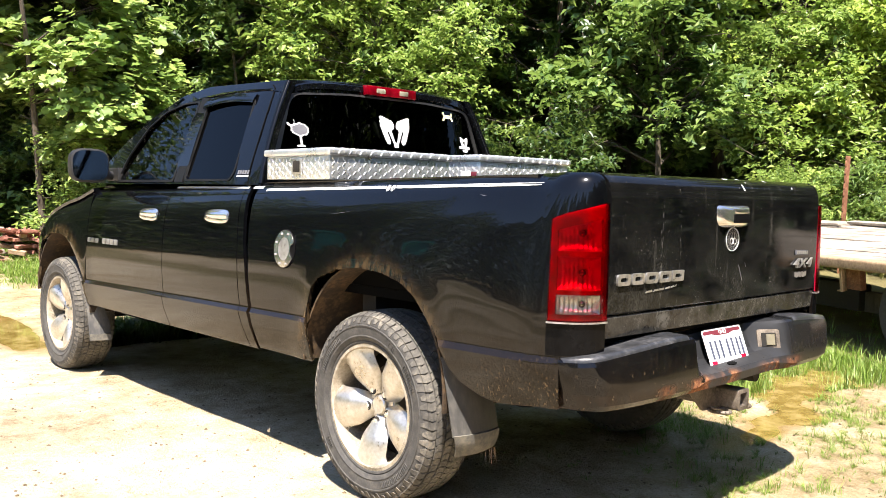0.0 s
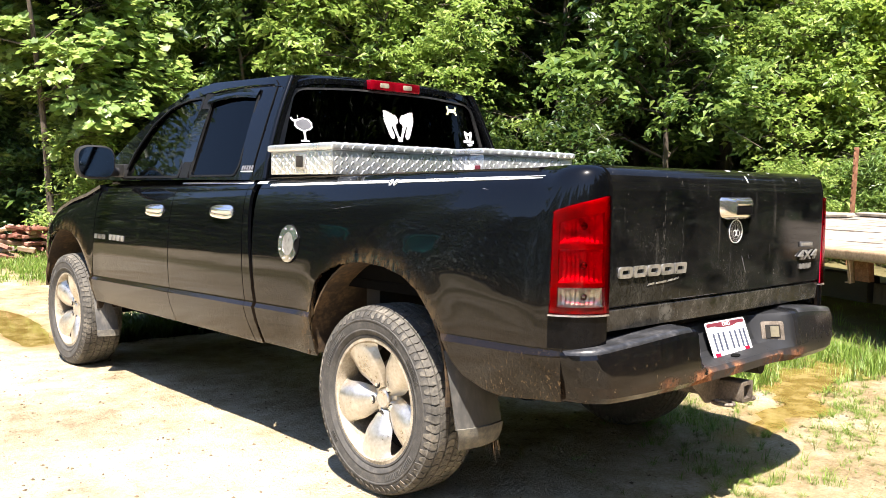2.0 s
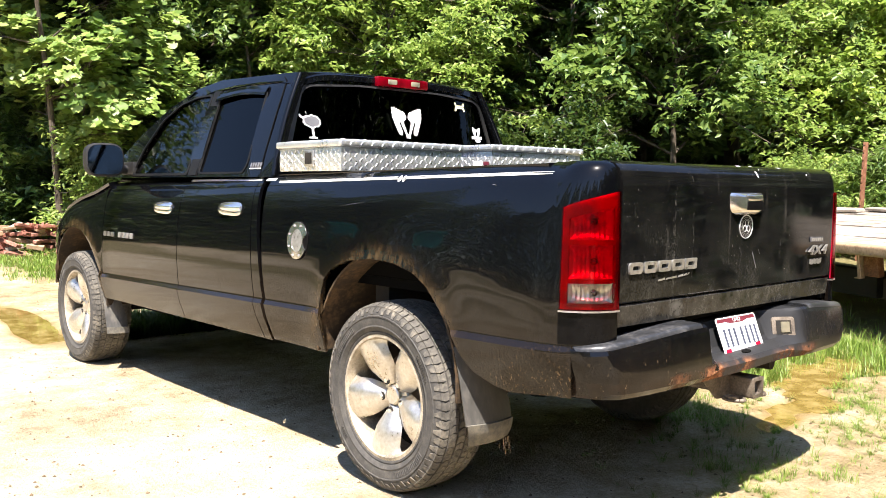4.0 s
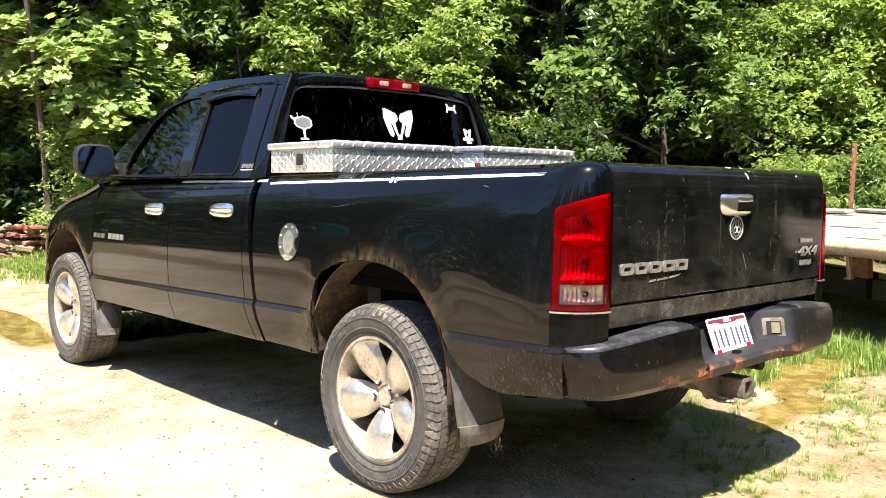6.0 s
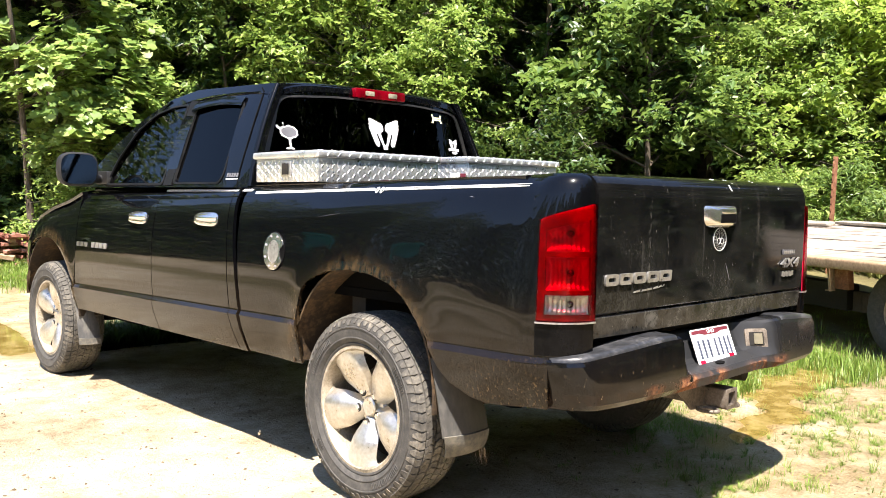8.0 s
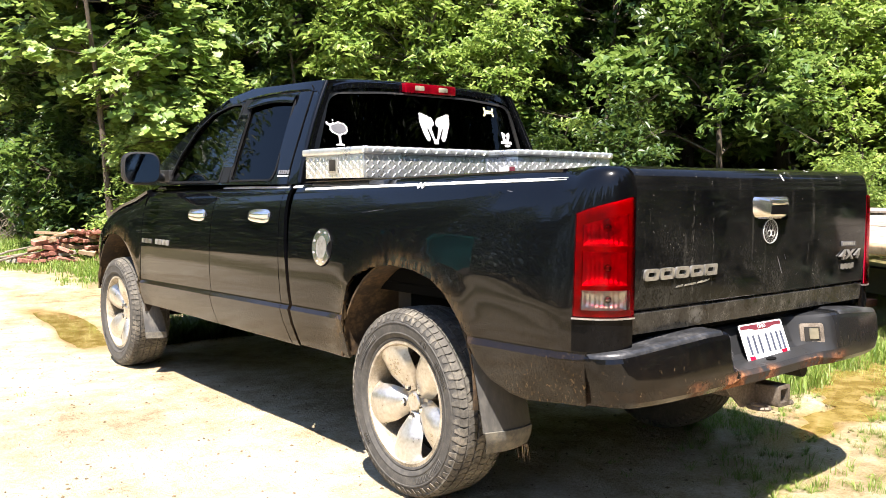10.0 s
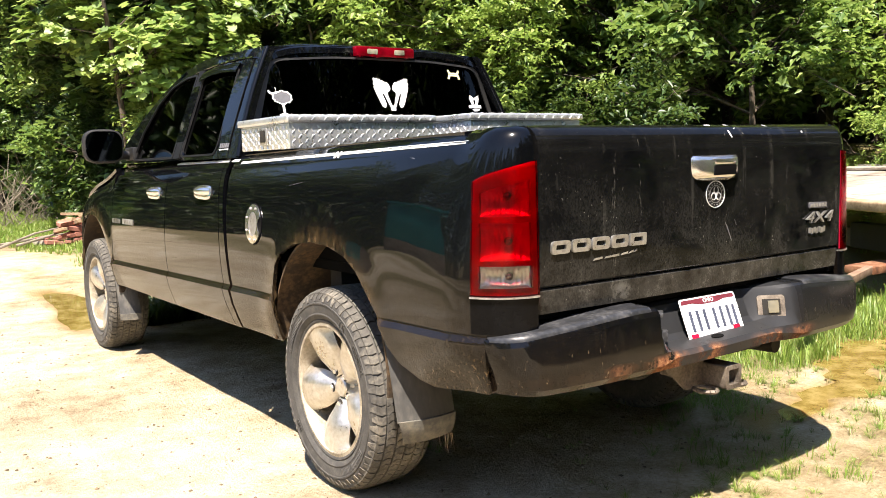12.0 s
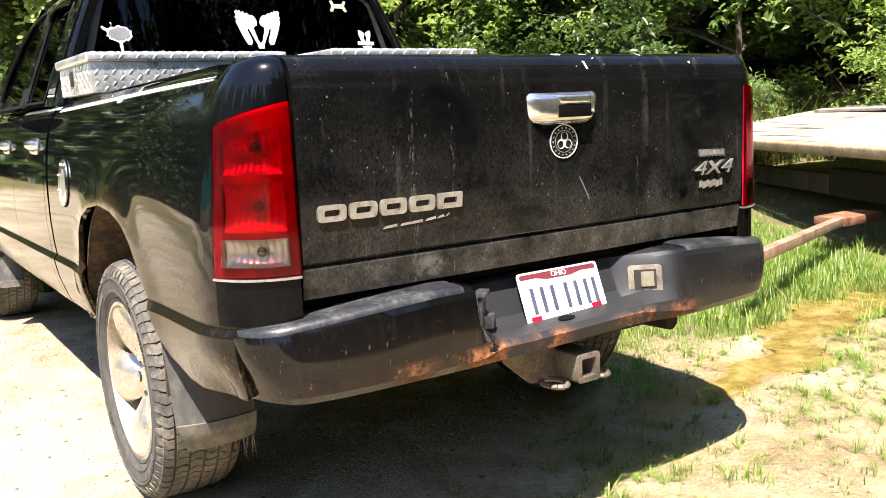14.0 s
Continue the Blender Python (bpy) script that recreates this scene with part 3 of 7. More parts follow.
def side_panel(name, ys, low, high, sign, label="", mud=None, lean=()):
    grid = []
    for y in ys:
        lo, hi = float(low(y)), float(high(y))
        col = []
        for z in row_heights(y, lo, hi):
            yy = y
            for at, edge, reach, off in lean:
                yy = leaning(yy, z, at, edge, reach) + (off if abs(y - at) < 1e-6 else 0.0)
            col.append((sign * (1.0 - inset(yy, z)), yy, z))
        grid.append(col)
    ob = part(name, shell(grid, 0.018), PAINT, truck, label)
    if mud:
        attribute(ob, "mud", [mud(v.co.y, v.co.z) for v in ob.data.vertices])
    return ob


def wheel_mud(y, z):
    m = 0.0
    for yc in (-0.02, 3.55):
        r = math.hypot(y - yc, z - 0.52)
        m = max(m, 1.15 * math.exp(-((r - 0.492) / 0.034) ** 2) * min(1, max(0, (z - 0.45) / 0.25)))
    return m + 0.25 * max(0.0, (0.72 - z) / 0.2)


def arch_spray(y, z):
    r, a = math.hypot(y + 0.03, z - 0.50), math.atan2(z - 0.50, y + 0.03)
    up = min(1.0, max(0.0, math.sin(a) * 1.6 - 0.1))
    return max(0.0, min(1.0, (0.70 - r) / 0.14)) * up


ARCH_Y = [-1.2, -0.755, -0.67, -0.578, -0.53, -0.487, -0.42, -0.336, -0.249, -0.123, 0.028, 0.188, 0.315, 0.378, 0.402, 0.408, 0.412, 0.95]
ARCH_Z = [0.595, 0.562, 0.575, 0.614, 0.67, 0.742, 0.821, 0.912, 0.960, 0.990, 0.999, 0.979, 0.937, 0.88, 0.80, 0.66, 0.535, 0.535]
FRONT_Y = [3.052, 3.075, 3.10, 3.188, 3.27, 3.344, 3.45, 3.562, 3.70, 3.794, 3.90, 3.965, 4.0, 4.03, 4.06, 4.3]
FRONT_Z = [0.52, 0.64, 0.71, 0.823, 0.89, 0.935, 0.975, 0.990, 0.985, 0.970, 0.935, 0.90, 0.83, 0.70, 0.55, 0.55]


def bed_low(y):
    return np.interp(y, ARCH_Y, ARCH_Z)


def rail(y):
    return 1.378 - 0.018 * y


def sill(y):
    return 0.525


def belt(y):
    return 1.352 - 0.004 * (y - 1.0)


CORNER_FROM, CORNER_LONG = 1.745, 0.365
turns = (np.linspace(0, 1, 401)[1:] - 0.00125) ** 1.5 * math.pi / 2
CORNER_X = 0.190 * np.concatenate([[0], np.cumsum(np.sin(turns))]) / np.sin(turns).sum()
CORNER_Y = 0.263 * np.concatenate([[0], np.cumsum(np.cos(turns))]) / np.cos(turns).sum()


def corner_at(u):
    """The rear corner in plan, curling ever tighter from the bed side to the tailgate: half-width, y, outward normal."""
    k = min(1.0, max(0.0, u)) * 400
    c = int(min(398, max(1, round(k))))
    dx, dy = CORNER_X[c + 1] - CORNER_X[c - 1], CORNER_Y[c + 1] - CORNER_Y[c - 1]
    n = math.hypot(dx, dy)
    return 1.0 - float(np.interp(k, range(401), CORNER_X)), -0.850 - float(np.interp(k, range(401), CORNER_Y)), (dy / n, -dx / n)


LIGHT_FROM = float(np.interp(0.142, CORNER_Y, np.linspace(0, 1, 401)))


def light_u(t):
    """Where along the corner a share t of the old quarter turn falls; the lens begins at t = 0.18."""
    return LIGHT_FROM + (t - 0.18) / 0.82 * (1.0 - LIGHT_FROM)


def light_top(t):
    return 1.232 + 0.062 * min(1, max(0, (t - 0.15) / 0.80)) ** 0.75


def bed_path(s):
    """The bed's outline in plan, from the cab back and round the rear corner to the tailgate: half-width, y, and the outward normal."""
    if s < CORNER_FROM:
        return 1.0, 0.895 - s, (1.0, 0.0)
    return corner_at((s - CORNER_FROM) / CORNER_LONG)


def corner_blend(t):
    t = min(1.0, max(0.0, t))
    return t * t * (3 - 2 * t)


END_Z = [0.5, 1.24, 1.30, 1.34, 1.372, 1.385, 1.392, 1.398]
END_D = [0.004, 0.004, 0.006, 0.010, 0.020, 0.031, 0.042, 0.058]


def corner_inset(u, z):
    """Inset of the bed's skin along the corner, from the side's section to the tailgate's."""
    k = corner_blend(u)
    y = corner_at(u)[1]
    return inset(max(y, -0.95), z) * (1 - k) + k * float(np.interp(z, END_Z, END_D))


def bed_side(sign):
    ss = np.concatenate([np.linspace(0.008, 0.46, 12), np.linspace(0.475, 0.53, 10), np.linspace(0.55, 1.52, 44), np.linspace(1.54, 1.735, 8), np.linspace(1.745, 1.935, 24), np.linspace(1.942, 2.11, 26)])
    grid = []
    for s in ss:
        w, y, (nx, ny) = bed_path(s)
        lo, hi = float(bed_low(y)), rail(max(y, -1.02))
        if y < -1.033:
            lo = 0.772
        col = []
        for z in row_heights(max(y, -1.02), lo, hi):
            d = corner_inset((s - CORNER_FROM) / CORNER_LONG, z) if s > CORNER_FROM else inset(y, z)
            if s > CORNER_FROM:
                # pocket behind the tail light
                u = (s - CORNER_FROM) / CORNER_LONG
                t = 0.18 + (u - LIGHT_FROM) / (1.0 - LIGHT_FROM) * 0.82
                if 0.30 < t < 0.93 and 0.912 < z < light_top(t) - 0.024:
                    d += 0.050
            yy = leaning(y, z, 0.887, BED_EDGE, 0.42) if y > 0.45 else y
            col.append((sign * (w - d * nx), yy - d * ny, z))
        grid.append(col)
    ob = part("bed_side", shell(grid, 0.018), PAINT, truck, "black bed side, muddy round the wheel arch")
    attribute(ob, "mud", [wheel_mud(v.co.y, v.co.z) for v in ob.data.vertices])
    attribute(ob, "spray", [arch_spray(v.co.y, v.co.z) for v in ob.data.vertices])
    attribute(ob, "splash", [math.exp(-((v.co.z - 0.62) / 0.10) ** 2) * min(1.0, max(0.0, (-v.co.y - 0.55) / 0.3)) + 0.8 * math.exp(-((v.co.y - 0.43) / 0.035) ** 2) * (v.co.z < 0.9) for v in ob.data.vertices])
    # the top of the corner, closed inwards to the tailgate
    top = [c[-1] for s, c in zip(ss, grid) if s > 1.74]
    lid = []
    for i, (x, y, z) in enumerate(top):
        lid.append([(x + (sign * 0.802 - x) * q, y, z + 0.003 * math.sin(math.pi * q) - 0.02 * q ** 4) for q in np.linspace(0, 1, 6)])
    part("bed_corner_cap", shell(lid, 0.012, (0, 0, -5)), PAINT, truck)
    return ob


for sign in (-1, 1):
    bed_side(sign)
    side_panel("cab_corner", np.linspace(0.940, 1.03, 5), sill, belt, sign, mud=wheel_mud, lean=((0.940, CAB_EDGE, 0.09, 0.0), (1.03, DOOR_EDGE, 0.09, -0.004)))
    side_panel("rear_door", np.linspace(1.038, 1.905, 18), sill, belt, sign, mud=wheel_mud, lean=((1.038, DOOR_EDGE, 0.40, 0.003), (1.905, MID_EDGE, 0.3, -0.003)))
    side_panel("front_door", np.linspace(1.913, 3.045, 22), sill, belt, sign, mud=wheel_mud, lean=((1.913, MID_EDGE, 0.3, 0.004),))

    # front wing with its wheel arch
    ys = np.concatenate([np.linspace(3.053, 3.11, 8), np.linspace(3.13, 3.98, 34), np.linspace(3.99, 4.07, 8), np.linspace(4.1, 4.3, 5)])
    grid = []
    for y in ys:
        lo = float(np.interp(y, FRONT_Y, FRONT_Z))
        hi = float(np.interp(y, [3.05, 3.3, 3.6, 3.88, 4.1, 4.3], [1.315, 1.255, 1.205, 1.135, 1.04, 0.93]))
        nose = 0.10 * max(0, (y - 3.75) / 0.55) ** 2
        col = []
        for z in np.linspace(lo, hi, 26):
            top = 0.05 * max(0, (z - hi + 0.12) / 0.12) ** 2
            col.append((sign * (1.0 - min(inset(y, min(z, 1.2)), 0.05) - top - nose), y, z))
        grid.append(col)
    ob = part("front_wing", shell(grid, 0.018), PAINT, truck)
    attribute(ob, "mud", [wheel_mud(v.co.y, v.co.z) for v in ob.data.vertices])

# bonnet: raised middle, falling to the wings and the nose
grid = []
for y in np.linspace(3.06, 4.42, 22):
    edge = float(np.interp(y, [3.05, 3.3, 3.6, 3.88, 4.1, 4.3, 4.45], [1.315, 1.255, 1.205, 1.135, 1.04, 0.93, 0.80]))
    mid = float(np.interp(y, [3.05, 3.5, 4.0, 4.3, 4.45], [1.37, 1.335, 1.25, 1.12, 0.9]))
    w = 0.935 - 0.10 * max(0, (y - 3.75) / 0.55) ** 2
    grid.append([(w * u, y, edge + (mid - edge) * max(0.0, 1 - abs(u) ** 3.0)) for u in np.linspace(-1, 1, 25)])
part("bonnet", shell(grid, 0.02), PAINT, truck)
bm = bmesh.new()
box(bm, -0.86, 0.86, 4.12, 4.44, 0.50, 0.92, 0.06)
part("front_bumper", bm, CHROME, truck)
# unseen underbody, added to hide sunlit ground and darken below the nose
bm = bmesh.new()
box(bm, -0.80, 0.80, 4.10, 4.22, 0.27, 0.54, 0.03)
part("air_dam", bm, TRIM, truck)
bm = bmesh.new()
box(bm, -0.50, 0.50, 3.15, 4.00, 0.34, 0.75, 0.05)
box(bm, -0.30, 0.30, 2.30, 3.15, 0.36, 0.62, 0.06)
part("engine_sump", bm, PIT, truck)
bm = bmesh.new()
box(bm, -0.62, 0.62, 4.25, 4.43, 0.9, 1.02, 0.03)
part("grille", bm, TRIM, truck)

# greenhouse sides
def wall(u, v, sign, off=0.0):
    t = max(0.0, v - 1.345)
    round_back = 0.020 * max(0.0, (1.27 - u) / 0.27) ** 2
    return (sign * (0.914 - 0.30 * t - 0.22 * t * t - off - round_back), u, v)


def dense(loop, step=0.06):
    out = []
    for i, p in enumerate(loop):
        q = loop[(i + 1) % len(loop)]
        k = max(1, int(math.dist(p, q) / step))
        out += [(p[0] + (q[0] - p[0]) * j / k, p[1] + (q[1] - p[1]) * j / k) for j in range(k)]
    return out


FRONT_GLASS = [(2.72, 1.368), (1.925, 1.368), (1.975, 1.842), (2.17, 1.842), (2.37, 1.805), (2.53, 1.712), (2.66, 1.53)]
REAR_GLASS = [(1.785, 1.372), (1.275, 1.372), (1.245, 1.42), (1.315, 1.815), (1.85, 1.838)]
SIDE_OUT = [(3.16, 1.348), (0.985, 1.346), (1.03, 1.62), (1.075, 1.905), (1.95, 1.935), (2.24, 1.90), (2.52, 1.79), (2.80, 1.62)]
for sign in (-1, 1):
    holes = [rounded(FRONT_GLASS, 0.03, 3), rounded(REAR_GLASS, 0.05, 3)]
    ob = part("side_frame", plate(dense(SIDE_OUT, 0.08), [dense(q, 0.08) for q in holes], lambda u, v: wall(u, v, sign), (-sign * 0.045, 0, 0)), PAINT, truck, sharp=25)
    for poly, name, mat in ((FRONT_GLASS, "front_side_window", GLASS), (REAR_GLASS, "rear_side_window", DARK_GLASS)):
        part(name, plate(rounded(poly, 0.03, 3), [], lambda u, v: (sign * (0.899 - 0.4146 * (v - 1.37)), u, v), (-sign * 0.004, 0, 0)), mat, truck, "dark tinted glass")
        # dull rubber surround standing a little proud
        c = Vector((sum(p[0] for p in poly) / len(poly), sum(p[1] for p in poly) / len(poly)))
        inner = rounded([tuple(c + (Vector(p) - c) * 0.985) for p in poly], 0.03, 3)
        outer = rounded([tuple(c + (Vector(p) - c) * 1.035) for p in poly], 0.035, 3)
        part("window_seal", plate(outer, [inner], lambda u, v: wall(u, v, sign, -0.004), (-sign * 0.012, 0, 0)), SEAL, truck)
    # pillar cover between the two doors, gloss black strips with a shut line
    bm = plate([(1.90, 1.36), (1.80, 1.36), (1.866, 1.86), (1.955, 1.865)], [], lambda u, v: wall(u, v, sign, -0.008), (-sign * 0.01, 0, 0))
    part("door_pillar", bm, SEAL, truck)
    # weather shield over the rear side window
    grid = []
    for t in np.linspace(0, 1, 12):
        u = 1.31 + 0.56 * t
        top = 1.845 + 0.02 * math.sin(math.pi * t)
        grid.append([wall(u, top - 0.05 * k, sign, -0.006 - 0.010 * math.sin(math.pi * min(1, k + 0.15) * 0.6)) for k in np.linspace(0, 1, 5)])
    part("rain_guard", shell(grid, 0.004), PAINT, truck)

# shut line of the rear door running up the pillar
for sign in (-1, 1):
    line = [(1.092, 1.337), (1.108, 1.42), (1.120, 1.605), (1.140, 1.74), (1.165, 1.862), (1.20, 1.885)]
    bm = bmesh.new()
    for (u0, v0), (u1, v1) in zip(line, line[1:]):
        tube(bm, wall(u0, v0, sign, 0.0005), wall(u1, v1, sign, 0.0005), 0.0032, n=6, caps=False)
    part("door_shut_line", bm, PIT, truck, sharp=60)

# rounded bead where the cab's sides meet its back
for sign in (-1, 1):
    bm = bmesh.new()
    line = []
    for v in np.linspace(1.35, 1.895, 12):
        u = float(np.interp(v, [1.346, 1.62, 1.905], [0.985, 1.03, 1.075])) + 0.010
        x, y, z = wall(u, v, sign, 0.009)
        line.append((x, y, z))
    for a, b in zip(line, line[1:]):
        tube(bm, a, b, 0.016, n=14, caps=False)
    part("cab_rear_edge", bm, PAINT, truck, sharp=60)

# roof: crowned, with rounded edges running into the side frames
grid = []
for y, zc in ((1.055, 1.885), (1.06, 1.915), (1.09, 1.935), (1.18, 1.948), (1.4, 1.957), (1.7, 1.96), (1.95, 1.952), (2.15, 1.93), (2.3, 1.90), (2.36, 1.875)):
    grid.append([(0.706 * u, y + 0.03 * abs(u) ** 3, zc - 0.014 * u * u - 0.075 * abs(u) ** 8) for u in np.linspace(-1, 1, 31)])
part("roof", shell(grid, 0.03), PAINT, truck)

# windscreen
grid = []
for t in np.linspace(0, 1, 8):
    y, z, w = 2.33 + 0.85 * t, 1.885 - 0.51 * t, 0.70 + 0.15 * t
    grid.append([(w * u, y - 0.10 * abs(u) ** 2.5, z) for u in np.linspace(-1, 1, 17)])
part("windscreen", shell(grid, 0.006), GLASS, truck)

# cab back wall with the rear window opening


def back_wall(u, v):
    return (u, 0.985 + 0.165 * (v - 1.42) + 0.10 * (abs(u) / 0.75) ** 3 * 0.6, v)


BACK_OUT = [(-0.905, 0.95), (0.905, 0.95), (0.888, 1.36), (0.788, 1.62), (0.705, 1.84), (0.65, 1.905), (0.3, 1.922), (-0.3, 1.922), (-0.65, 1.905), (-0.705, 1.84), (-0.788, 1.62), (-0.888, 1.36)]
WINDOW = [(-0.775, 1.43), (0.775, 1.43), (0.655, 1.835), (0.3, 1.858), (-0.3, 1.858), (-0.655, 1.835)]


part("cab_back", plate(dense(BACK_OUT), [dense(rounded(WINDOW, 0.07, 5))], back_wall, (0, 0.05, 0)), PAINT, truck, sharp=25)
grid = []
for t in np.linspace(0, 1, 14):
    z = 1.42 + 0.435 * t
    w = float(np.interp(z, [1.42, 1.80, 1.86], [0.785, 0.68, 0.63]))
    grid.append([tuple(Vector(back_wall(w * u, z)) + Vector((0, 0.012, 0))) for u in np.linspace(-1, 1, 21)])
part("rear_window", shell(grid, 0.004), DARK_GLASS, truck, "dark tinted rear glass with vinyl stickers")
wide = [tuple(Vector((0, 1.64)) + (Vector(p) - Vector((0, 1.64))) * 1.03) for p in WINDOW]
thin = [tuple(Vector((0, 1.64)) + (Vector(p) - Vector((0, 1.64))) * 0.985) for p in WINDOW]
part("rear_window_seal", plate(dense(rounded(wide, 0.075, 5)), [dense(rounded(thin, 0.065, 5))], lambda u, v: tuple(Vector(back_wall(u, v)) + Vector((0, -0.006, 0))), (0, 0.01, 0)), TRIM, truck)

# third brake light above the window
stop = bmesh.new()
box(stop, -0.185, 0.185, 1.025, 1.085, 1.868, 1.925, 0.012)
lamp = part("brake_light", stop, RED_LENS, truck, "red high brake light with two clear lamps")
for x in (-0.085, 0.085):
    bm = bmesh.new()
    box(bm, x - 0.032, x + 0.032, 1.019, 1.04, 1.882, 1.91, 0.006)
    part("cargo_lamp", bm, CLEAR_LENS, lamp)

# interior seen dimly through the glass
for x in (-0.42, 0.42):
    for y in (2.12, 1.25):
        bm = bmesh.new()
        box(bm, x - 0.26, x + 0.26, y, y + 0.14, 0.95, 1.50, 0.05, pose(0, 0, 0))
        box(bm, x - 0.13, x + 0.13, y + 0.02, y + 0.12, 1.52, 1.66, 0.04)
        box(bm, x - 0.26, x + 0.26, y + 0.1, y + 0.6, 0.82, 0.98, 0.05)
        part("seat", bm, SEAT, truck)
bm = bmesh.new()
box(bm, -0.8, 0.8, 2.78, 3.1, 1.05, 1.34, 0.08)
part("dashboard", bm, TRIM, truck)
bm = bmesh.new()
for i in range(32):
    a, b = 2 * math.pi * i / 32, 2 * math.pi * (i + 1) / 32
    tube(bm, (0.19 * math.cos(a), 0.19 * math.sin(a), 0), (0.19 * math.cos(b), 0.19 * math.sin(b), 0), 0.017, n=8)
bmesh.ops.transform(bm, matrix=pose(-0.42, 2.66, 1.27, 62, 0, 0), verts=bm.verts)
part("steering_wheel", bm, TRIM, truck)
bm = bmesh.new()
box(bm, -0.9, 0.9, 0.98, 3.1, 0.60, 0.82, 0.03)
part("cab_floor", bm, DARK, truck)

# bed interior
bm = bmesh.new()
box(bm, -0.84, 0.84, -1.06, 0.9, 0.86, 0.90)
for s in (-1, 1):
    box(bm, min(s * 0.80, s * 0.835), max(s * 0.80, s * 0.835), -1.06, 0.9, 0.9, 1.36)
    box(bm, min(s * 0.55, s * 0.8), max(s * 0.55, s * 0.8), -0.45, 0.42, 0.9, 1.14, 0.03)
box(bm, -0.84, 0.84, 0.86, 0.9, 0.9, 1.34)
# near-black liner: the shade inside the bed is put into its colour
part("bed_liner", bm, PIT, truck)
for s in (-1, 1):
    bm = bmesh.new()
    box(bm, min(s * 0.795, s * 0.84), max(s * 0.795, s * 0.84), -1.075, -1.03, 0.80, 1.33)
    part("tailgate_jamb", bm, DARK, truck)
    grid = []
    for y in np.linspace(0.965, -0.846, 12):
        grid.append([(s * (0.872 - 0.085 * k), y, rail(y) - 0.003 + 0.003 * math.sin(math.pi * k) - 0.02 * k ** 4) for k in np.linspace(0, 1, 6)])
    part("bed_rail_cap", shell(grid, 0.012, (0, 0, -5)), PAINT, truck)

# wheel wells and underside
for y0, w in ((-0.01, 0.46), (3.555, 0.5)):
    for s in (-1, 1):
        grid = []
        for a in np.linspace(0.02, math.pi + 0.12, 22):
            grid.append([(s * x, y0 + (w + 0.02) * math.cos(a), 0.53 + 0.49 * math.sin(a)) for x in (0.972, 0.9, 0.75, 0.62)])
        part("wheel_well", shell(grid, 0.01), MUDDY, truck, "rusty mud-caked wheel well liner")
bm = bmesh.new()
for s in (-1, 1):
    box(bm, s * 0.47 - 0.04, s * 0.47 + 0.04, -0.88, 4.1, 0.53, 0.66, 0.01)
for y in (-0.95, 0.75, 1.7, 2.7):
    box(bm, -0.47, 0.47, y - 0.04, y + 0.04, 0.52, 0.62, 0.01)
part("frame", bm, DARK, truck)
for y in (0, 3.569):
    bm = bmesh.new()
    tube(bm, (-0.78, y, 0.40), (0.78, y, 0.40), 0.05, n=12)
    bmesh.ops.create_uvsphere(bm, u_segments=16, v_segments=10, radius=0.15, matrix=pose(0.05 if y == 0 else 0.3, y, 0.40))
    part("axle", bm, DARK, truck)
bm = bmesh.new()
tube(bm, (0.05, 0.1, 0.42), (0.1, 2.4, 0.5), 0.045, n=12)
tube(bm, (0.55, 2.4, 0.45), (0.62, 0.55, 0.45), 0.09, n=14)
tube(bm, (0.62, 0.5, 0.46), (0.7, -0.9, 0.48), 0.035, n=10)
part("driveshaft_and_exhaust", bm, DARK, truck)
bm = bmesh.new()
box(bm, -0.42, 0.05, 1.5, 2.6, 0.44, 0.62, 0.04)
part("fuel_tank", bm, DARK, truck)
bm = bmesh.new()
revolve(bm, [(0.19, -0.1), (0.33, -0.11), (0.375, -0.06), (0.375, 0.06), (0.33, 0.11), (0.19, 0.1), (0.19, -0.1)], 32)
bmesh.ops.transform(bm, matrix=pose(0, -0.50, 0.60, 0, 90, 0), verts=bm.verts)
part("spare_tyre", bm, RUBBER, truck)
for s in (-1, 1):
    bm = bmesh.new()
    for k, (half, z) in enumerate(((0.72, 0.515), (0.55, 0.500), (0.36, 0.485))):
        grid = [[(s * 0.53 + dx, half * u, z - 0.075 * (1 - u * u)) for dx in (-0.035, 0.035)] for u in np.linspace(-1, 1, 13)]
        tmp = shell(grid, 0.012, (0, 0, -3))
        me = bpy.data.meshes.new("draft")
        tmp.to_mesh(me)
        tmp.free()
        bm.from_mesh(me)
        bpy.data.meshes.remove(me)
    part("leaf_spring", bm, DARK, truck)
    bm = bmesh.new()
    tube(bm, (s * 0.46, 0.12, 0.42), (s * 0.42, 0.32, 0.80), 0.032, 0.028, n=12)
    part("shock_absorber", bm, DARK, truck)
bm = bmesh.new()
for y in (-0.80, -0.30, 0.20, 0.70):
    box(bm, -0.80, 0.80, y - 0.05, y + 0.05, 0.74, 0.858, 0.008)
part("bed_crossmember", bm, DARK, truck)

# tailgate: crowned skin, rolled top, lower valance under a crease


def gate_y(x, z):
    # rear face of the tailgate at that height
    zr = [0.79, 0.82, 0.898, 0.904, 0.912, 1.05, 1.25, 1.318, 1.330, 1.350, 1.372, 1.390, 1.398]
    yr = [-1.085, -1.098, -1.106, -1.098, -1.110, -1.116, -1.1175, -1.116, -1.1125, -1.110, -1.100, -1.080, -1.050]
    return float(np.interp(z, zr, yr)) - 0.006 * (1 - (x / 0.8) ** 2)


zs = [0.826, 0.83, 0.86, 0.897, 0.899, 0.904, 0.910, 0.914, 0.96, 1.05, 1.15, 1.25, 1.29, 1.312, 1.318, 1.322, 1.326, 1.330, 1.338, 1.35, 1.36, 1.372, 1.382, 1.390, 1.396, 1.399]
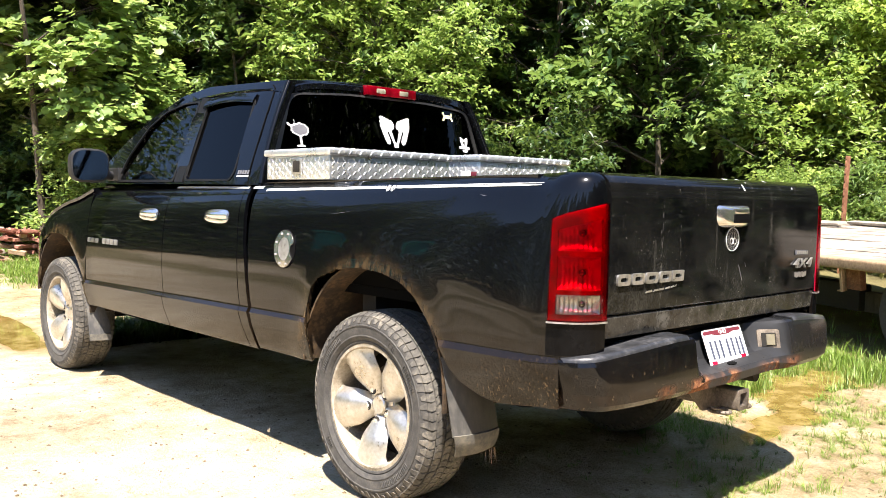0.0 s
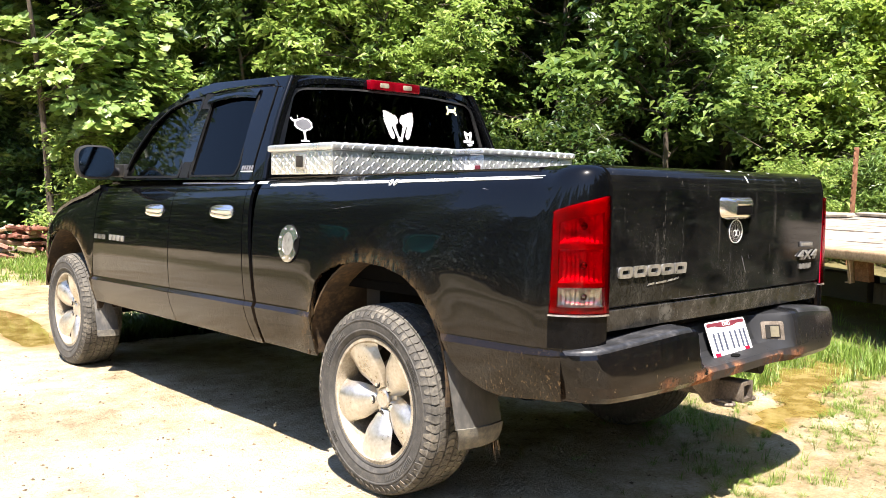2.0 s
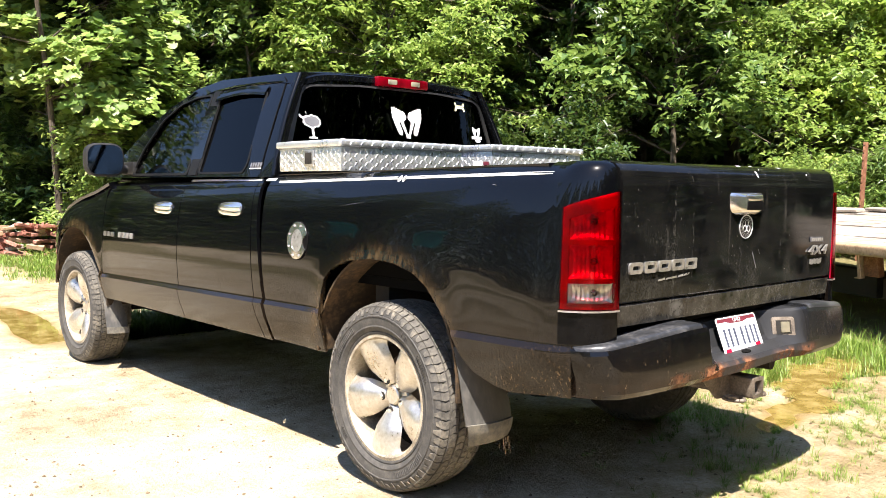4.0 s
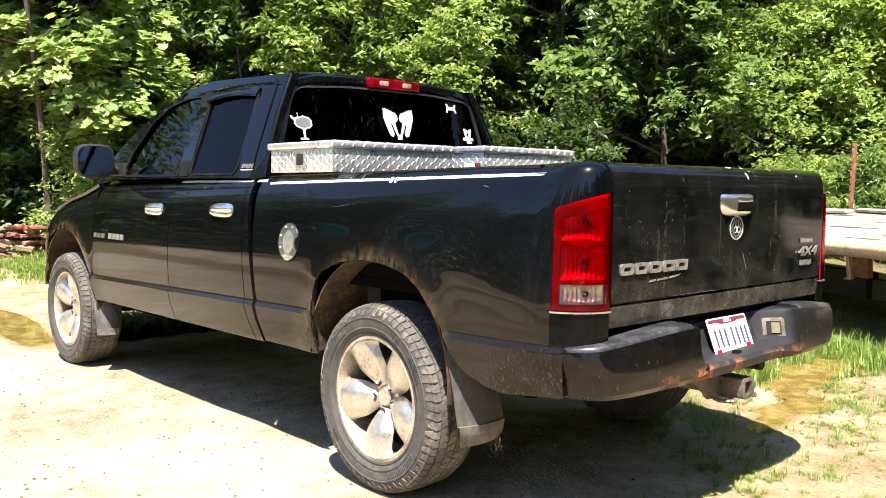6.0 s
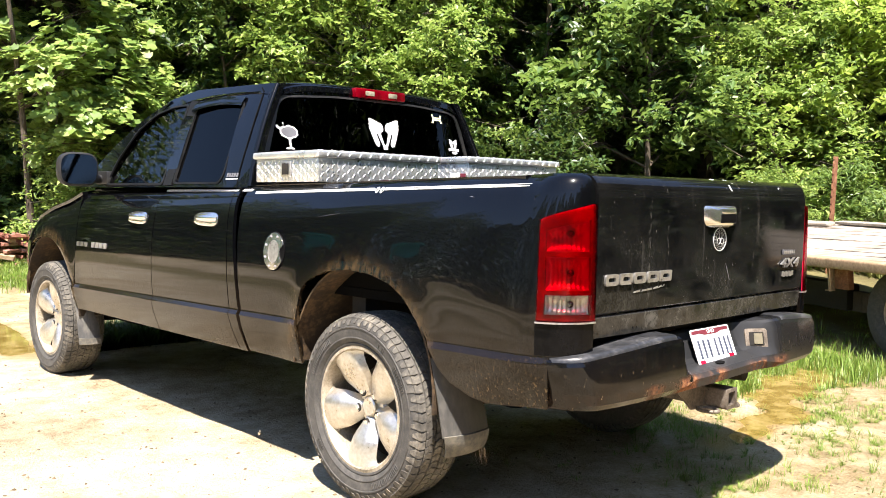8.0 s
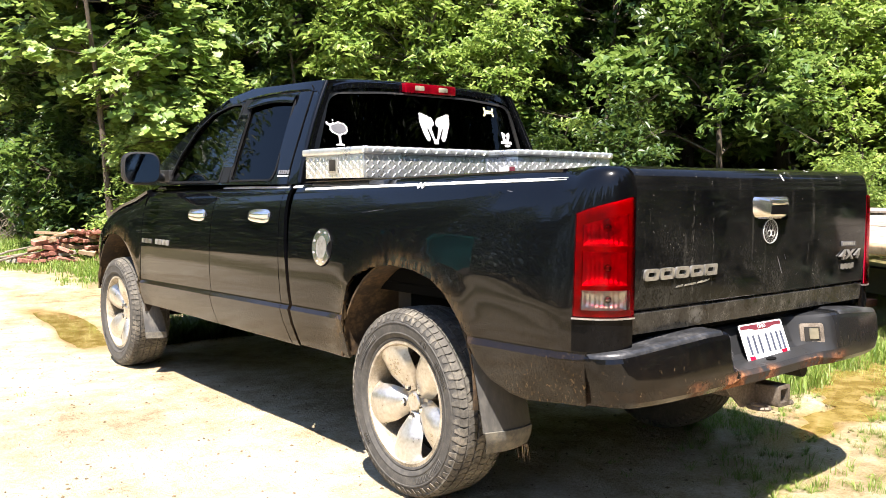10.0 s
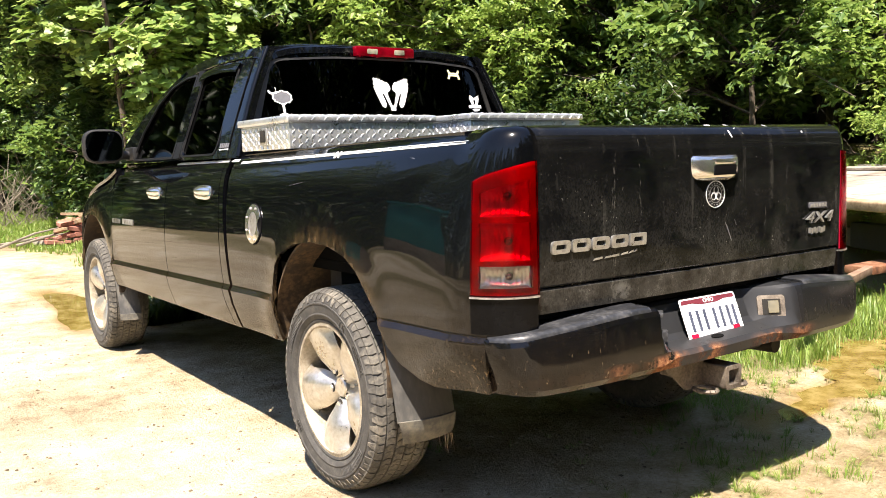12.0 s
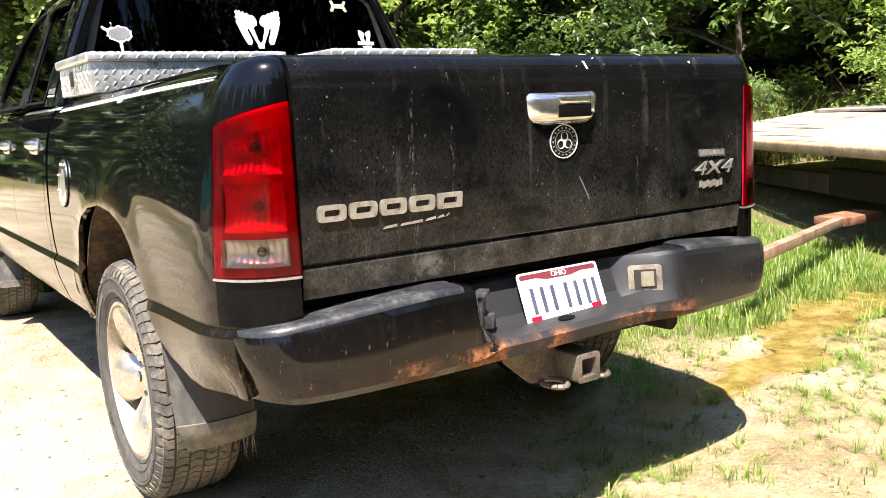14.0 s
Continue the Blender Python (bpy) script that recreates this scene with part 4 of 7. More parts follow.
grid = [[(x, gate_y(x, z), z) for z in zs] for x in np.linspace(-0.801, 0.801, 40)]
tailgate = part("tailgate", shell(grid, 0.03), GATE, truck, "scratched dusty black tailgate", sharp=30)
# near-black backing paints the dark slot between tailgate and bumper
bm = bmesh.new()
box(bm, -0.80, 0.79, -1.065, -1.03, 0.80, 1.36, 0.01)
part("tailgate_inner", bm, PIT, tailgate)


def on_gate(x, z, proud=0.003):
    return (x, gate_y(x, z) - proud, z)


# chrome handle: a bowed shell with a pull recess


def handle_grid(x0, x1, z0, z1, lift, bow, taper=0.0):
    grid = []
    for u in np.linspace(-1, 1, 17):
        col = []
        for v in np.linspace(-1, 1, 11):
            round_off = 1 - taper * (1 - math.sqrt(max(0.0, 1 - max(0.0, -v) ** 3))) - 0.10 * (1 - math.sqrt(max(0.0, 1 - max(0.0, v) ** 6)))
            x, z = (x0 + x1) / 2 + u * (x1 - x0) / 2 * (round_off - 0.06 * (1 - v) / 2), (z0 + z1) / 2 + v * (z1 - z0) / 2
            r = max(0.0, 1 - abs(u) ** 4) * max(0.0, 1 - abs(v) ** 4)
            col.append((x, gate_y(x, z) - lift - bow * r ** 0.7, z))
        grid.append(col)
    return grid


handle = part("tailgate_handle", shell(handle_grid(-0.125, 0.135, 1.203, 1.290, 0.001, 0.026, 0.42), 0.004), CHROME, tailgate, "chrome pull handle")
# the recess is a raised near-black box, its shade painted
bm = bmesh.new()
box(bm, -0.032, 0.088, -1.1535, -1.135, 1.222, 1.257, 0.004)
part("handle_recess_shade", bm, PIT, handle)
part("handle_lever", shell(handle_grid(-0.034, 0.095, 1.256, 1.284, 0.022, 0.012), 0.004), CHROME, handle)

# round sticker: ring, three crescents and a hub
disc = part("round_sticker", plate(oval(0.006, 1.155, 0.051, 0.047, 32), [oval(0.006, 1.155, 0.049, 0.045, 32)], lambda u, v: on_gate(u, v, 0.004), (0, 0.003, 0)), WHITE, tailgate, "round black and white warning sticker")
part("sticker_backing", plate(oval(0.006, 1.155, 0.0475, 0.0435, 32), [], lambda u, v: on_gate(u, v, 0.0025), (0, 0.002, 0)), SEAL, disc)
part("sticker_ring", plate(oval(0.006, 1.155, 0.0335, 0.031, 28), [oval(0.006, 1.155, 0.032, 0.0295, 28)], lambda u, v: on_gate(u, v, 0.0045), (0, 0.002, 0)), DULL_CHROME, disc)
for k in range(3):
    a = math.pi / 2 + k * 2 * math.pi / 3
    cx, cz = 0.006 + 0.014 * math.cos(a), 1.155 + 0.013 * math.sin(a)
    part("sticker_crescent", plate(oval(cx, cz, 0.0135, 0.0135, 20), [oval(cx + 0.0025 * math.cos(a), cz + 0.0025 * math.sin(a), 0.0105, 0.0105, 16)], lambda u, v: on_gate(u, v, 0.0055), (0, 0.001, 0)), WHITE, disc)

for k in range(18):
    a = 2 * math.pi * k / 18
    cx, cz = 0.006 + 0.041 * math.cos(a), 1.155 + 0.0375 * math.sin(a)
    part("sticker_bar", plate(oval(cx, cz, 0.0035, 0.0026, 6), [], lambda u, v: on_gate(u, v, 0.0045), (0, 0.001, 0)), DULL_CHROME, disc)

# maker's badge as five plain chrome blocks with slots
badge = None
for i in range(5):
    x0 = -0.762 + i * 0.084
    z0 = 1.008 + i * 0.0
    out = rounded([(x0, z0), (x0 + 0.075, z0), (x0 + 0.077, z0 + 0.040), (x0 + 0.002, z0 + 0.040)], 0.012 if i < 4 else 0.004, 3)
    hole = rounded([(x0 + 0.017, z0 + 0.013), (x0 + 0.058, z0 + 0.013), (x0 + 0.060, z0 + 0.028), (x0 + 0.019, z0 + 0.028)], 0.004, 2)
    part("badge_block", plate(out, [hole], lambda u, v: on_gate(u, v, 0.008), (0, 0.008, 0)), DULL_CHROME, tailgate, "worn chrome badge shape")
for x0, x1, z0 in ((-0.585, -0.545, 0.974), (-0.535, -0.47, 0.977), (-0.462, -0.43, 0.981), (-0.425, -0.405, 0.984), (-0.40, -0.388, 0.987)):
    bm = plate([(x0, z0), (x1, z0 + 0.003), (x1, z0 + 0.010), (x0 + 0.006, z0 + 0.006)], [], lambda u, v: on_gate(u, v, 0.003), (0, 0.002, 0))
    part("worn_sticker_scrap", bm, DULL_CHROME, tailgate)
# chips and scratches along the top edge
for pts in ([(0.075, 1.398), (0.085, 1.398), (0.108, 1.375), (0.112, 1.352), (0.106, 1.352), (0.100, 1.374)], [(0.128, 1.3985), (0.150, 1.3985), (0.156, 1.386), (0.146, 1.382)], [(0.02, 1.399), (0.055, 1.399), (0.05, 1.395), (0.025, 1.395)], [(0.36, 1.3985), (0.366, 1.3985), (0.366, 1.392), (0.36, 1.392)], [(0.545, 1.372), (0.552, 1.373), (0.552, 1.366), (0.545, 1.366)]):
    part("paint_chip", plate(pts, [], lambda u, v: on_gate(u, v, 0.0015), (0, 0.001, 0)), WHITE, tailgate)
for pts in ([(0.062, 1.155 - 0.10), (0.075, 1.04), (0.105, 0.985), (0.102, 0.984), (0.072, 1.036)], [(0.115, 1.06), (0.128, 1.04), (0.126, 1.04)]):
    part("scratch", plate(pts, [], lambda u, v: on_gate(u, v, 0.0012), (0, 0.001, 0)), GREY_VINYL, tailgate)
# small badges either side of the drive lettering, unreadable


def lettering(name, body, x, z, size, mat, parent, proud=0.006, shear=0.0, depth=0.004, squash=1.0):
    cu = bpy.data.curves.new(name, "FONT")
    cu.body, cu.size, cu.extrude, cu.shear, cu.align_x = body, size, depth, shear, "CENTER"
    ob = new("lettering_draft", cu)
    deps = bpy.context.evaluated_depsgraph_get()
    me = bpy.data.meshes.new_from_object(ob.evaluated_get(deps))
    bpy.data.objects.remove(ob)
    bpy.data.curves.remove(cu)
    me.materials.append(mat)
    made = new(name, me)
    made.parent = parent
    made.matrix_basis = pose(x, gate_y(x, z) - proud, z, 90, 0, 0) @ Matrix.Diagonal((squash, 1, 1, 1))
    return made


four = lettering("drive_lettering", "4X4", 0.638, 1.015, 0.062, DULL_CHROME, tailgate, 0.008, 0.3, 0.004, 1.7)
four["label"] = "chrome 4X4 lettering"
part("drive_badge", plate(rounded([(0.578, 1.096), (0.70, 1.092), (0.70, 1.070), (0.578, 1.073)], 0.004, 2), [], lambda u, v: on_gate(u, v, 0.006), (0, 0.005, 0)), GREY_VINYL, tailgate)
for i in range(6):
    part("drive_badge_bar", plate([(0.584 + i * 0.019, 1.090), (0.597 + i * 0.019, 1.0895), (0.597 + i * 0.019, 1.076), (0.584 + i * 0.019, 1.0765)], [], lambda u, v: on_gate(u, v, 0.008), (0, 0.003, 0)), DULL_CHROME, tailgate)
for i in range(7):
    zc = 0.988 - 0.004 * (i % 2)
    part("small_badge_bar", plate([(0.582 + i * 0.0165, zc + 0.008), (0.595 + i * 0.0165, zc + 0.009), (0.595 + i * 0.0165, zc - 0.012), (0.582 + i * 0.0165, zc - 0.013)], [], lambda u, v: on_gate(u, v, 0.006), (0, 0.004, 0)), DULL_CHROME, tailgate)


# tail lights wrapped round the corners
def light_grid(sign, u0, u1, z_lo, z_hi, proud, n=14, m=16, dish=0.0):
    grid = []
    for t in np.linspace(u0, u1, n):
        u = light_u(t)
        w, y, (nx, ny) = corner_at(u)
        hi = z_hi(t) if callable(z_hi) else z_hi
        col = []
        for q in np.linspace(0, 1, m):
            z = z_lo + (hi - z_lo) * q
            p = (t - u0) / (u1 - u0)
            hollow = dish * (math.sin(math.pi * p) * math.sin(math.pi * q)) ** 0.6
            d = corner_inset(u, z) - proud + hollow
            col.append((sign * (w - d * nx), y - d * ny, z))
        grid.append(col)
    return grid


def chamber(sign, t0, t1, z0, z1, deep, flutes, n=40, m=14):
    """A fluted reflector bowl sunk behind the lens."""
    grid = []
    for t in np.linspace(t0, t1, n):
        u = light_u(t)
        w, y, (nx, ny) = corner_at(u)
        hi = z1(t) if callable(z1) else z1
        p = (t - t0) / (t1 - t0)
        col = []
        for q in np.linspace(0, 1, m):
            z = z0 + (hi - z0) * q
            bowl = (math.sin(math.pi * min(1.0, max(0.0, p))) ** 0.45) * (math.sin(math.pi * q) ** 0.45)
            flute = 0.0016 * math.cos(2 * math.pi * flutes * p + 1.2 * (q - 0.5) ** 2 * flutes) * (bowl > 0.3)
            d = corner_inset(u, z) + 0.002 + deep * bowl + flute
            col.append((sign * (w - d * nx), y - d * ny, z))
        grid.append(col)
    return shell(grid, 0.002)


for sign in (-1, 1):
    light = part("tail_light", shell(light_grid(sign, 0.18, 1.0, 0.983, light_top, 0.010, 28, 26), 0.003), RED_GLASS, truck, "red tail light with a clear reversing lamp below")
    for t0, t1, z0, z1 in ((0.18, 0.285, 0.917, 0.983), (0.915, 1.0, 0.917, 0.983), (0.18, 1.0, 0.893, 0.917)):
        part("lower_lens", shell(light_grid(sign, t0, t1, z0, z1, 0.010, 16, 6), 0.003), RED_GLASS, light)
    # red moulding round the three chambers, just under the lens
    for t0, t1, z0, z1 in ((0.185, 0.285, 0.895, lambda t: light_top(t) - 0.002), (0.915, 0.997, 0.895, lambda t: light_top(t) - 0.002), (0.28, 0.92, 0.895, 0.916), (0.28, 0.92, 0.984, 0.998), (0.28, 0.92, 1.112, 1.130)):
        part("lens_frame", shell(light_grid(sign, t0, t1, z0, z1, 0.0035, 12, 24 if callable(z1) else 5), 0.008), RED_RIM, light)
    top_bar = [[c[j] for j in (20, 21, 22, 23)] for c in light_grid(sign, 0.28, 0.92, 0.895, lambda t: light_top(t) - 0.002, 0.0035, 20, 24)]
    part("lens_frame", shell(top_bar, 0.008), RED_RIM, light)
    part("brake_reflector", chamber(sign, 0.275, 0.925, 1.127, lambda t: light_top(t) - 0.046, 0.034, 9), REFLECTOR, light)
    part("lower_reflector", chamber(sign, 0.275, 0.925, 0.995, 1.115, 0.034, 9), REFLECTOR, light)
    part("reversing_reflector", chamber(sign, 0.275, 0.925, 0.913, 0.987, 0.028, 9), REFLECTOR, light)
    for zc in (1.190, 1.056, 0.950):
        bulb = bmesh.new()
        u = light_u(0.66)
        w, y, (nx, ny) = corner_at(u)
        d = corner_inset(u, zc) + 0.022
        bmesh.ops.create_uvsphere(bulb, u_segments=14, v_segments=8, radius=0.013, matrix=pose(sign * (w - d * nx), y - d * ny, zc))
        part("bulb", bulb, DARK_CHROME, light)
    part("reversing_lens", shell(light_grid(sign, 0.285, 0.915, 0.917, 0.983, 0.0105, 14, 8), 0.002), CLEAR_GLASS, light, "clear reversing lens")
    # overlay added on the bed corner to paint its dark reflection
    part("corner_dark_overlay", shell(light_grid(sign, 0.16, 1.0, 0.775, 0.886, 0.002, 16, 6), 0.005), GLOSS, truck, "dark overlay on the corner panel, standing for its reflection")
    part("light_seal", shell(light_grid(sign, 0.17, 1.0, 0.885, 0.8905, 0.012, 14, 3), 0.02), DULL_CHROME, light)


# rear bumper: full step at the ends, notched for the number plate in the middle
def bumper_profile(x):
    a = abs(x)
    k = min(1.0, max(0.0, (0.368 - a) / 0.075)) if x < 0 else min(1.0, max(0.0, (0.415 - a) / 0.19))
    end = 0.052 * max(0, (a - 0.42) / 0.46) ** 2.0 + 0.135 * (1 - math.sqrt(max(0.0, 1 - (max(0.0, a - 0.858) / 0.1005) ** 2)))
    full = [(-1.00, 0.61), (-1.00, 0.785), (-1.03, 0.802), (-1.09, 0.806), (-1.178, 0.804), (-1.192, 0.797), (-1.200, 0.782), (-1.208, 0.72), (-1.215, 0.66), (-1.212, 0.618), (-1.192, 0.596), (-1.14, 0.588)]
    cut = [(-1.00, 0.61), (-1.00, 0.765), (-1.02, 0.792), (-1.05, 0.795), (-1.066, 0.785), (-1.075, 0.765), (-1.105, 0.69), (-1.125, 0.672), (-1.198, 0.656), (-1.213, 0.640), (-1.205, 0.606), (-1.14, 0.596)]
    pts = []
    for (fy, fz), (cy, cz) in zip(full, cut):
        y, z = fy + (cy - fy) * k, fz + (cz - fz) * k
        low = -0.010 * max(0.0, (a - 0.55) / 0.43) if z < 0.62 else -0.040 * max(0.0, (a - 0.46) / 0.46) ** 1.3 * min(1.0, max(0.0, (z - 0.64) / 0.14))
        pts.append((min(-0.985, y + end), z + low + 0.004 * math.sin(7 * x) * k))
    return pts


xs = np.concatenate([-0.858 - 0.1 * np.sin(np.linspace(1, 0.05, 10) * math.pi / 2), np.linspace(-0.855, -0.45, 14), np.array([-0.42, -0.40, -0.38, -0.370, -0.366, -0.35, -0.33, -0.31, -0.296, -0.291]), np.linspace(-0.27, 0.20, 14), np.array([0.222, 0.227, 0.25, 0.28, 0.31, 0.34, 0.37, 0.40, 0.4125, 0.418, 0.44]), np.linspace(0.47, 0.855, 14), 0.858 + 0.1 * np.sin(np.linspace(0.05, 1, 10) * math.pi / 2)])
bm = bmesh.new()
def drawn_in(x, z):
    """The ends draw in towards the lower lip."""
    k = min(1.0, max(0.0, (abs(x) - 0.70) / 0.25)) * min(1.0, max(0.0, (0.75 - z) / 0.16))
    return x - math.copysign(0.050 * k * k * (3 - 2 * k), x)


rings = [[bm.verts.new((drawn_in(x, z), y, z)) for y, z in bumper_profile(x)] for x in xs]
rings = [[bm.verts.new((v.co.x + 0.003, v.co.y + 0.10, v.co.z)) for v in rings[0]], *rings, [bm.verts.new((v.co.x - 0.003, v.co.y + 0.10, v.co.z)) for v in rings[-1]]]
for a, b in zip(rings, rings[1:]):
    for j in range(len(a)):
        bm.faces.new((a[j], a[(j + 1) % len(a)], b[(j + 1) % len(a)], b[j]))
bm.faces.new(rings[0][::-1])
bm.faces.new(rings[-1])
bumper = part("rear_bumper", bm, BUMPER, truck, "scuffed black step bumper with rust along its lower lip", sharp=20)


def rust_at(x):
    return max(math.exp(-((x + 0.345) / 0.055) ** 2) * 2.6, math.exp(-((x + 0.12) / 0.05) ** 2) * 1.0, math.exp(-((x - 0.22) / 0.08) ** 2) * 0.9, math.exp(-((x - 0.40) / 0.05) ** 2) * 0.8, math.exp(-((x + 0.56) / 0.04) ** 2) * 0.5, 0.02)


attribute(bumper, "rust", [rust_at(v.co.x) for v in bumper.data.vertices])
attribute(bumper, "worn", [min(1.0, max(0.0, (v.co.x + 0.33) / 0.05)) * (1.0 if v.co.x < 0.38 else 0.45) for v in bumper.data.vertices])
# step pads
for s in (-1, 1):
    grid = []
    for x in [*np.linspace(0.40 if s < 0 else 0.44, 0.85, 16), *(0.858 + 0.09 * np.sin(np.linspace(0.05, 1, 9) * math.pi / 2))]:
        p = bumper_profile(s * x)
        (y0, _), (y1, _), zt = p[2], p[4], p[3][1]
        up = 0.012 * min(1.0, max(0.0, 0.958 - x) / 0.05) ** 0.5 * min(1.0, (x - (0.375 if s < 0 else 0.42)) / 0.03)
        col = []
        for q in np.linspace(0, 1, 13):
            rib = 0.002 if (0.30 < q < 0.42 or 0.60 < q < 0.70) else 0.0
            col.append((s * x, y0 + (y1 + 0.006 - y0) * q, zt + up - 0.003 * q * q - rib))
        for dy, dz in ((-0.008, -0.004), (-0.016, -0.011), (-0.020, -0.020), (-0.020, -0.028), (-0.016, -0.033)):
            col.append((s * x, y1 + 0.006 + dy, zt + up + dz))
        grid.append(col)
    part("step_pad", shell(grid, 0.006, (0, -1.0, 0.2)), FADED, bumper, "faded grey step pad with a rounded lip")
# trailer socket opening on one side, broken bracket on the other
m = pose(0.300, -1.150, 0.722, 0, 0, -33) @ pose(0, 0, 0, -14, 0, 0)
bm = plate(rounded([(-0.052, -0.045), (0.052, -0.045), (0.052, 0.045), (-0.052, 0.045)], 0.015, 4), [rounded([(-0.034, -0.028), (0.034, -0.028), (0.034, 0.030), (-0.034, 0.030)], 0.008, 3)], lambda u, v: (u, 0, v), (0, 0.009, 0))
bmesh.ops.transform(bm, matrix=m, verts=bm.verts)
socket = part("socket_surround", bm, STEEL, bumper, "bare metal surround of the trailer socket")
# dark box fills the opening, its shade put into the colour
bm = bmesh.new()
box(bm, -0.034, 0.034, -0.002, 0.012, -0.028, 0.03, 0, m)
part("socket_hole_shade", bm, DARK, socket)
bm = bmesh.new()
box(bm, -0.014, 0.026, -0.006, -0.001, -0.022, 0.024, 0.002, m)
part("socket_flap", bm, CLEAR_LENS, socket)
bm = bmesh.new()
m2 = pose(-0.318, -1.128, 0.72, 0, 0, 40)
box(bm, -0.022, 0.024, -0.02, 0.0, -0.05, 0.062, 0.004, m2)
box(bm, -0.03, 0.03, -0.03, -0.005, 0.045, 0.06, 0.003, m2)
box(bm, 0.0, 0.03, -0.045, -0.01, -0.045, -0.005, 0.005, m2)
part("broken_bracket", bm, FADED, bumper)

# ball hole in the step below the plate: a flat black oval painting its shade
bm = plate(oval(-0.035, -1.166, 0.030, 0.013, 20), [], lambda u, v: (u, v, 0.6655 + 0.22 * (v + 1.166)), (0, 0, -0.004))
part("ball_hole_shade", bm, PIT, bumper)
# number plate: white sheet, red head, lettering of the state, bars for the number
plate_m = Matrix.Translation((-0.006, -1.118, 0.722)) @ Matrix.Rotation(radians(-21), 4, "X")


def plate_piece(name, poly, proud, mat, parent, holes=(), depth=0.0015, label=""):
    bm = plate(poly, holes, lambda u, v: (u, -proud, v), (0, depth, 0))
    bmesh.ops.transform(bm, matrix=plate_m, verts=bm.verts)
    return part(name, bm, mat, parent, label)


np_ = plate_piece("number_plate", rounded([(-0.152, -0.076), (0.152, -0.076), (0.152, 0.076), (-0.152, 0.076)], 0.012, 4), 0.004, PLATE_WHITE, truck, label="white number plate with a dark red head")
plate_piece("plate_head", [(-0.143, 0.066), (-0.143, 0.056), (-0.085, 0.057), (-0.045, 0.049), (0.045, 0.049), (0.085, 0.057), (0.143, 0.056), (0.143, 0.066), (0.137, 0.0705), (-0.137, 0.0705)], 0.0052, PLATE_RED, np_)
for i, x in enumerate((-0.112, -0.075, -0.037, 0.014, 0.052, 0.09, 0.122)):
    plate_piece("plate_bar", rounded([(x - 0.0065, -0.044), (x + 0.0065, -0.044), (x + 0.0065, 0.030), (x - 0.0065, 0.030)], 0.003, 2), 0.0055, PLATE_BLUE, np_)
for x, z in ((-0.118, -0.062), (0.112, -0.056)):
    plate_piece("plate_sticker", [(x - 0.018, z - 0.012), (x + 0.018, z - 0.012), (x + 0.018, z + 0.012), (x - 0.018, z + 0.012)], 0.0058, RED_RIM, np_)
state = lettering("plate_lettering", "OHIO", 0, 1.1, 0.022, PLATE_WHITE, np_, 0.0, 0.0, 0.0006, 1.3)
state.matrix_basis = plate_m @ pose(0, -0.0062, 0.053, 90, 0, 0)

# tow hitch
bm = plate(rounded([(-0.042, -0.042), (0.042, -0.042), (0.042, 0.042), (-0.042, 0.042)], 0.01, 3), [rounded([(-0.027, -0.027), (0.027, -0.027), (0.027, 0.027), (-0.027, 0.027)], 0.005, 2)], lambda u, v: (u, 0, v), (0, 0.30, 0))
bmesh.ops.transform(bm, matrix=Matrix.Translation((0.025, -1.19, 0.512)), verts=bm.verts)
hitch = part("tow_receiver", bm, STEEL, truck, "dirty steel square tow receiver")
bm = bmesh.new()
box(bm, -0.18, 0.2, -0.98, -0.91, 0.55, 0.61, 0.01)
part("hitch_crossbar", bm, DARK, hitch)
for x in (-0.055, 0.105):
    bm = bmesh.new()
    for i in range(14):
        a, b = math.pi * 2 * i / 14, math.pi * 2 * (i + 1) / 14
        tube(bm, (x + 0.032 * math.cos(a), -1.13 - 0.045 * math.sin(a), 0.468), (x + 0.032 * math.cos(b), -1.13 - 0.045 * math.sin(b), 0.468), 0.008, n=6)
    part("chain_loop", bm, STEEL, hitch)
bm = plate([(-0.215, 0.60), (-0.20, 0.545), (-0.11, 0.468), (-0.015, 0.462), (-0.015, 0.60)], [], lambda u, v: (u, -1.09, v), (0, 0.012, 0))
part("hitch_gusset", bm, STEEL, hitch)

# fuel flap: chrome ring with bolts and a dished door
fy, fz = 0.61, 1.045
fx = -(1.0 - inset(fy, fz)) - 0.003


def on_side(u, v, proud=0.0):
    return (-(1.0 - inset(u, v)) - proud, u, v)


def bitten(loop, cy, cz, r):
    """A loop with a round bite taken from its rear edge."""
    return [(max(u, cy + math.sqrt(max(0.0, r * r - (v - cz) ** 2))) if abs(v - cz) < r and u < cy + r else u, v) for u, v in loop]


ringp = plate(bitten(oval(fy, fz, 0.083, 0.088, 96), fy - 0.086, fz - 0.006, 0.036), [oval(fy, fz, 0.046, 0.054, 30)], lambda u, v: on_side(u, v, 0.008), (0.005, 0, 0))
ring = part("fuel_flap_ring", ringp, CHROME, truck, "chrome fuel filler ring")
bm = plate(oval(fy, fz, 0.046, 0.054, 30), [], lambda u, v: on_side(u, v, 0.007 + 0.006 * (1 - ((u - fy) / 0.046) ** 2 - ((v - fz) / 0.054) ** 2)), (0.006, 0, 0))
part("fuel_flap_door", bm, DULL_CHROME, ring)
for k in (0, 1, 2, 5, 6, 7):
    a = 2 * math.pi * (k + 0.5) / 8
    bm = bmesh.new()
    p = on_side(fy + 0.0695 * math.cos(a), fz + 0.075 * math.sin(a), 0.008)
    tube(bm, p, (p[0] - 0.005, p[1], p[2]), 0.006, 0.004, n=8)
    part("bolt", bm, DULL_CHROME, ring)
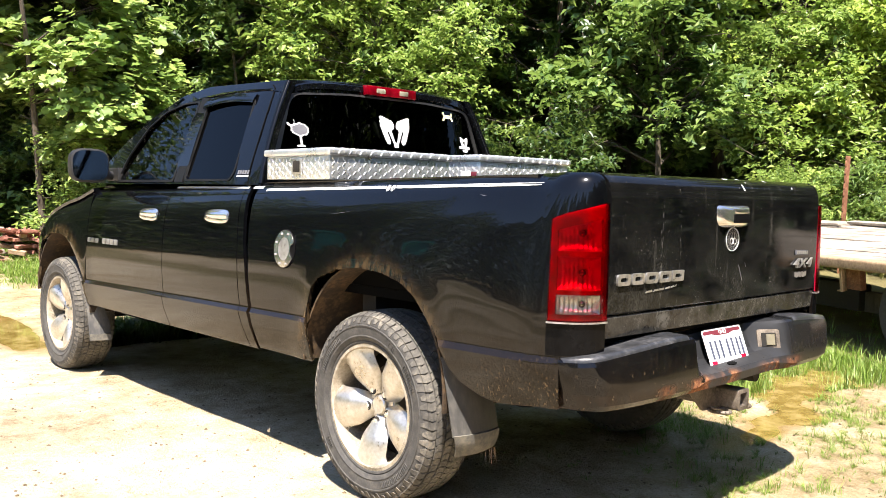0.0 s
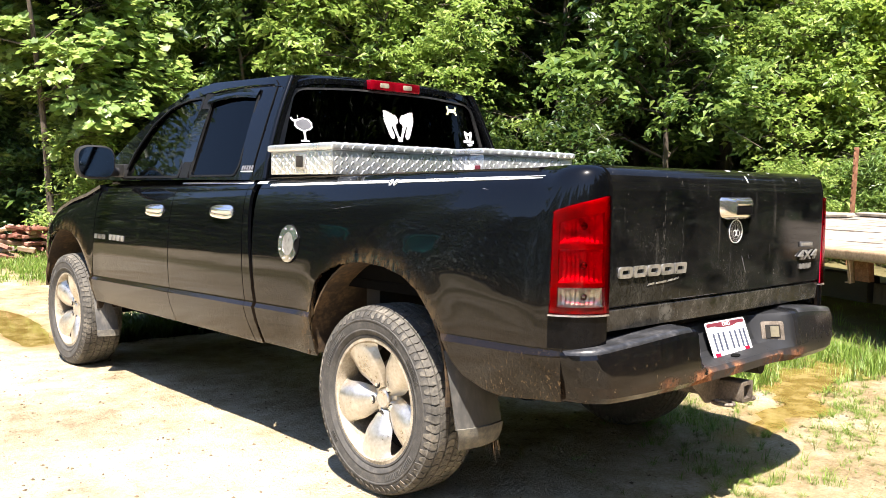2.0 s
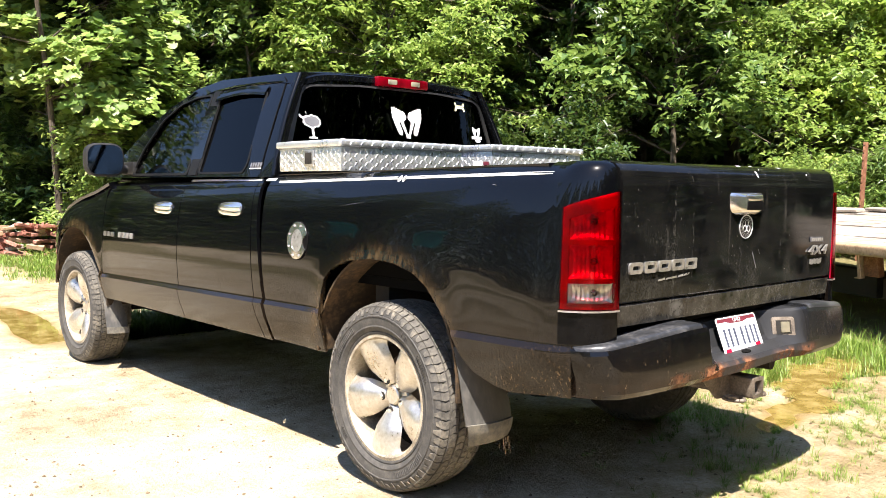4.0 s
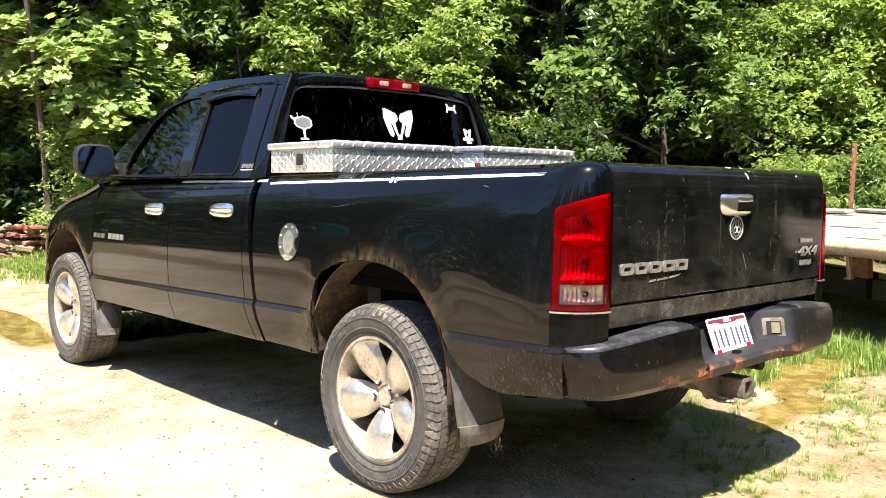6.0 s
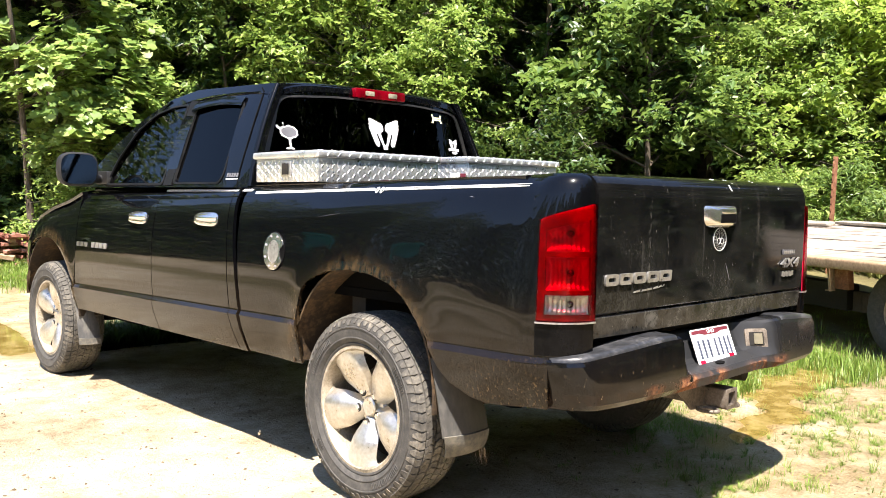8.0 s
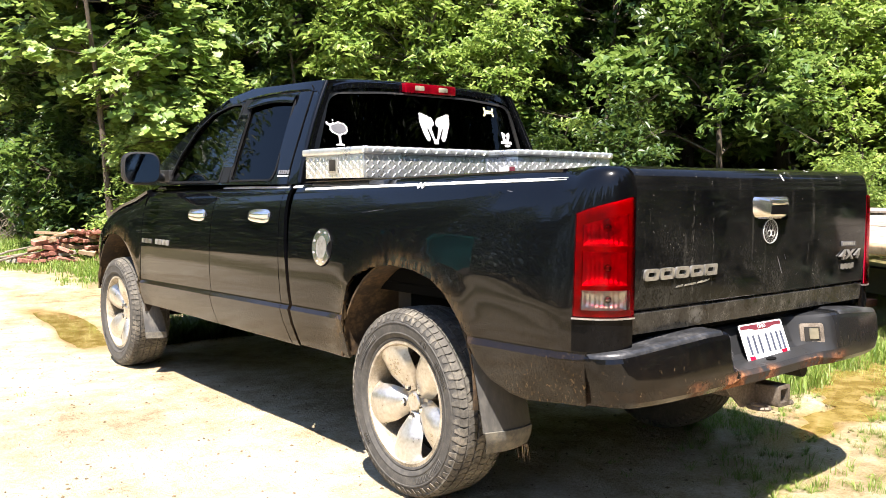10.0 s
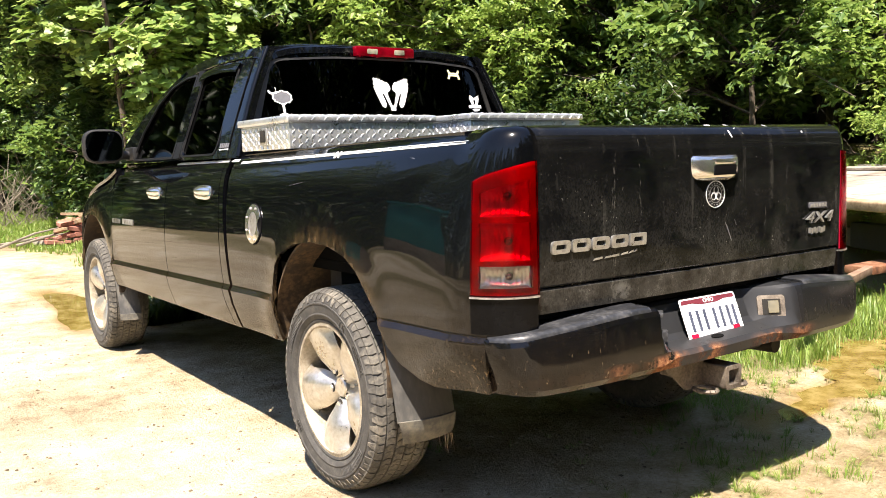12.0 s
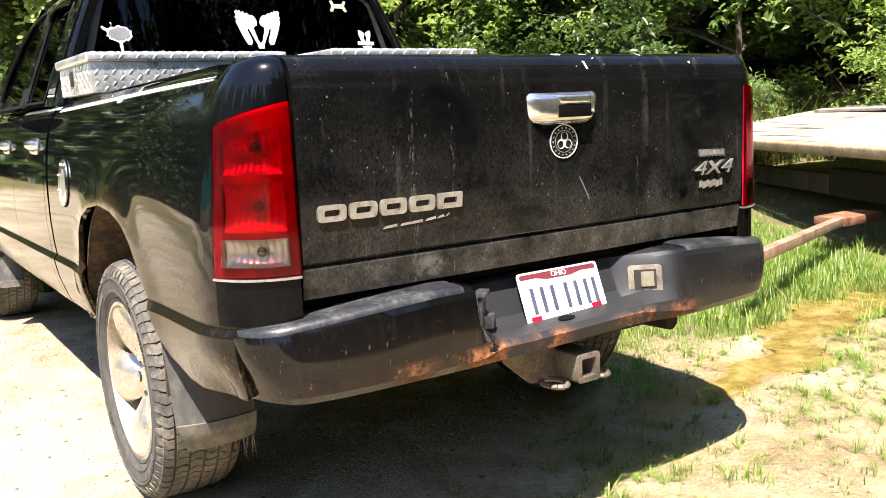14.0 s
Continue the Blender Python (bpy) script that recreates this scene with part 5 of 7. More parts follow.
bm = plate(oval(fy, fz, 0.088, 0.093, 40), [], lambda u, v: on_side(u, v, 0.0025), (0.002, 0, 0))
part("flap_gap", bm, PIT, ring)

# door handles: a domed chrome escutcheon and a bowed grip
for yc, zc in ((2.13, 1.165), (1.30, 1.178)):
    for sign in (-1, 1):
        grid = []
        for r in np.linspace(0.02, 1, 8):
            ring_pts = []
            for a in np.linspace(0, 2 * math.pi, 29):
                ca, sa = math.cos(a), math.sin(a)
                u, v = yc + 0.128 * r * math.copysign(abs(ca) ** 0.65, ca), zc + 0.036 * r * math.copysign(abs(sa) ** 0.65, sa) * (1 - 0.15 * ca)
                ring_pts.append((sign * (1.0 - inset(u, v) + 0.003 + 0.009 * math.sqrt(max(0.0, 1 - r * r))), u, v))
            grid.append(ring_pts)
        base = part("door_handle", shell(grid, 0.006), CHROME, truck, "chrome door handle")
        grid = []
        for t in np.linspace(0, 1, 13):
            u = yc - 0.118 + 0.215 * t
            bow = math.sin(math.pi * t) ** 0.6
            col = []
            for k in np.linspace(-1, 1, 9):
                col.append((sign * (1.0 - inset(u, zc) + 0.010 + 0.030 * bow * math.sqrt(max(0.0, 1 - 0.85 * k * k))), u, zc + 0.006 + 0.022 * k * (0.6 + 0.4 * bow)))
            grid.append(col)
        part("handle_grip", shell(grid, 0.006), CHROME, base)

# pinstripe with its small emblem
for a, b in ((0.885, -0.05), (-0.115, -0.935), (1.90, 1.075), (1.025, 0.93)):
    grid = []
    for y in np.linspace(a, b, max(3, int(abs(a - b) / 0.05))):
        z = 1.336 - 0.020 * y if y < 0.9 else 1.331 - 0.004 * (y - 0.9)
        zt = 0.0029 if y > -0.75 else 0.0029 * max(0.2, (y + 0.98) / 0.23)
        grid.append([[on_side(y, z + c * zt + o, 0.0025) for c, o in rows] for rows in (((-1, 0.0), (0, 0.0), (1, 0.0)), ((-0.35, 0.0068), (0, 0.0068), (0.35, 0.0068)))])
    for line in (0, 1):
        part("pinstripe", shell([g[line] for g in grid], 0.002), WHITE, truck, "white pinstripe")
for dy in (-0.018, 0.012):
    bm = plate(oval(-0.082 + dy, 1.336, 0.011, 0.013, 14), [oval(-0.082 + dy * 1.2, 1.333, 0.005, 0.007, 10)], lambda u, v: on_side(u, v, 0.003), (0.002, 0, 0))
    part("stripe_emblem", bm, WHITE, truck)
# fine scratches in the bed side's lacquer
for y0, y1, z0, z1, w in ((0.30, 0.12, 1.215, 1.235, 0.0006), (-0.62, -0.655, 1.315, 1.310, 0.0012)):
    bm = plate([(y0, z0), ((y0 + y1) / 2, (z0 + z1) / 2 + w), (y1, z1), ((y0 + y1) / 2, (z0 + z1) / 2 - w)], [], lambda u, v: on_side(u, v, 0.0012), (0.001, 0, 0))
    part("scratch", bm, GREY_VINYL, truck)
# model badge on the front door, as plain bars
for i in range(8):
    if i == 3:
        continue
    y0 = 3.02 - i * 0.062
    bm = plate(rounded([(y0, 0.955), (y0 - 0.048, 0.955), (y0 - 0.050, 0.99 if i > 3 else 0.985), (y0 - 0.002, 0.99 if i > 3 else 0.985)], 0.006, 2), [], lambda u, v: on_side(u, v, 0.005), (0.005, 0, 0))
    part("model_badge_bar", bm, DULL_CHROME, truck)
# small decal on the cab corner
for i in range(5):
    bm = plate([(1.205 - i * 0.022, 1.40), (1.19 - i * 0.022, 1.40), (1.19 - i * 0.022, 1.422), (1.205 - i * 0.022, 1.422)], [], lambda u, v: wall(u, v, -1, -0.004), (0.002, 0, 0))
    part("decal_bar", bm, GREY_VINYL, truck)
bm = plate([(1.205, 1.388), (1.10, 1.388), (1.10, 1.394), (1.205, 1.394)], [], lambda u, v: wall(u, v, -1, -0.004), (0.002, 0, 0))
part("decal_bar", bm, WHITE, truck)
# black box painting the shade in the gap between cab and bed, and wing badge clip
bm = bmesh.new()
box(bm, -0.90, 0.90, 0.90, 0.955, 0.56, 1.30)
part("cab_gap_shade", bm, PIT, truck)

# door mirrors
for sign in (-1, 1):
    grid = []
    for a in np.linspace(0, 2 * math.pi, 33):
        c, s = math.cos(a), math.sin(a)
        px, pz = math.copysign(abs(c) ** 0.58, c), math.copysign(abs(s) ** 0.58, s)
        grid.append([(sign * (1.088 + 0.125 * px * w), 2.71 + dy, 1.458 + 0.108 * pz * w) for w, dy in ((0.90, -0.004), (0.97, 0.0), (1.0, 0.015), (0.98, 0.05), (0.85, 0.10), (0.5, 0.13), (0.05, 0.135))])
    bm = bmesh.new()
    vs = [[bm.verts.new(p) for p in row] for row in grid[:-1]]
    for i in range(len(vs)):
        p, q = vs[i], vs[(i + 1) % len(vs)]
        for j in range(6):
            bm.faces.new((p[j], p[j + 1], q[j + 1], q[j]))
    bm.faces.new([v[0] for v in vs])
    bm.faces.new([v[6] for v in vs])
    mir = part("door_mirror", bm, TRIM, truck, "black door mirror")
    bm = plate([(sign * 1.088 + p[0], 1.458 + p[1]) for p in rounded([(-0.112, -0.095), (0.112, -0.095), (0.112, 0.095), (-0.112, 0.095)], 0.075, 6)], [], lambda u, v: (u, 2.7035, v), (0, 0.003, 0))
    part("mirror_glass", bm, MIRROR, mir, "mirror glass reflecting the sky")
    bm = bmesh.new()
    tube(bm, (sign * 0.90, 2.80, 1.40), (sign * 1.02, 2.78, 1.40), 0.03, 0.028, n=10)
    box(bm, min(sign * 0.875, sign * 0.915), max(sign * 0.875, sign * 0.915), 2.70, 2.88, 1.365, 1.45, 0.01)
    part("mirror_arm", bm, TRIM, mir)

# rear window stickers


def on_window(u, v, proud=0.004):
    x, y, z = back_wall(u, v)
    return (x, y + 0.012 - proud, z)


def sticker(name, loops, mat, proud=0.005, parent=truck):
    obs = []
    bm = bmesh.new()
    for outer, holes in loops:
        b = plate(outer, holes, lambda u, v: on_window(u, v, proud), (0, 0.0015, 0))
        me = bpy.data.meshes.new("draft")
        b.to_mesh(me)
        b.free()
        bm.from_mesh(me)
        bpy.data.meshes.remove(me)
    return part(name, bm, mat, parent)


def vinyl(cx, cz, pts):
    return [(cx + 0.0014 * u, cz - 0.0014 * v) for u, v in pts]


HEAD = [(-92, 8), (-84, 1), (-82, 10), (-72, 1), (-70, 12), (-58, 7), (-54, 17), (-43, 13), (-36, 23), (-22, 22), (-10, 36), (-5, 54), (-9, 66), (-20, 72), (-22, 84), (-15, 108), (-9, 128), (-5, 150), (-14, 148), (-26, 120), (-36, 96), (-42, 80), (-49, 80), (-46, 96), (-38, 116), (-33, 136), (-40, 150), (-54, 146), (-65, 124), (-75, 98), (-84, 72), (-92, 48), (-86, 42), (-94, 32), (-87, 24)]
MUZZLE = [(-10, 128), (-3, 140), (3, 140), (10, 128), (14, 146), (12, 164), (-12, 164), (-14, 146)]


def emblem_loops(cx, cz, sx, sz):
    return [([(cx + sx * u, cz - sz * v) for u, v in q], []) for q in (HEAD, [(-u, v) for u, v in HEAD][::-1], MUZZLE)]


tagged(sticker("horned_sticker", emblem_loops(0.034, 1.763, 0.00122, 0.00110), WHITE), "white vinyl horned emblem")


def bushy(cx, cz, rx, rz, seed):
    r = random.Random(seed)
    return [(cx + rx * (1 + r.uniform(-0.13, 0.13)) * math.cos(a), cz + rz * (1 + r.uniform(-0.13, 0.13)) * math.sin(a)) for a in np.linspace(0, 2 * math.pi, 34)[:-1]]


palm = tagged(sticker("palm_sticker", [(bushy(-0.606, 1.648, 0.052, 0.034, 3), [bushy(-0.606, 1.648, 0.045, 0.0285, 3)]), ([(-0.612, 1.618), (-0.608, 1.567), (-0.628, 1.562), (-0.628, 1.556), (-0.580, 1.556), (-0.582, 1.562), (-0.597, 1.567), (-0.599, 1.618)], [])], WHITE), "white vinyl palm tree and crescent sticker")
sticker("palm_crown", [(bushy(-0.606, 1.648, 0.044, 0.0278, 3), [])], GREY_VINYL, 0.0045)
moon = [(-0.658 + 0.022 * math.cos(a), 1.684 + 0.022 * math.sin(a)) for a in np.linspace(-3.0, 0.7, 14)]
moon += [(-0.653 + 0.018 * math.cos(a), 1.689 + 0.017 * math.sin(a)) for a in np.linspace(0.6, -2.9, 14)]
sticker("crescent", [(moon, [])], WHITE)
ua = [[(0.425, 1.824), (0.443, 1.826), (0.450, 1.808), (0.510, 1.808), (0.518, 1.826), (0.536, 1.823), (0.524, 1.798), (0.436, 1.798)], [(0.436, 1.794), (0.524, 1.794), (0.538, 1.768), (0.520, 1.766), (0.510, 1.784), (0.450, 1.784), (0.441, 1.766), (0.423, 1.768)]]
sticker("yellow_emblem", [([(0.48 + (x - 0.48) * 0.85, 1.795 + (z - 1.796) * 0.95 + lift) for x, z in p], []) for p, lift in zip(ua, (-0.001, 0.001))], YELLOW)
ant = [[(0.572, 1.592), (0.675, 1.592), (0.675, 1.575), (0.572, 1.575)], [(0.60, 1.568), (0.612, 1.556), (0.636, 1.556), (0.655, 1.560), (0.66, 1.568), (0.63, 1.572)]]
tagged(sticker("antler_sticker", emblem_loops(0.622, 1.678, 0.00042, 0.00042) + [([(x, z + 0.028) for x, z in p], []) for p in ant], WHITE), "white vinyl antler emblem over a bar")


# ---- wheels ----
def tyre_bmesh():
    bm = bmesh.new()
    prof = [(0.262, -0.113), (0.272, -0.123), (0.279, -0.124), (0.283, -0.1205), (0.287, -0.127), (0.300, -0.1315), (0.302, -0.1335), (0.306, -0.1335), (0.308, -0.1320), (0.325, -0.1350), (0.343, -0.1360), (0.345, -0.1385), (0.350, -0.1385), (0.352, -0.1350), (0.360, -0.1345), (0.375, -0.128), (0.390, -0.112), (0.398, -0.08), (0.401, 0.0), (0.398, 0.08), (0.390, 0.112), (0.375, 0.128), (0.33, 0.136), (0.275, 0.125), (0.262, 0.113), (0.262, -0.113)]
    revolve(bm, prof, 96)
    return bm


def raised(bm, base, low, high):
    """A block between the surfaces low and high over a polygon of (angle, x)."""
    a = [bm.verts.new(low(*p)) for p in base]
    c = [sum(p[0] for p in base) / len(base), sum(p[1] for p in base) / len(base)]
    b = [bm.verts.new(high(c[0] + (p[0] - c[0]) * 0.93, c[1] + (p[1] - c[1]) * 0.94)) for p in base]
    bm.faces.new(b)
    for i in range(len(a)):
        j = (i + 1) % len(a)
        bm.faces.new((a[i], a[j], b[j], b[i]))


def tread_bmesh():
    """Blocks of the tread: chevron blocks in four rows, and shoulder lugs that wrap over the edge, long and short in turn."""
    bm = bmesh.new()
    rnd = random.Random(4)

    def crown(a, x, up):
        r = float(np.interp(abs(x), [0, 0.08, 0.108, 0.122], [0.401, 0.398, 0.392, 0.382])) + up
        return (x, r * math.cos(a), r * math.sin(a))

    n = 78
    step = 2 * math.pi / n
    for row, (x0, x1) in enumerate(((-0.088, -0.049), (-0.043, -0.003), (0.003, 0.043), (0.049, 0.088))):
        turn = -1 if row < 2 else 1
        for i in range(n):
            a = step * (i + 0.5 * (row % 2)) + rnd.uniform(-0.003, 0.003)
            h, k = step * rnd.uniform(0.44, 0.48), 0.018 * turn
            xm = (x0 + x1) / 2 + rnd.uniform(-0.004, 0.004)
            raised(bm, [(a - h - k, x0), (a - h + k * 0.6, xm), (a - h - k * 0.3, x1), (a + h - k * 0.3, x1), (a + h + k * 0.6, xm), (a + h - k, x0)], lambda p, x: crown(p, x, -0.004), lambda p, x: crown(p, x, 0.0075))
    m = 66
    step = 2 * math.pi / m
    for s in (-1, 1):
        for i in range(m):
            a = step * i + rnd.uniform(-0.004, 0.004)
            h = step * rnd.uniform(0.45, 0.485)
            raised(bm, [(a - h, s * 0.094), (a - h * 0.6, s * 0.110), (a - h, s * 0.124), (a + h, s * 0.124), (a + h * 1.25, s * 0.110), (a + h, s * 0.094)], lambda p, x: crown(p, x, -0.004), lambda p, x: crown(p, x, 0.0075))

            def flank(p, r, out):
                x = s * (float(np.interp(r, [0.33, 0.352, 0.360, 0.375, 0.392], [0.136, 0.135, 0.1345, 0.128, 0.112])) + out)
                return (x, r * math.cos(p), r * math.sin(p))

            low = 0.356 if i % 2 else 0.366
            raised(bm, [(a - h, 0.391), (a - h * 0.75, 0.376), (a - h * 0.4, low), (a + h * 0.5, low), (a + h * 0.7, 0.376), (a + h, 0.391)], lambda p, r: flank(p, r, -0.002), lambda p, r: flank(p, r, 0.0038))
    return bm


def sidewall_bmesh():
    """Raised marks round the sidewall, too worn to read."""
    bm = bmesh.new()
    rnd = random.Random(9)
    for a0, count in ((20, 9), (118, 2), (140, 5), (215, 9), (318, 3)):
        for i in range(count):
            a = radians(a0 + 4.2 * i)
            w = radians(1.35)
            for q in ((-w, -w * 0.45), (w * 0.35, w)):
                if rnd.random() < 0.9:
                    raised(bm, [(a + q[0], 0.314), (a + q[1], 0.314), (a + q[1], 0.335), (a + q[0], 0.335)], lambda p, r: (-0.133, r * math.cos(p), r * math.sin(p)), lambda p, r: (-0.1375, r * math.cos(p), r * math.sin(p)))
            raised(bm, [(a - w, 0.334), (a + w * 0.6, 0.334), (a + w * 0.6, 0.338), (a - w, 0.338)], lambda p, r: (-0.133, r * math.cos(p), r * math.sin(p)), lambda p, r: (-0.1375, r * math.cos(p), r * math.sin(p)))
    return bm


def spoke_bmesh():
    """One fat bowed spoke from hub to rim, in the wheel's own frame: outward is -x, the spoke runs up z."""
    grid = []
    for t in np.linspace(0, 1, 12):
        r = 0.046 + 0.208 * t
        w = float(np.interp(t, [0, 0.15, 0.5, 0.8, 0.92, 1], [0.036, 0.050, 0.080, 0.088, 0.096, 0.115]))
        x = -float(np.interp(t, [0, 0.2, 0.5, 0.8, 1.0], [0.062, 0.080, 0.108, 0.119, 0.117]))
        col = []
        for k in np.linspace(-1, 1, 9):
            col.append((x + 0.045 * abs(k) ** 3.0, w * k, math.sqrt(max(r * r - (w * k) ** 2 * t, 0.0009))))
        grid.append(col)
    return shell(grid, 0.02, (0.3, 0, 0.15))


def wheel(y, x, sign, phase):
    hub = new("wheel")
    hub.parent = truck
    hub.matrix_basis = pose(x, y, 0.408, 0, 0, 0 if sign < 0 else 180)
    hub["label"] = "dusty five-spoke alloy wheel with an all-terrain tyre"
    t = part("tyre", tyre_bmesh(), RUBBER, hub, "dusty black all-terrain tyre", sharp=40)
    part("tread", tread_bmesh(), DUSTY_RUBBER, hub, sharp=20)
    part("sidewall_relief", sidewall_bmesh(), RUBBER, t, sharp=20)["kind"] = "stuff"
    bm = bmesh.new()
    revolve(bm, [(0.256, -0.122), (0.270, -0.120), (0.268, -0.108), (0.262, -0.10), (0.262, 0.10), (0.252, 0.10), (0.247, 0.0), (0.244, -0.08), (0.247, -0.110), (0.256, -0.122)], 64)
    part("rim", bm, CREAM_STEEL, hub, "dusty machined rim lip")
    for k in range(5):
        bm = spoke_bmesh()
        bmesh.ops.transform(bm, matrix=Matrix.Rotation(radians(phase + 72 * k - 90), 4, "X"), verts=bm.verts)
        part("spoke", bm, ALLOY, hub, sharp=60)
    bm = bmesh.new()
    revolve(bm, [(0.001, -0.062), (0.036, -0.066), (0.042, -0.060), (0.043, -0.045), (0.075, -0.045), (0.085, -0.03), (0.09, 0.02), (0.001, 0.02)], 32)
    part("hub_cap", bm, ALLOY, hub)
    for k in range(5):
        a = radians(phase + 72 * k)
        p = (0, 0.070 * math.cos(a), 0.070 * math.sin(a))
        # solid dark stud paints the shade of the nut's recess
        bm = bmesh.new()
        tube(bm, (-0.055, p[1], p[2]), (-0.0690, p[1], p[2]), 0.0205, 0.0195, n=14)
        part("nut_pocket_shade", bm, DARK, hub)
        bm = bmesh.new()
        tube(bm, (-0.064, p[1], p[2]), (-0.0745, p[1], p[2]), 0.0140, 0.0120, n=6)
        part("wheel_nut", bm, CHROME, hub)
    bm = bmesh.new()
    revolve(bm, [(0.06, 0.03), (0.17, 0.03), (0.17, 0.045), (0.06, 0.045), (0.06, 0.03)], 32)
    part("brake_disc", bm, STEEL, hub)
    bm = bmesh.new()
    revolve(bm, [(0.001, 0.06), (0.245, 0.06), (0.245, 0.07), (0.001, 0.07)], 24)
    part("brake_shield", bm, DARK, hub)
    return hub


wheel(-0.018, -0.849, -1, 132)
wheel(3.569, -0.868, -1, 175)
wheel(0.0, 0.862, 1, 20)
wheel(3.569, 0.868, 1, 80)


# mud flaps
def flap(y_top, y_bot, z_top, z_bot, x_out, x_in, sign, bow=0.02, slant=0.045):
    grid = []
    for t in np.linspace(0, 1, 12):
        y, z = y_top + (y_bot - y_top) * t ** 0.8, z_top + (z_bot - z_top) * t
        w = float(np.interp(t, [0, 0.25, 0.7, 1], [0.30, 0.62, 1.0, 1.0]))
        grid.append([(sign * (x_out - (x_out - x_in) * w * u), y - bow * math.sin(math.pi * u) - slant * u, z) for u in np.linspace(0, 1, 8)])
    return part("mud_flap", shell(grid, 0.008), FLAP, truck, "dusty black rubber mud flap")


for sign in (-1, 1):
    if sign > 0:
        continue
    f = flap(-0.466, -0.545, 0.69, 0.392, 0.974, 0.738, sign, 0.022, 0.012)
    # the stiff lower strip curls forward
    grid = []
    for t in np.linspace(0, 1, 7):
        y, z = -0.551 + 0.030 * t * t, 0.396 - 0.092 * t
        grid.append([(sign * (0.974 - 0.035 * t - (0.236 - 0.035 * t) * u), y - 0.022 * math.sin(math.pi * u) - 0.013 * u, z + 0.010 * u * t) for u in np.linspace(0, 1, 10)])
    part("flap_strip", shell(grid, 0.008), FLAP_DUST, f, "dustier bent strip along the flap's foot")
    bm = bmesh.new()
    rnd = random.Random(8)
    for i in range(9):
        x = 0.75 + 0.09 * rnd.random()
        tube(bm, (sign * x, -0.555, 0.318), (sign * (x + rnd.uniform(-0.012, 0.012)), -0.56 + rnd.uniform(-0.01, 0.01), 0.305 - 0.06 * rnd.random()), 0.0009, 0.0004, n=4)
    part("frayed_edge", bm, WOOD_TAN, f)["kind"] = "stuff"
    g = flap(3.13, 3.03, 0.66, 0.285, 0.975, 0.85, sign, 0.01)
    grid = [[(sign * (0.978 - 0.125 * u), 3.02 - 0.045 * u - 0.012 * math.sin(math.pi * u), z) for u in np.linspace(0, 1, 6)] for z in (0.282, 0.325)]
    part("flap_strip", shell(grid, 0.012), FLAP_DUST, g)


# ---- ground ----
def smooth(a, b, v):
    t = np.clip((v - a) / (b - a), 0, 1)
    return t * t * (3 - 2 * t)


def wander(x, y, scale, seed=0.0):
    """A cheap smooth unevenness from summed waves."""
    s = scale
    return (np.sin(x * s * 1.3 + y * s * 0.7 + seed) + np.sin(-x * s * 0.6 + y * s * 1.7 + 2.1 * seed + 1) + np.sin(x * s * 2.3 - y * s * 1.1 + 0.7 * seed + 2) * 0.6 + np.sin(x * s * 3.1 + y * s * 2.9 + seed * 1.7) * 0.4) / 3


def edge_distance(x, y):
    """How far a place lies beyond the foot of the wooded bank (negative: on the yard)."""
    # the bank's foot runs from beyond the front of the truck round to its far side
    a = (x - 0.5) * 0.64 + (y - 10.8) * 0.77
    b = (x - 6.6) * 0.90 + (y - 2.0) * 0.43
    a = np.minimum(a, x - 1.9)
    k = 3.0
    return np.log(np.exp(np.clip(k * a, -30, 30)) + np.exp(np.clip(k * b, -30, 30))) / k


def puddles(x, y):
    """Depth of the standing water's hollows."""
    u, v = (x - 2.30) * 0.96 + (y + 0.33) * 0.27, -(x - 2.30) * 0.27 + (y + 0.33) * 0.96
    v = v + 0.07 * np.sin(x * 4.1) + 0.05 * np.sin(x * 9.7 + 1) + 0.04 * np.sin(y * 23 + x * 11)
    right = np.exp(-(u / 1.44) ** 4 - (v / (0.185 + 0.055 * u)) ** 4)
    left = np.exp(-((x + 0.74 + 0.10 * np.sin(y * 1.7)) / 0.20) ** 4 - ((y - 5.9) / 1.45) ** 4)
    under = 0.28 * np.exp(-((x + 0.15) / 0.42) ** 4 - ((y - 3.2) / 0.75) ** 4)
    return np.maximum(np.maximum(right, under), left)


def height(x, y):
    e = edge_distance(x, y)
    z = 0.012 * wander(x, y, 1.1, 0.3) + 0.006 * wander(x, y, 4.0, 1.2) + 0.003 * wander(x, y, 11.0, 2.0)
    z = z - 0.030 * puddles(x, y)
    z = z + 0.34 * smooth(-2.2, 1.5, e) + 1.6 * smooth(1.0, 16.0, e) * (e > 0)
    far = smooth(6.5, 11, y) * smooth(3, -1, x)
    z = z + 0.14 * far
    return z


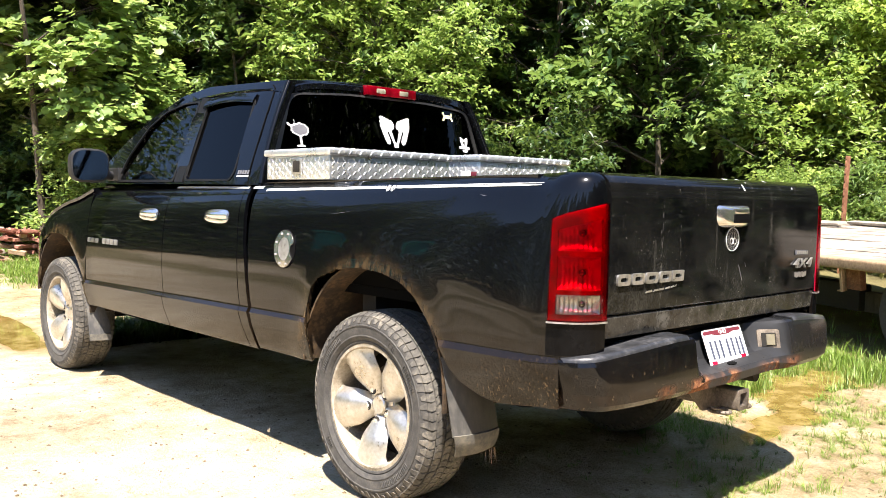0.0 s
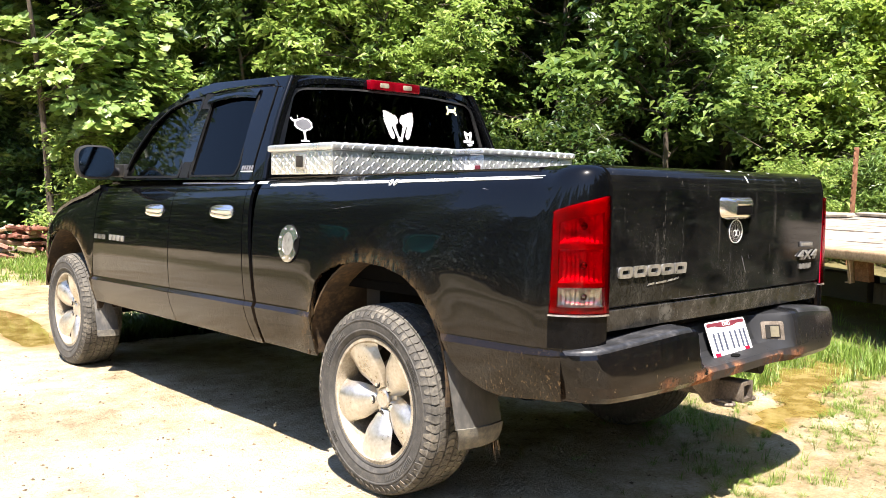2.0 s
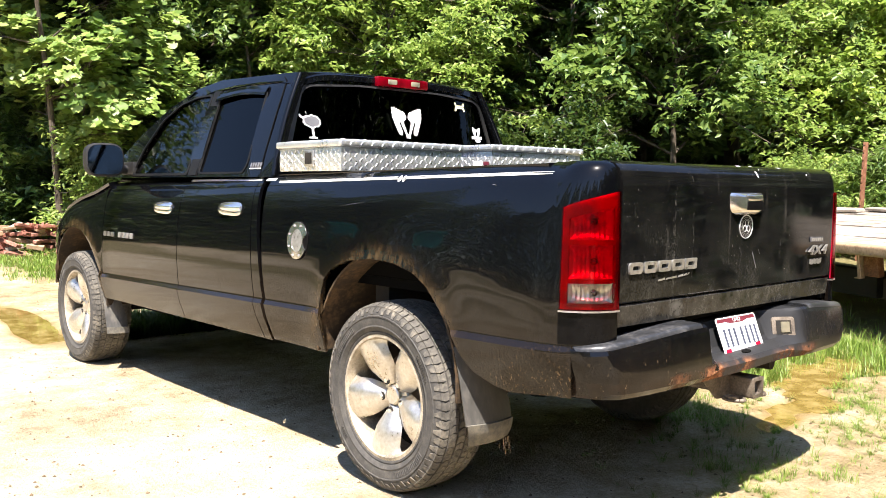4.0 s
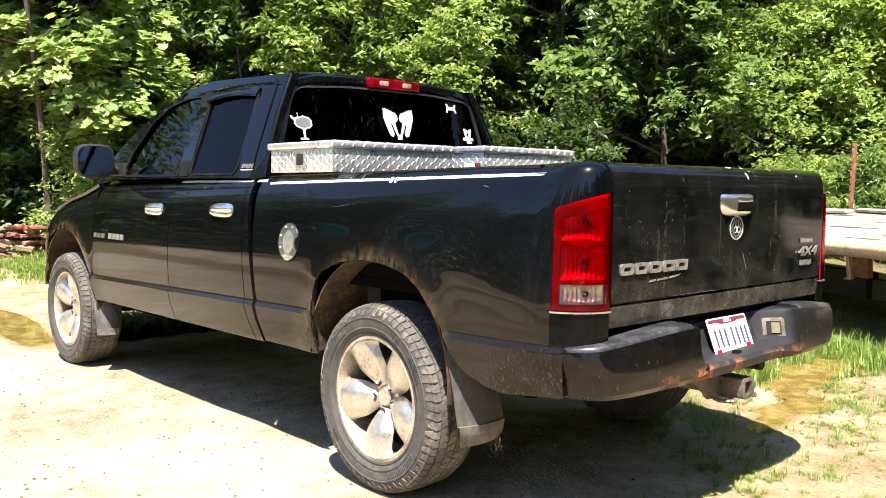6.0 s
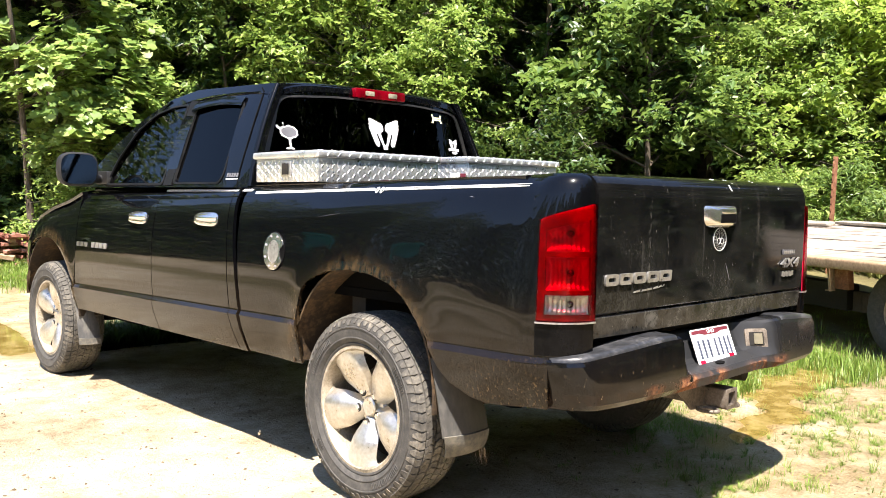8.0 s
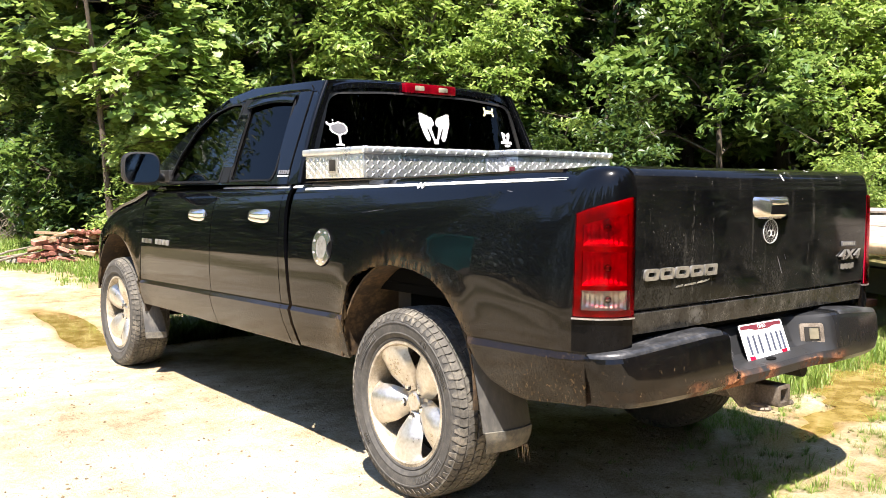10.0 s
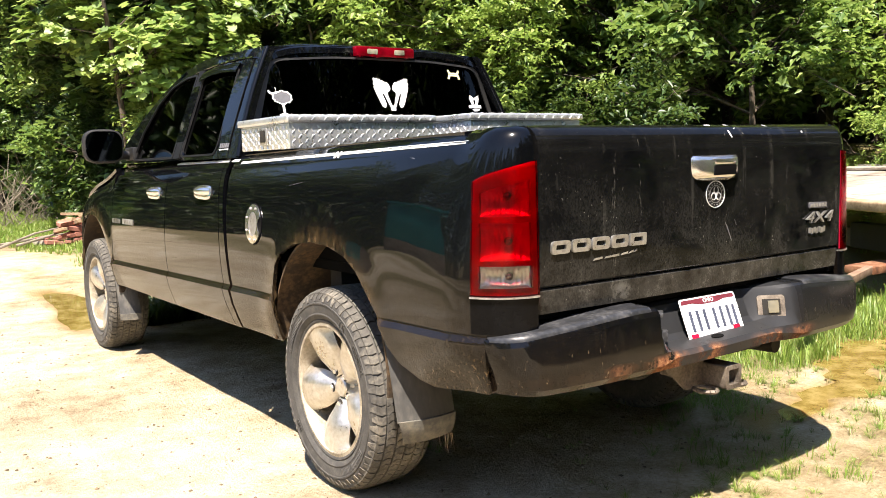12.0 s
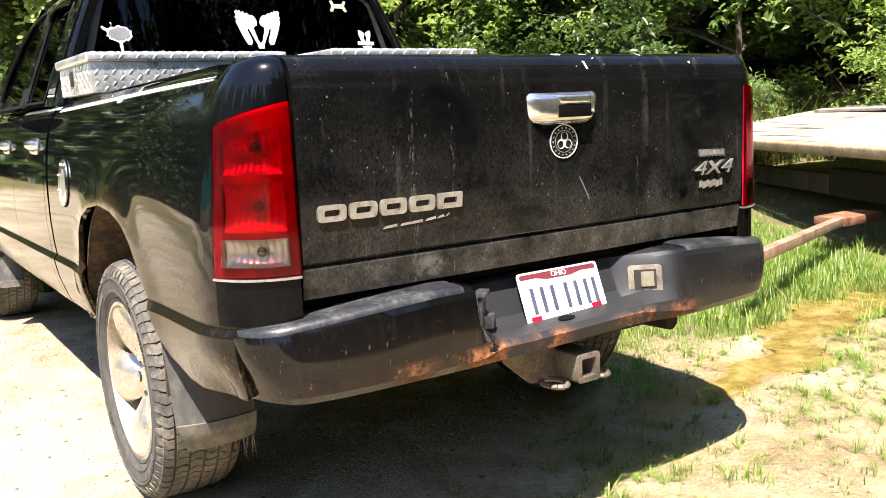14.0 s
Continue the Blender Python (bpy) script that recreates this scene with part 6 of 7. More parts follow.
def grass_here(x, y):
    """How grassy a place is, from 0 to 1."""
    e = edge_distance(x, y)
    g = smooth(-2.0, -1.2, e + 0.4 * wander(x, y, 1.3, 3))
    right = smooth(1.75, 2.15, x + 0.25 * wander(x, y, 2.5, 1)) * smooth(-0.15, 0.15, y + 0.28 * (x - 2) + 0.2 * wander(x, y, 2.0, 5) - (-0.05)) * smooth(4.5, 2.0, y)
    beside = smooth(1.0, 1.3, x) * smooth(-0.2, 0.4, y) * smooth(7, 4, y)
    sparse = 0.16 * smooth(0.2, 0.8, x) * smooth(-2.9, -2.2, y) * smooth(0.2, -0.3, y) * smooth(-0.1, 0.5, wander(x, y, 3.2, 7))
    # grass strips on the open side of the yard, unseen, added to band the paint's reflections
    strips = 0.8 * smooth(-4.6, -5.6, x + 0.8 * wander(x, y, 0.35, 11)) * smooth(-0.1, 0.3, np.sin(x * 1.25 + 0.25 * y) + 0.7 * wander(x, y, 0.8, 4))
    # unseen grassy ground, added to dim what the tailgate mirrors
    behind = 0.9 * smooth(2.7, 3.5, x + 0.3 * wander(x, y, 1.1, 8)) * smooth(-1.1, -1.7, y - 0.35 * (x - 3.0))
    g = np.maximum(g, np.maximum(strips, behind))
    under = 0.55 * np.exp(-(((x - 1.12) / 0.20) ** 2) - ((y + 0.22) / 0.30) ** 2) + 0.25 * np.exp(-(((x - 0.62) / 0.16) ** 2) - ((y + 0.75) / 0.16) ** 2)
    return np.clip(np.maximum(np.maximum(g, right), np.maximum(beside * 0.9, np.maximum(sparse, under))), 0, 1) * (1 - puddles(x, y))


def build_ground():
    core = np.arange(-9, 13.01, 0.11)
    outer_lo, outer_hi = -9 - np.geomspace(0.4, 900, 26)[::-1], 13 + np.geomspace(0.4, 900, 26)
    xs = np.concatenate([outer_lo, core, outer_hi])
    corey = np.arange(-7, 15.01, 0.11)
    ys = np.concatenate([-7 - np.geomspace(0.4, 900, 26)[::-1], corey, 15 + np.geomspace(0.4, 900, 26)])
    X, Y = np.meshgrid(xs, ys, indexing="ij")
    Z = height(X, Y)
    n, m = X.shape
    me = bpy.data.meshes.new("ground")
    co = np.stack([X, Y, Z], -1).reshape(-1, 3)
    idx = np.arange(n * m).reshape(n, m)
    quads = np.stack([idx[:-1, :-1], idx[1:, :-1], idx[1:, 1:], idx[:-1, 1:]], -1).reshape(-1, 4)
    me.vertices.add(len(co))
    me.vertices.foreach_set("co", co.ravel())
    me.loops.add(quads.size)
    me.loops.foreach_set("vertex_index", quads.ravel())
    me.polygons.add(len(quads))
    me.polygons.foreach_set("loop_start", np.arange(0, quads.size, 4))
    me.polygons.foreach_set("use_smooth", np.ones(len(quads), bool))
    me.update(calc_edges=True)
    me.materials.append(DIRT)
    ob = new("ground", me)
    attribute(ob, "grass", grass_here(co[:, 0], co[:, 1]))
    attribute(ob, "track", smooth(0.2, -1.3, co[:, 0] + 0.25 * wander(co[:, 0], co[:, 1], 1.6, 6.0)) * smooth(30.0, 18.0, co[:, 1]))
    p = puddles(co[:, 0], co[:, 1])
    # damp rim round the hollows
    attribute(ob, "wet", np.clip(p * 1.6 + 0.5 * p * wander(co[:, 0], co[:, 1], 9.0, 4.0), 0, 1))
    return tagged(ob, "pale sandy dirt yard with grass edges and muddy hollows", "ground", kind="structure")


ground = build_ground()


def from_arrays(name, co, faces, mat, smooth_shade=False):
    me = bpy.data.meshes.new(name)
    k = faces.shape[1]
    me.vertices.add(len(co))
    me.vertices.foreach_set("co", np.ascontiguousarray(co, np.float32).ravel())
    me.loops.add(faces.size)
    me.loops.foreach_set("vertex_index", np.ascontiguousarray(faces, np.int32).ravel())
    me.polygons.add(len(faces))
    me.polygons.foreach_set("loop_start", np.arange(0, faces.size, k))
    if smooth_shade:
        me.polygons.foreach_set("use_smooth", np.ones(len(faces), bool))
    me.update(calc_edges=True)
    me.materials.append(mat)
    return me


def water_sheet(name, x0, x1, y0, y1, z, label):
    bm = bmesh.new()
    nx, ny = 80, 100
    vs = [[bm.verts.new((x, y, z)) for y in np.linspace(y0, y1, ny)] for x in np.linspace(x0, x1, nx)]
    for i in range(nx - 1):
        for j in range(ny - 1):
            cx, cy = (vs[i][j].co.x + vs[i + 1][j].co.x) / 2, (vs[i][j].co.y + vs[i][j + 1].co.y) / 2
            if puddles(cx, cy) + 0.22 * wander(cx, cy, 7.0, 2.0) > 0.42:
                bm.faces.new((vs[i][j], vs[i + 1][j], vs[i + 1][j + 1], vs[i][j + 1]))
    bmesh.ops.delete(bm, geom=[v for v in bm.verts if not v.link_faces], context="VERTS")
    return tagged(part(name, bm, WATER), label, "puddle", kind="structure")


water_sheet("puddle_far_side", 1.0, 3.9, -1.3, 0.5, -0.016, "shallow yellow-brown muddy puddle in the grass")
water_sheet("puddle_by_front_wheel", -1.9, 0.6, 2.2, 9.6, -0.016, "shallow yellow-brown muddy puddle by the front wheel")


# ---- leaves and trees ----
def leaf_cloud(rng, centres, normals, size, shape="oval", curl=0.25):
    """Small folded leaves at the given places. Returns points and triangles."""
    n = len(centres)
    d = rng.normal(size=(n, 3))
    d -= (d * normals).sum(1, keepdims=True) * normals
    d /= np.linalg.norm(d, axis=1, keepdims=True) + 1e-9
    s = np.cross(normals, d)
    L = size * rng.uniform(0.6, 1.25, (n, 1))
    if shape == "oval":
        W = L * rng.uniform(0.36, 0.52, (n, 1))
        pts = [centres - d * L * 0.5, centres - d * L * 0.05 + s * W * 0.5 + normals * L * curl * 0.5, centres + d * L * 0.5 - normals * L * curl, centres - d * L * 0.05 - s * W * 0.5 + normals * L * curl * 0.5]
        tri = np.array([[0, 1, 2], [0, 2, 3]])
    elif shape == "lance":
        W = L * rng.uniform(0.16, 0.24, (n, 1))
        pts = [centres, centres + d * L * 0.4 + s * W * 0.5 - normals * L * 0.1, centres + d * L - normals * L * 0.45, centres + d * L * 0.4 - s * W * 0.5 - normals * L * 0.1]
        tri = np.array([[0, 1, 2], [0, 2, 3]])
    else:
        out = [(-0.5, 0), (-0.35, 0.32), (-0.02, 0.50), (0.02, 0.26), (0.38, 0.40), (0.34, 0.0), (0.38, -0.40), (0.02, -0.26), (-0.02, -0.50), (-0.35, -0.32)]
        pts = [centres + d * L * a + s * L * b + normals * L * (curl * 0.5 * abs(b) - curl * 0.5 * max(a, 0)) for a, b in out]
        tri = np.array([[0, 1, 5], [1, 2, 3], [1, 3, 5], [3, 4, 5], [0, 5, 9], [9, 7, 8], [9, 5, 7], [7, 5, 6]])
    k = len(pts)
    co = np.stack(pts, 1).reshape(-1, 3)
    faces = (np.arange(n)[:, None, None] * k + tri[None]).reshape(-1, 3)
    return co, faces


def crown_points(rng, n, lobes, droop=0.5):
    """Leaf places in sprays gathered round lobes (x, y, z, radius), with gaps between them."""
    P, N = [], []
    w = np.array([l[3] ** 2 for l in lobes])
    for (cx, cy, cz, r), share in zip(lobes, w / w.sum()):
        sprays = max(3, int(share * n / 40))
        for _ in range(sprays):
            u = rng.normal(size=3)
            u /= np.linalg.norm(u)
            rr = r * rng.uniform(0.35, 1.1)
            c = np.array([cx, cy, cz]) + u * rr * np.array([1, 1, 0.9])
            k = int(rng.integers(26, 54))
            along = u + rng.normal(size=3) * 0.5
            along[2] = along[2] * 0.6 - 0.25
            along /= np.linalg.norm(along) + 1e-9
            t = rng.uniform(-0.30, 0.30, k)[:, None]
            side = np.cross(along, [0.05, 0, 1.0])
            side /= np.linalg.norm(side)
            up = np.cross(side, along)
            pts = c + along * t + side * rng.normal(0, 0.10, k)[:, None] + up * rng.normal(0, 0.05, k)[:, None] - np.array([0, 0, droop]) * t * t
            nn = np.tile(np.array([0, 0, 0.9]) + 0.5 * up * np.sign(up[2] + 1e-6) + 0.4 * u, (k, 1)) + rng.normal(0, 0.42, (k, 3))
            P.append(pts)
            N.append(nn)
    P, N = np.concatenate(P), np.concatenate(N)
    N /= np.linalg.norm(N, axis=1, keepdims=True)
    return P, N


def limb_bmesh(rng, height_m, r0, lobes, lean):
    bm = bmesh.new()
    prev, pr = Vector((0, 0, -0.3)), r0 * 1.25
    pts = []
    for i in range(1, 8):
        t = i / 7
        p = Vector((lean[0] * t * t + 0.05 * math.sin(3 * t + r0 * 50), lean[1] * t * t + 0.05 * math.cos(4 * t), height_m * t))
        r = r0 * (1 - 0.72 * t)
        tube(bm, prev, p, pr, r, 9, False)
        pts.append((p, r))
        prev, pr = p, r
    for cx, cy, cz, rad in lobes:
        p, r = min(pts, key=lambda q: abs(q[0].z - (cz - rad * 0.6)))
        mid = p.lerp(Vector((cx, cy, cz)), 0.55) + Vector((0, 0, 0.12 * rad))
        tube(bm, p, mid, r * 0.5, r * 0.3, 6, False)
        tube(bm, mid, (cx, cy, cz), r * 0.3, 0.008, 6, False)
        for _ in range(3):
            q = Vector((cx, cy, cz)) + Vector(rng.normal(0, rad * 0.5, 3))
            tube(bm, mid, q, r * 0.18, 0.005, 5, False)
    return bm


def make_tree(seed, tall, spread, n, size, leaf, mat, low=0.25, r0=0.08, lobes_n=14, label="", name="tree", group="trees along the bank", cone=True, face=None):
    rng = np.random.default_rng(seed)
    lobes = []
    for i in range(lobes_n):
        h = low + (1 - low) * (i + rng.random()) / lobes_n
        a = rng.uniform(0, 2 * math.pi)
        rad = spread * rng.uniform(0.35, 0.8) * (1.2 - 0.85 * h) if cone else spread * rng.uniform(0.35, 0.75) * (1.05 - 0.5 * abs(h - 0.5))
        lobes.append((rad * math.cos(a), rad * math.sin(a), tall * h, spread * rng.uniform(0.18, 0.42)))
    P, N = crown_points(rng, n, lobes)
    if face:
        N = N * 0.6 + np.array(face)
        N /= np.linalg.norm(N, axis=1, keepdims=True)
    co, fa = leaf_cloud(rng, P, N, size, leaf)
    tr = thing(name, label, "tree", group=group)
    part("trunk", limb_bmesh(rng, tall * 0.92, r0, lobes, rng.normal(0, 0.35, 2)), BARK, tr, sharp=0)
    crown = new("crown", from_arrays("crown", co, fa, mat))
    crown.parent = tr
    return tr


def bank_place(heading, dist):
    h = radians(heading)
    x, y = -3.1 + dist * math.sin(h), -2.9 + dist * math.cos(h)
    return x, y, float(height(np.array(x), np.array(y))) - 0.03


KINDS = [
    make_tree(11, 4.6, 1.8, 9000, 0.15, "oval", LEAF, 0.06, 0.05, 26, "leafy green broadleaf tree at the wood's edge"),
    make_tree(12, 4.9, 1.7, 9000, 0.16, "oval", LEAF_LIGHT, 0.06, 0.05, 26, "bright green young tree at the wood's edge"),
    make_tree(13, 4.2, 1.9, 11000, 0.13, "oval", LEAF_LIGHT, 0.04, 0.045, 28, "dense leafy tree at the wood's edge"),
    make_tree(14, 4.6, 1.6, 10000, 0.20, "lance", LEAF_LIGHT, 0.06, 0.045, 24, "drooping long-leaved tree at the wood's edge"),
    make_tree(15, 5.8, 2.1, 12000, 0.145, "lobed", LEAF_LIGHT, 0.31, 0.06, 30, "tree with large lobed pale green leaves", face=(-0.12, -0.2, 0.05)),
    make_tree(16, 10.5, 3.0, 11000, 0.22, "oval", LEAF_DARK, 0.12, 0.12, 34, "tall forest tree behind the edge in shade-dark leaf colour", cone=False),
    make_tree(17, 11.5, 2.8, 11000, 0.21, "oval", LEAF_DARK, 0.26, 0.14, 32, "tall bare-trunked forest tree in shade-dark leaf colour", cone=False),
    make_tree(18, 1.9, 1.1, 4500, 0.085, "oval", LEAF_LIGHT, 0.10, 0.018, 18, "low leafy shrub at the foot of the bank", "shrub", "shrubs along the bank"),
    make_tree(19, 1.5, 1.0, 4500, 0.10, "lance", LEAF, 0.10, 0.015, 18, "low weedy shrub at the foot of the bank", "shrub", "shrubs along the bank"),
    make_tree(20, 7.6, 2.2, 14000, 0.17, "oval", LEAF, 0.10, 0.08, 34, "taller leafy tree behind the front row"),
    make_tree(22, 8.4, 2.1, 13000, 0.18, "oval", LEAF_LIGHT, 0.16, 0.08, 32, "taller bright green tree behind the front row"),
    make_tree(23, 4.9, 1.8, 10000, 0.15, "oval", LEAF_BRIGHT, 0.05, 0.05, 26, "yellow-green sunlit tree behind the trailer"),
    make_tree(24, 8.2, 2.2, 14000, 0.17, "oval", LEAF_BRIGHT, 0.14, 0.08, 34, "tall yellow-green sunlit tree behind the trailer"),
]
KINDS += [
    make_tree(25, 2.0, 1.2, 5000, 0.11, "oval", LEAF_DARK, 0.08, 0.02, 20, "shrub under the trees in shade-dark leaf colour", "shrub", "shrubs along the bank"),
    make_tree(26, 5.2, 1.9, 9000, 0.15, "oval", LEAF, 0.30, 0.055, 26, "leafy tree with a bare lower trunk at the wood's edge"),
    make_tree(27, 5.6, 2.0, 9000, 0.145, "oval", LEAF_LIGHT, 0.30, 0.055, 26, "bright leafy tree with a bare lower trunk"),
]
placed = [0] * len(KINDS)


def plant(kind, heading, dist, turn, scale=1.0):
    x, y, z = bank_place(heading, dist)
    m = pose(x, y, z, 0, 0, turn) @ Matrix.Scale(scale, 4)
    src = KINDS[kind]
    if placed[kind] == 0:
        src.matrix_world = m
    else:
        t = copy_thing(src, pose(x, y, z, 0, 0, turn))
        t.scale = (scale, scale, scale)
    placed[kind] += 1


EDGE_H = [0, 8, 16, 25, 36, 46, 55, 64, 74, 90]
EDGE_D = [21, 17, 16.2, 15.8, 14.4, 13.2, 13.2, 14.2, 15.5, 16]
rt = random.Random(21)
FRONT = [4, 4, 3, 0, 2, 1, 2, 0, 2, 1, 2, 1, 2, 1, 2, 1, 2, 3]
SECOND = [9, 5, 10, 6, 10, 9, 5]
i = 0
for row, (kinds, extra, gap) in enumerate(((FRONT, 0.2, 1.7), (SECOND, 1.9, 2.0))):
    h, k = 12.0 - 3 * row, 0
    while h < 84:
        d = float(np.interp(h, EDGE_H, EDGE_D))
        kind = 5 + k % 2 if row and h < 24 else kinds[k % len(kinds)]
        short = 24.3 < h < 29.5 and not row
        gap_here = 45.5 < h < 57
        if gap_here:
            kind = (9 if k % 2 else 5) if row else 14
        elif 33 < h < 46 and not row and k % 2:
            kind = 15
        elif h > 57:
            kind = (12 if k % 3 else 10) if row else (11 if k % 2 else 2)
        if 24.3 < h < 29.5:
            kind = 6 if row else 3
        if h < 15:
            d = float(np.interp(h, [8, 10, 12, 14, 16], [31, 25.5, 21.5, 18.3, 16.6]))
        plant(kind, h, d + extra + (0.9 if gap_here else 0.0) - (1.2 if kind == 4 else 0.0) + rt.uniform(-0.3, 0.5), rt.uniform(0, 360) * (kind != 4), rt.uniform(0.85, 1.1) * (0.66 if short else 1.2 if gap_here and not row else 1.0))
        d = float(np.interp(h, EDGE_H, EDGE_D))
        h += math.degrees(gap / d) * rt.uniform(0.8, 1.2)
        k += 1
h = 20.0
while h < 80:
    d = float(np.interp(h, EDGE_H, EDGE_D)) - 1.3
    plant(13 if 33 < h < 57 else 7 + (i % 2), h, d + (0.9 if 33 < h < 57 else 0.0) + rt.uniform(-0.5, 0.5), rt.uniform(0, 360), rt.uniform(0.7, 1.1))
    h += math.degrees(1.15 / d) * rt.uniform(0.8, 1.3)
    i += 1
for row, extra in enumerate((4.2, 7.5, 11.0)):
    h = 2.0 + row * 2
    while h < 90:
        d = float(np.interp(h, EDGE_H, EDGE_D)) + extra
        plant(5 + (i % 2), h, d + rt.uniform(-0.8, 0.8), rt.uniform(0, 360), rt.uniform(0.9, 1.2))
        h += math.degrees(3.0 / d) * rt.uniform(0.85, 1.15)
        i += 1


# the wood goes on past the front of the truck: leafy edge trees over a dark thicket, brighter scrub beyond
rl = random.Random(77)
PAST_H, PAST_D = [0, 6, 8, 10, 12, 14, 16, 25, 36], [40, 36, 31, 25.5, 21.5, 18.3, 16.6, 15.8, 14.4]
for h, dd, kind in ((1.5, 0.6, 4), (4.0, 0.0, 14), (6.0, 1.4, 9), (7.5, -0.2, 15), (9.5, 0.9, 10), (10.5, -0.6, 4), (12.5, 1.6, 9), (16.0, 2.0, 9), (20.0, 2.0, 9), (3.0, 2.6, 5), (8.0, 2.8, 6), (13.0, 3.0, 5), (17.5, 3.2, 6), (22.0, 3.0, 5)):
    plant(kind, h, float(np.interp(h, PAST_H, PAST_D)) + dd * 0.6, rl.uniform(0, 360) * (kind != 4), rl.uniform(0.9, 1.1))
for h, dd, kind, size in ((4.5, -3.0, 7, 1.5), (6.2, -2.4, 8, 1.5), (7.6, -2.0, 13, 1.3), (9.0, -1.6, 13, 1.3), (10.2, -1.4, 13, 1.3), (11.0, -1.0, 13, 1.2), (12.2, -0.6, 13, 1.3), (13.4, 0.6, 13, 1.2), (14.6, 1.2, 13, 1.3), (15.8, 1.2, 13, 1.2), (17.2, 1.2, 13, 1.2), (18.5, 1.0, 13, 1.2)):
    plant(kind, h, float(np.interp(h, PAST_H, PAST_D)) + dd * 0.6, rl.uniform(0, 360), size)
h = 1.0
while h < 31:
    d = float(np.interp(h, PAST_H, PAST_D))
    plant(13 if h > 6 else 7, h, d + rl.uniform(-0.2, 0.9) + (1.0 if 12 < h < 20 else 0.0), rl.uniform(0, 360), rl.uniform(0.8, 1.15))
    h += math.degrees(0.9 / d) * rl.uniform(0.8, 1.2)


for kind, count in enumerate(placed):
    if count == 0:
        plant(kind, 30.0 + 2.5 * kind, 17.0, 40.0 * kind)


def woods(name, seed, n, h0, h1, d0, d1, top, size, mat, label):
    """Distant foliage all along a stretch of the horizon, as one mass of leaves."""
    rng = np.random.default_rng(seed)
    a, d = np.radians(rng.uniform(h0, h1, n)), rng.uniform(d0, d1, n)
    x, y = -3.1 + d * np.sin(a), -2.9 + d * np.cos(a)
    crown = top * (0.72 + 0.28 * np.sin(a * 23 + 1) * np.sin(a * 9))
    z = height(x, y) + crown * rng.uniform(0, 1, n) ** 0.85
    P = np.stack([x, y, z], 1)
    N = np.stack([-np.sin(a), -np.cos(a), np.full(n, 0.9)], 1) + rng.normal(0, 0.5, (n, 3))
    N /= np.linalg.norm(N, axis=1, keepdims=True)
    co, fa = leaf_cloud(rng, P, N, size, "oval")
    return tagged(new(name, from_arrays(name, co, fa, mat)), label, "woods", kind="stuff")


woods("far_woods", 5, 80000, -8, 98, 27, 36, 15, 0.75, LEAF_DARK, "dense woods behind the edge trees in shade-dark leaf colour")
woods("yard_woods", 6, 130000, 248, 352, 30, 44, 18, 0.34, LEAF_MID, "green woods closing the far side of the yard")
woods("side_yard_woods", 10, 60000, 328, 354, 30, 40, 11, 0.36, LEAF_MID, "green woods beyond the front of the truck")
# unseen foliage, added to darken reflections and cut the low skylight
woods("unseen_side_woods", 9, 60000, 196, 250, 26, 38, 15, 0.34, LEAF_DARK, "unseen dark foliage added at the open side of the yard")
woods("unseen_tall_woods", 7, 70000, 98, 198, 26, 40, 14, 0.6, LEAF_DARK, "unseen tall dark foliage added behind the yard")
woods("unseen_near_woods", 8, 65000, 100, 185, 8.5, 14, 11, 0.36, LEAF_DARK, "unseen dark foliage added to shade the yard behind")


# unseen low leaves, added to keep bright ground out of the tailgate's reflection
woods("unseen_scrub", 14, 33000, 82, 200, 8.0, 12.0, 3.2, 0.30, LEAF_DARK, "unseen low foliage added to darken the tailgate's reflection")


# ---- tool boxes across the bed ----
def tread_bars(rng_seed, w, h, to3d):
    """Raised diamond bars of tread plate over a w by h field."""
    bm = bmesh.new()
    step = 0.030
    nx, nz = int(w / step), int(h / (step * 0.62))
    for i in range(nx):
        for j in range(nz):
            u, v = (i + 0.5) * w / nx, (j + 0.5) * h / nz
            a = radians(45 if (i + j) % 2 else -45)
            du, dv = math.cos(a) * 0.0150, math.sin(a) * 0.0150
            pu, pv = -math.sin(a) * 0.0048, math.cos(a) * 0.0048
            base = [(u - du, v - dv), (u + pu, v + pv), (u + du, v + dv), (u - pu, v - pv)]
            vs = [bm.verts.new(to3d(*p, 0.0)) for p in base]
            top = [bm.verts.new(to3d(u + (p[0] - u) * 0.6, v + (p[1] - v) * 0.6, 0.0026)) for p in base]
            bm.faces.new(top)
            for k in range(4):
                bm.faces.new((vs[k], vs[(k + 1) % 4], top[(k + 1) % 4], top[k]))
    return bm


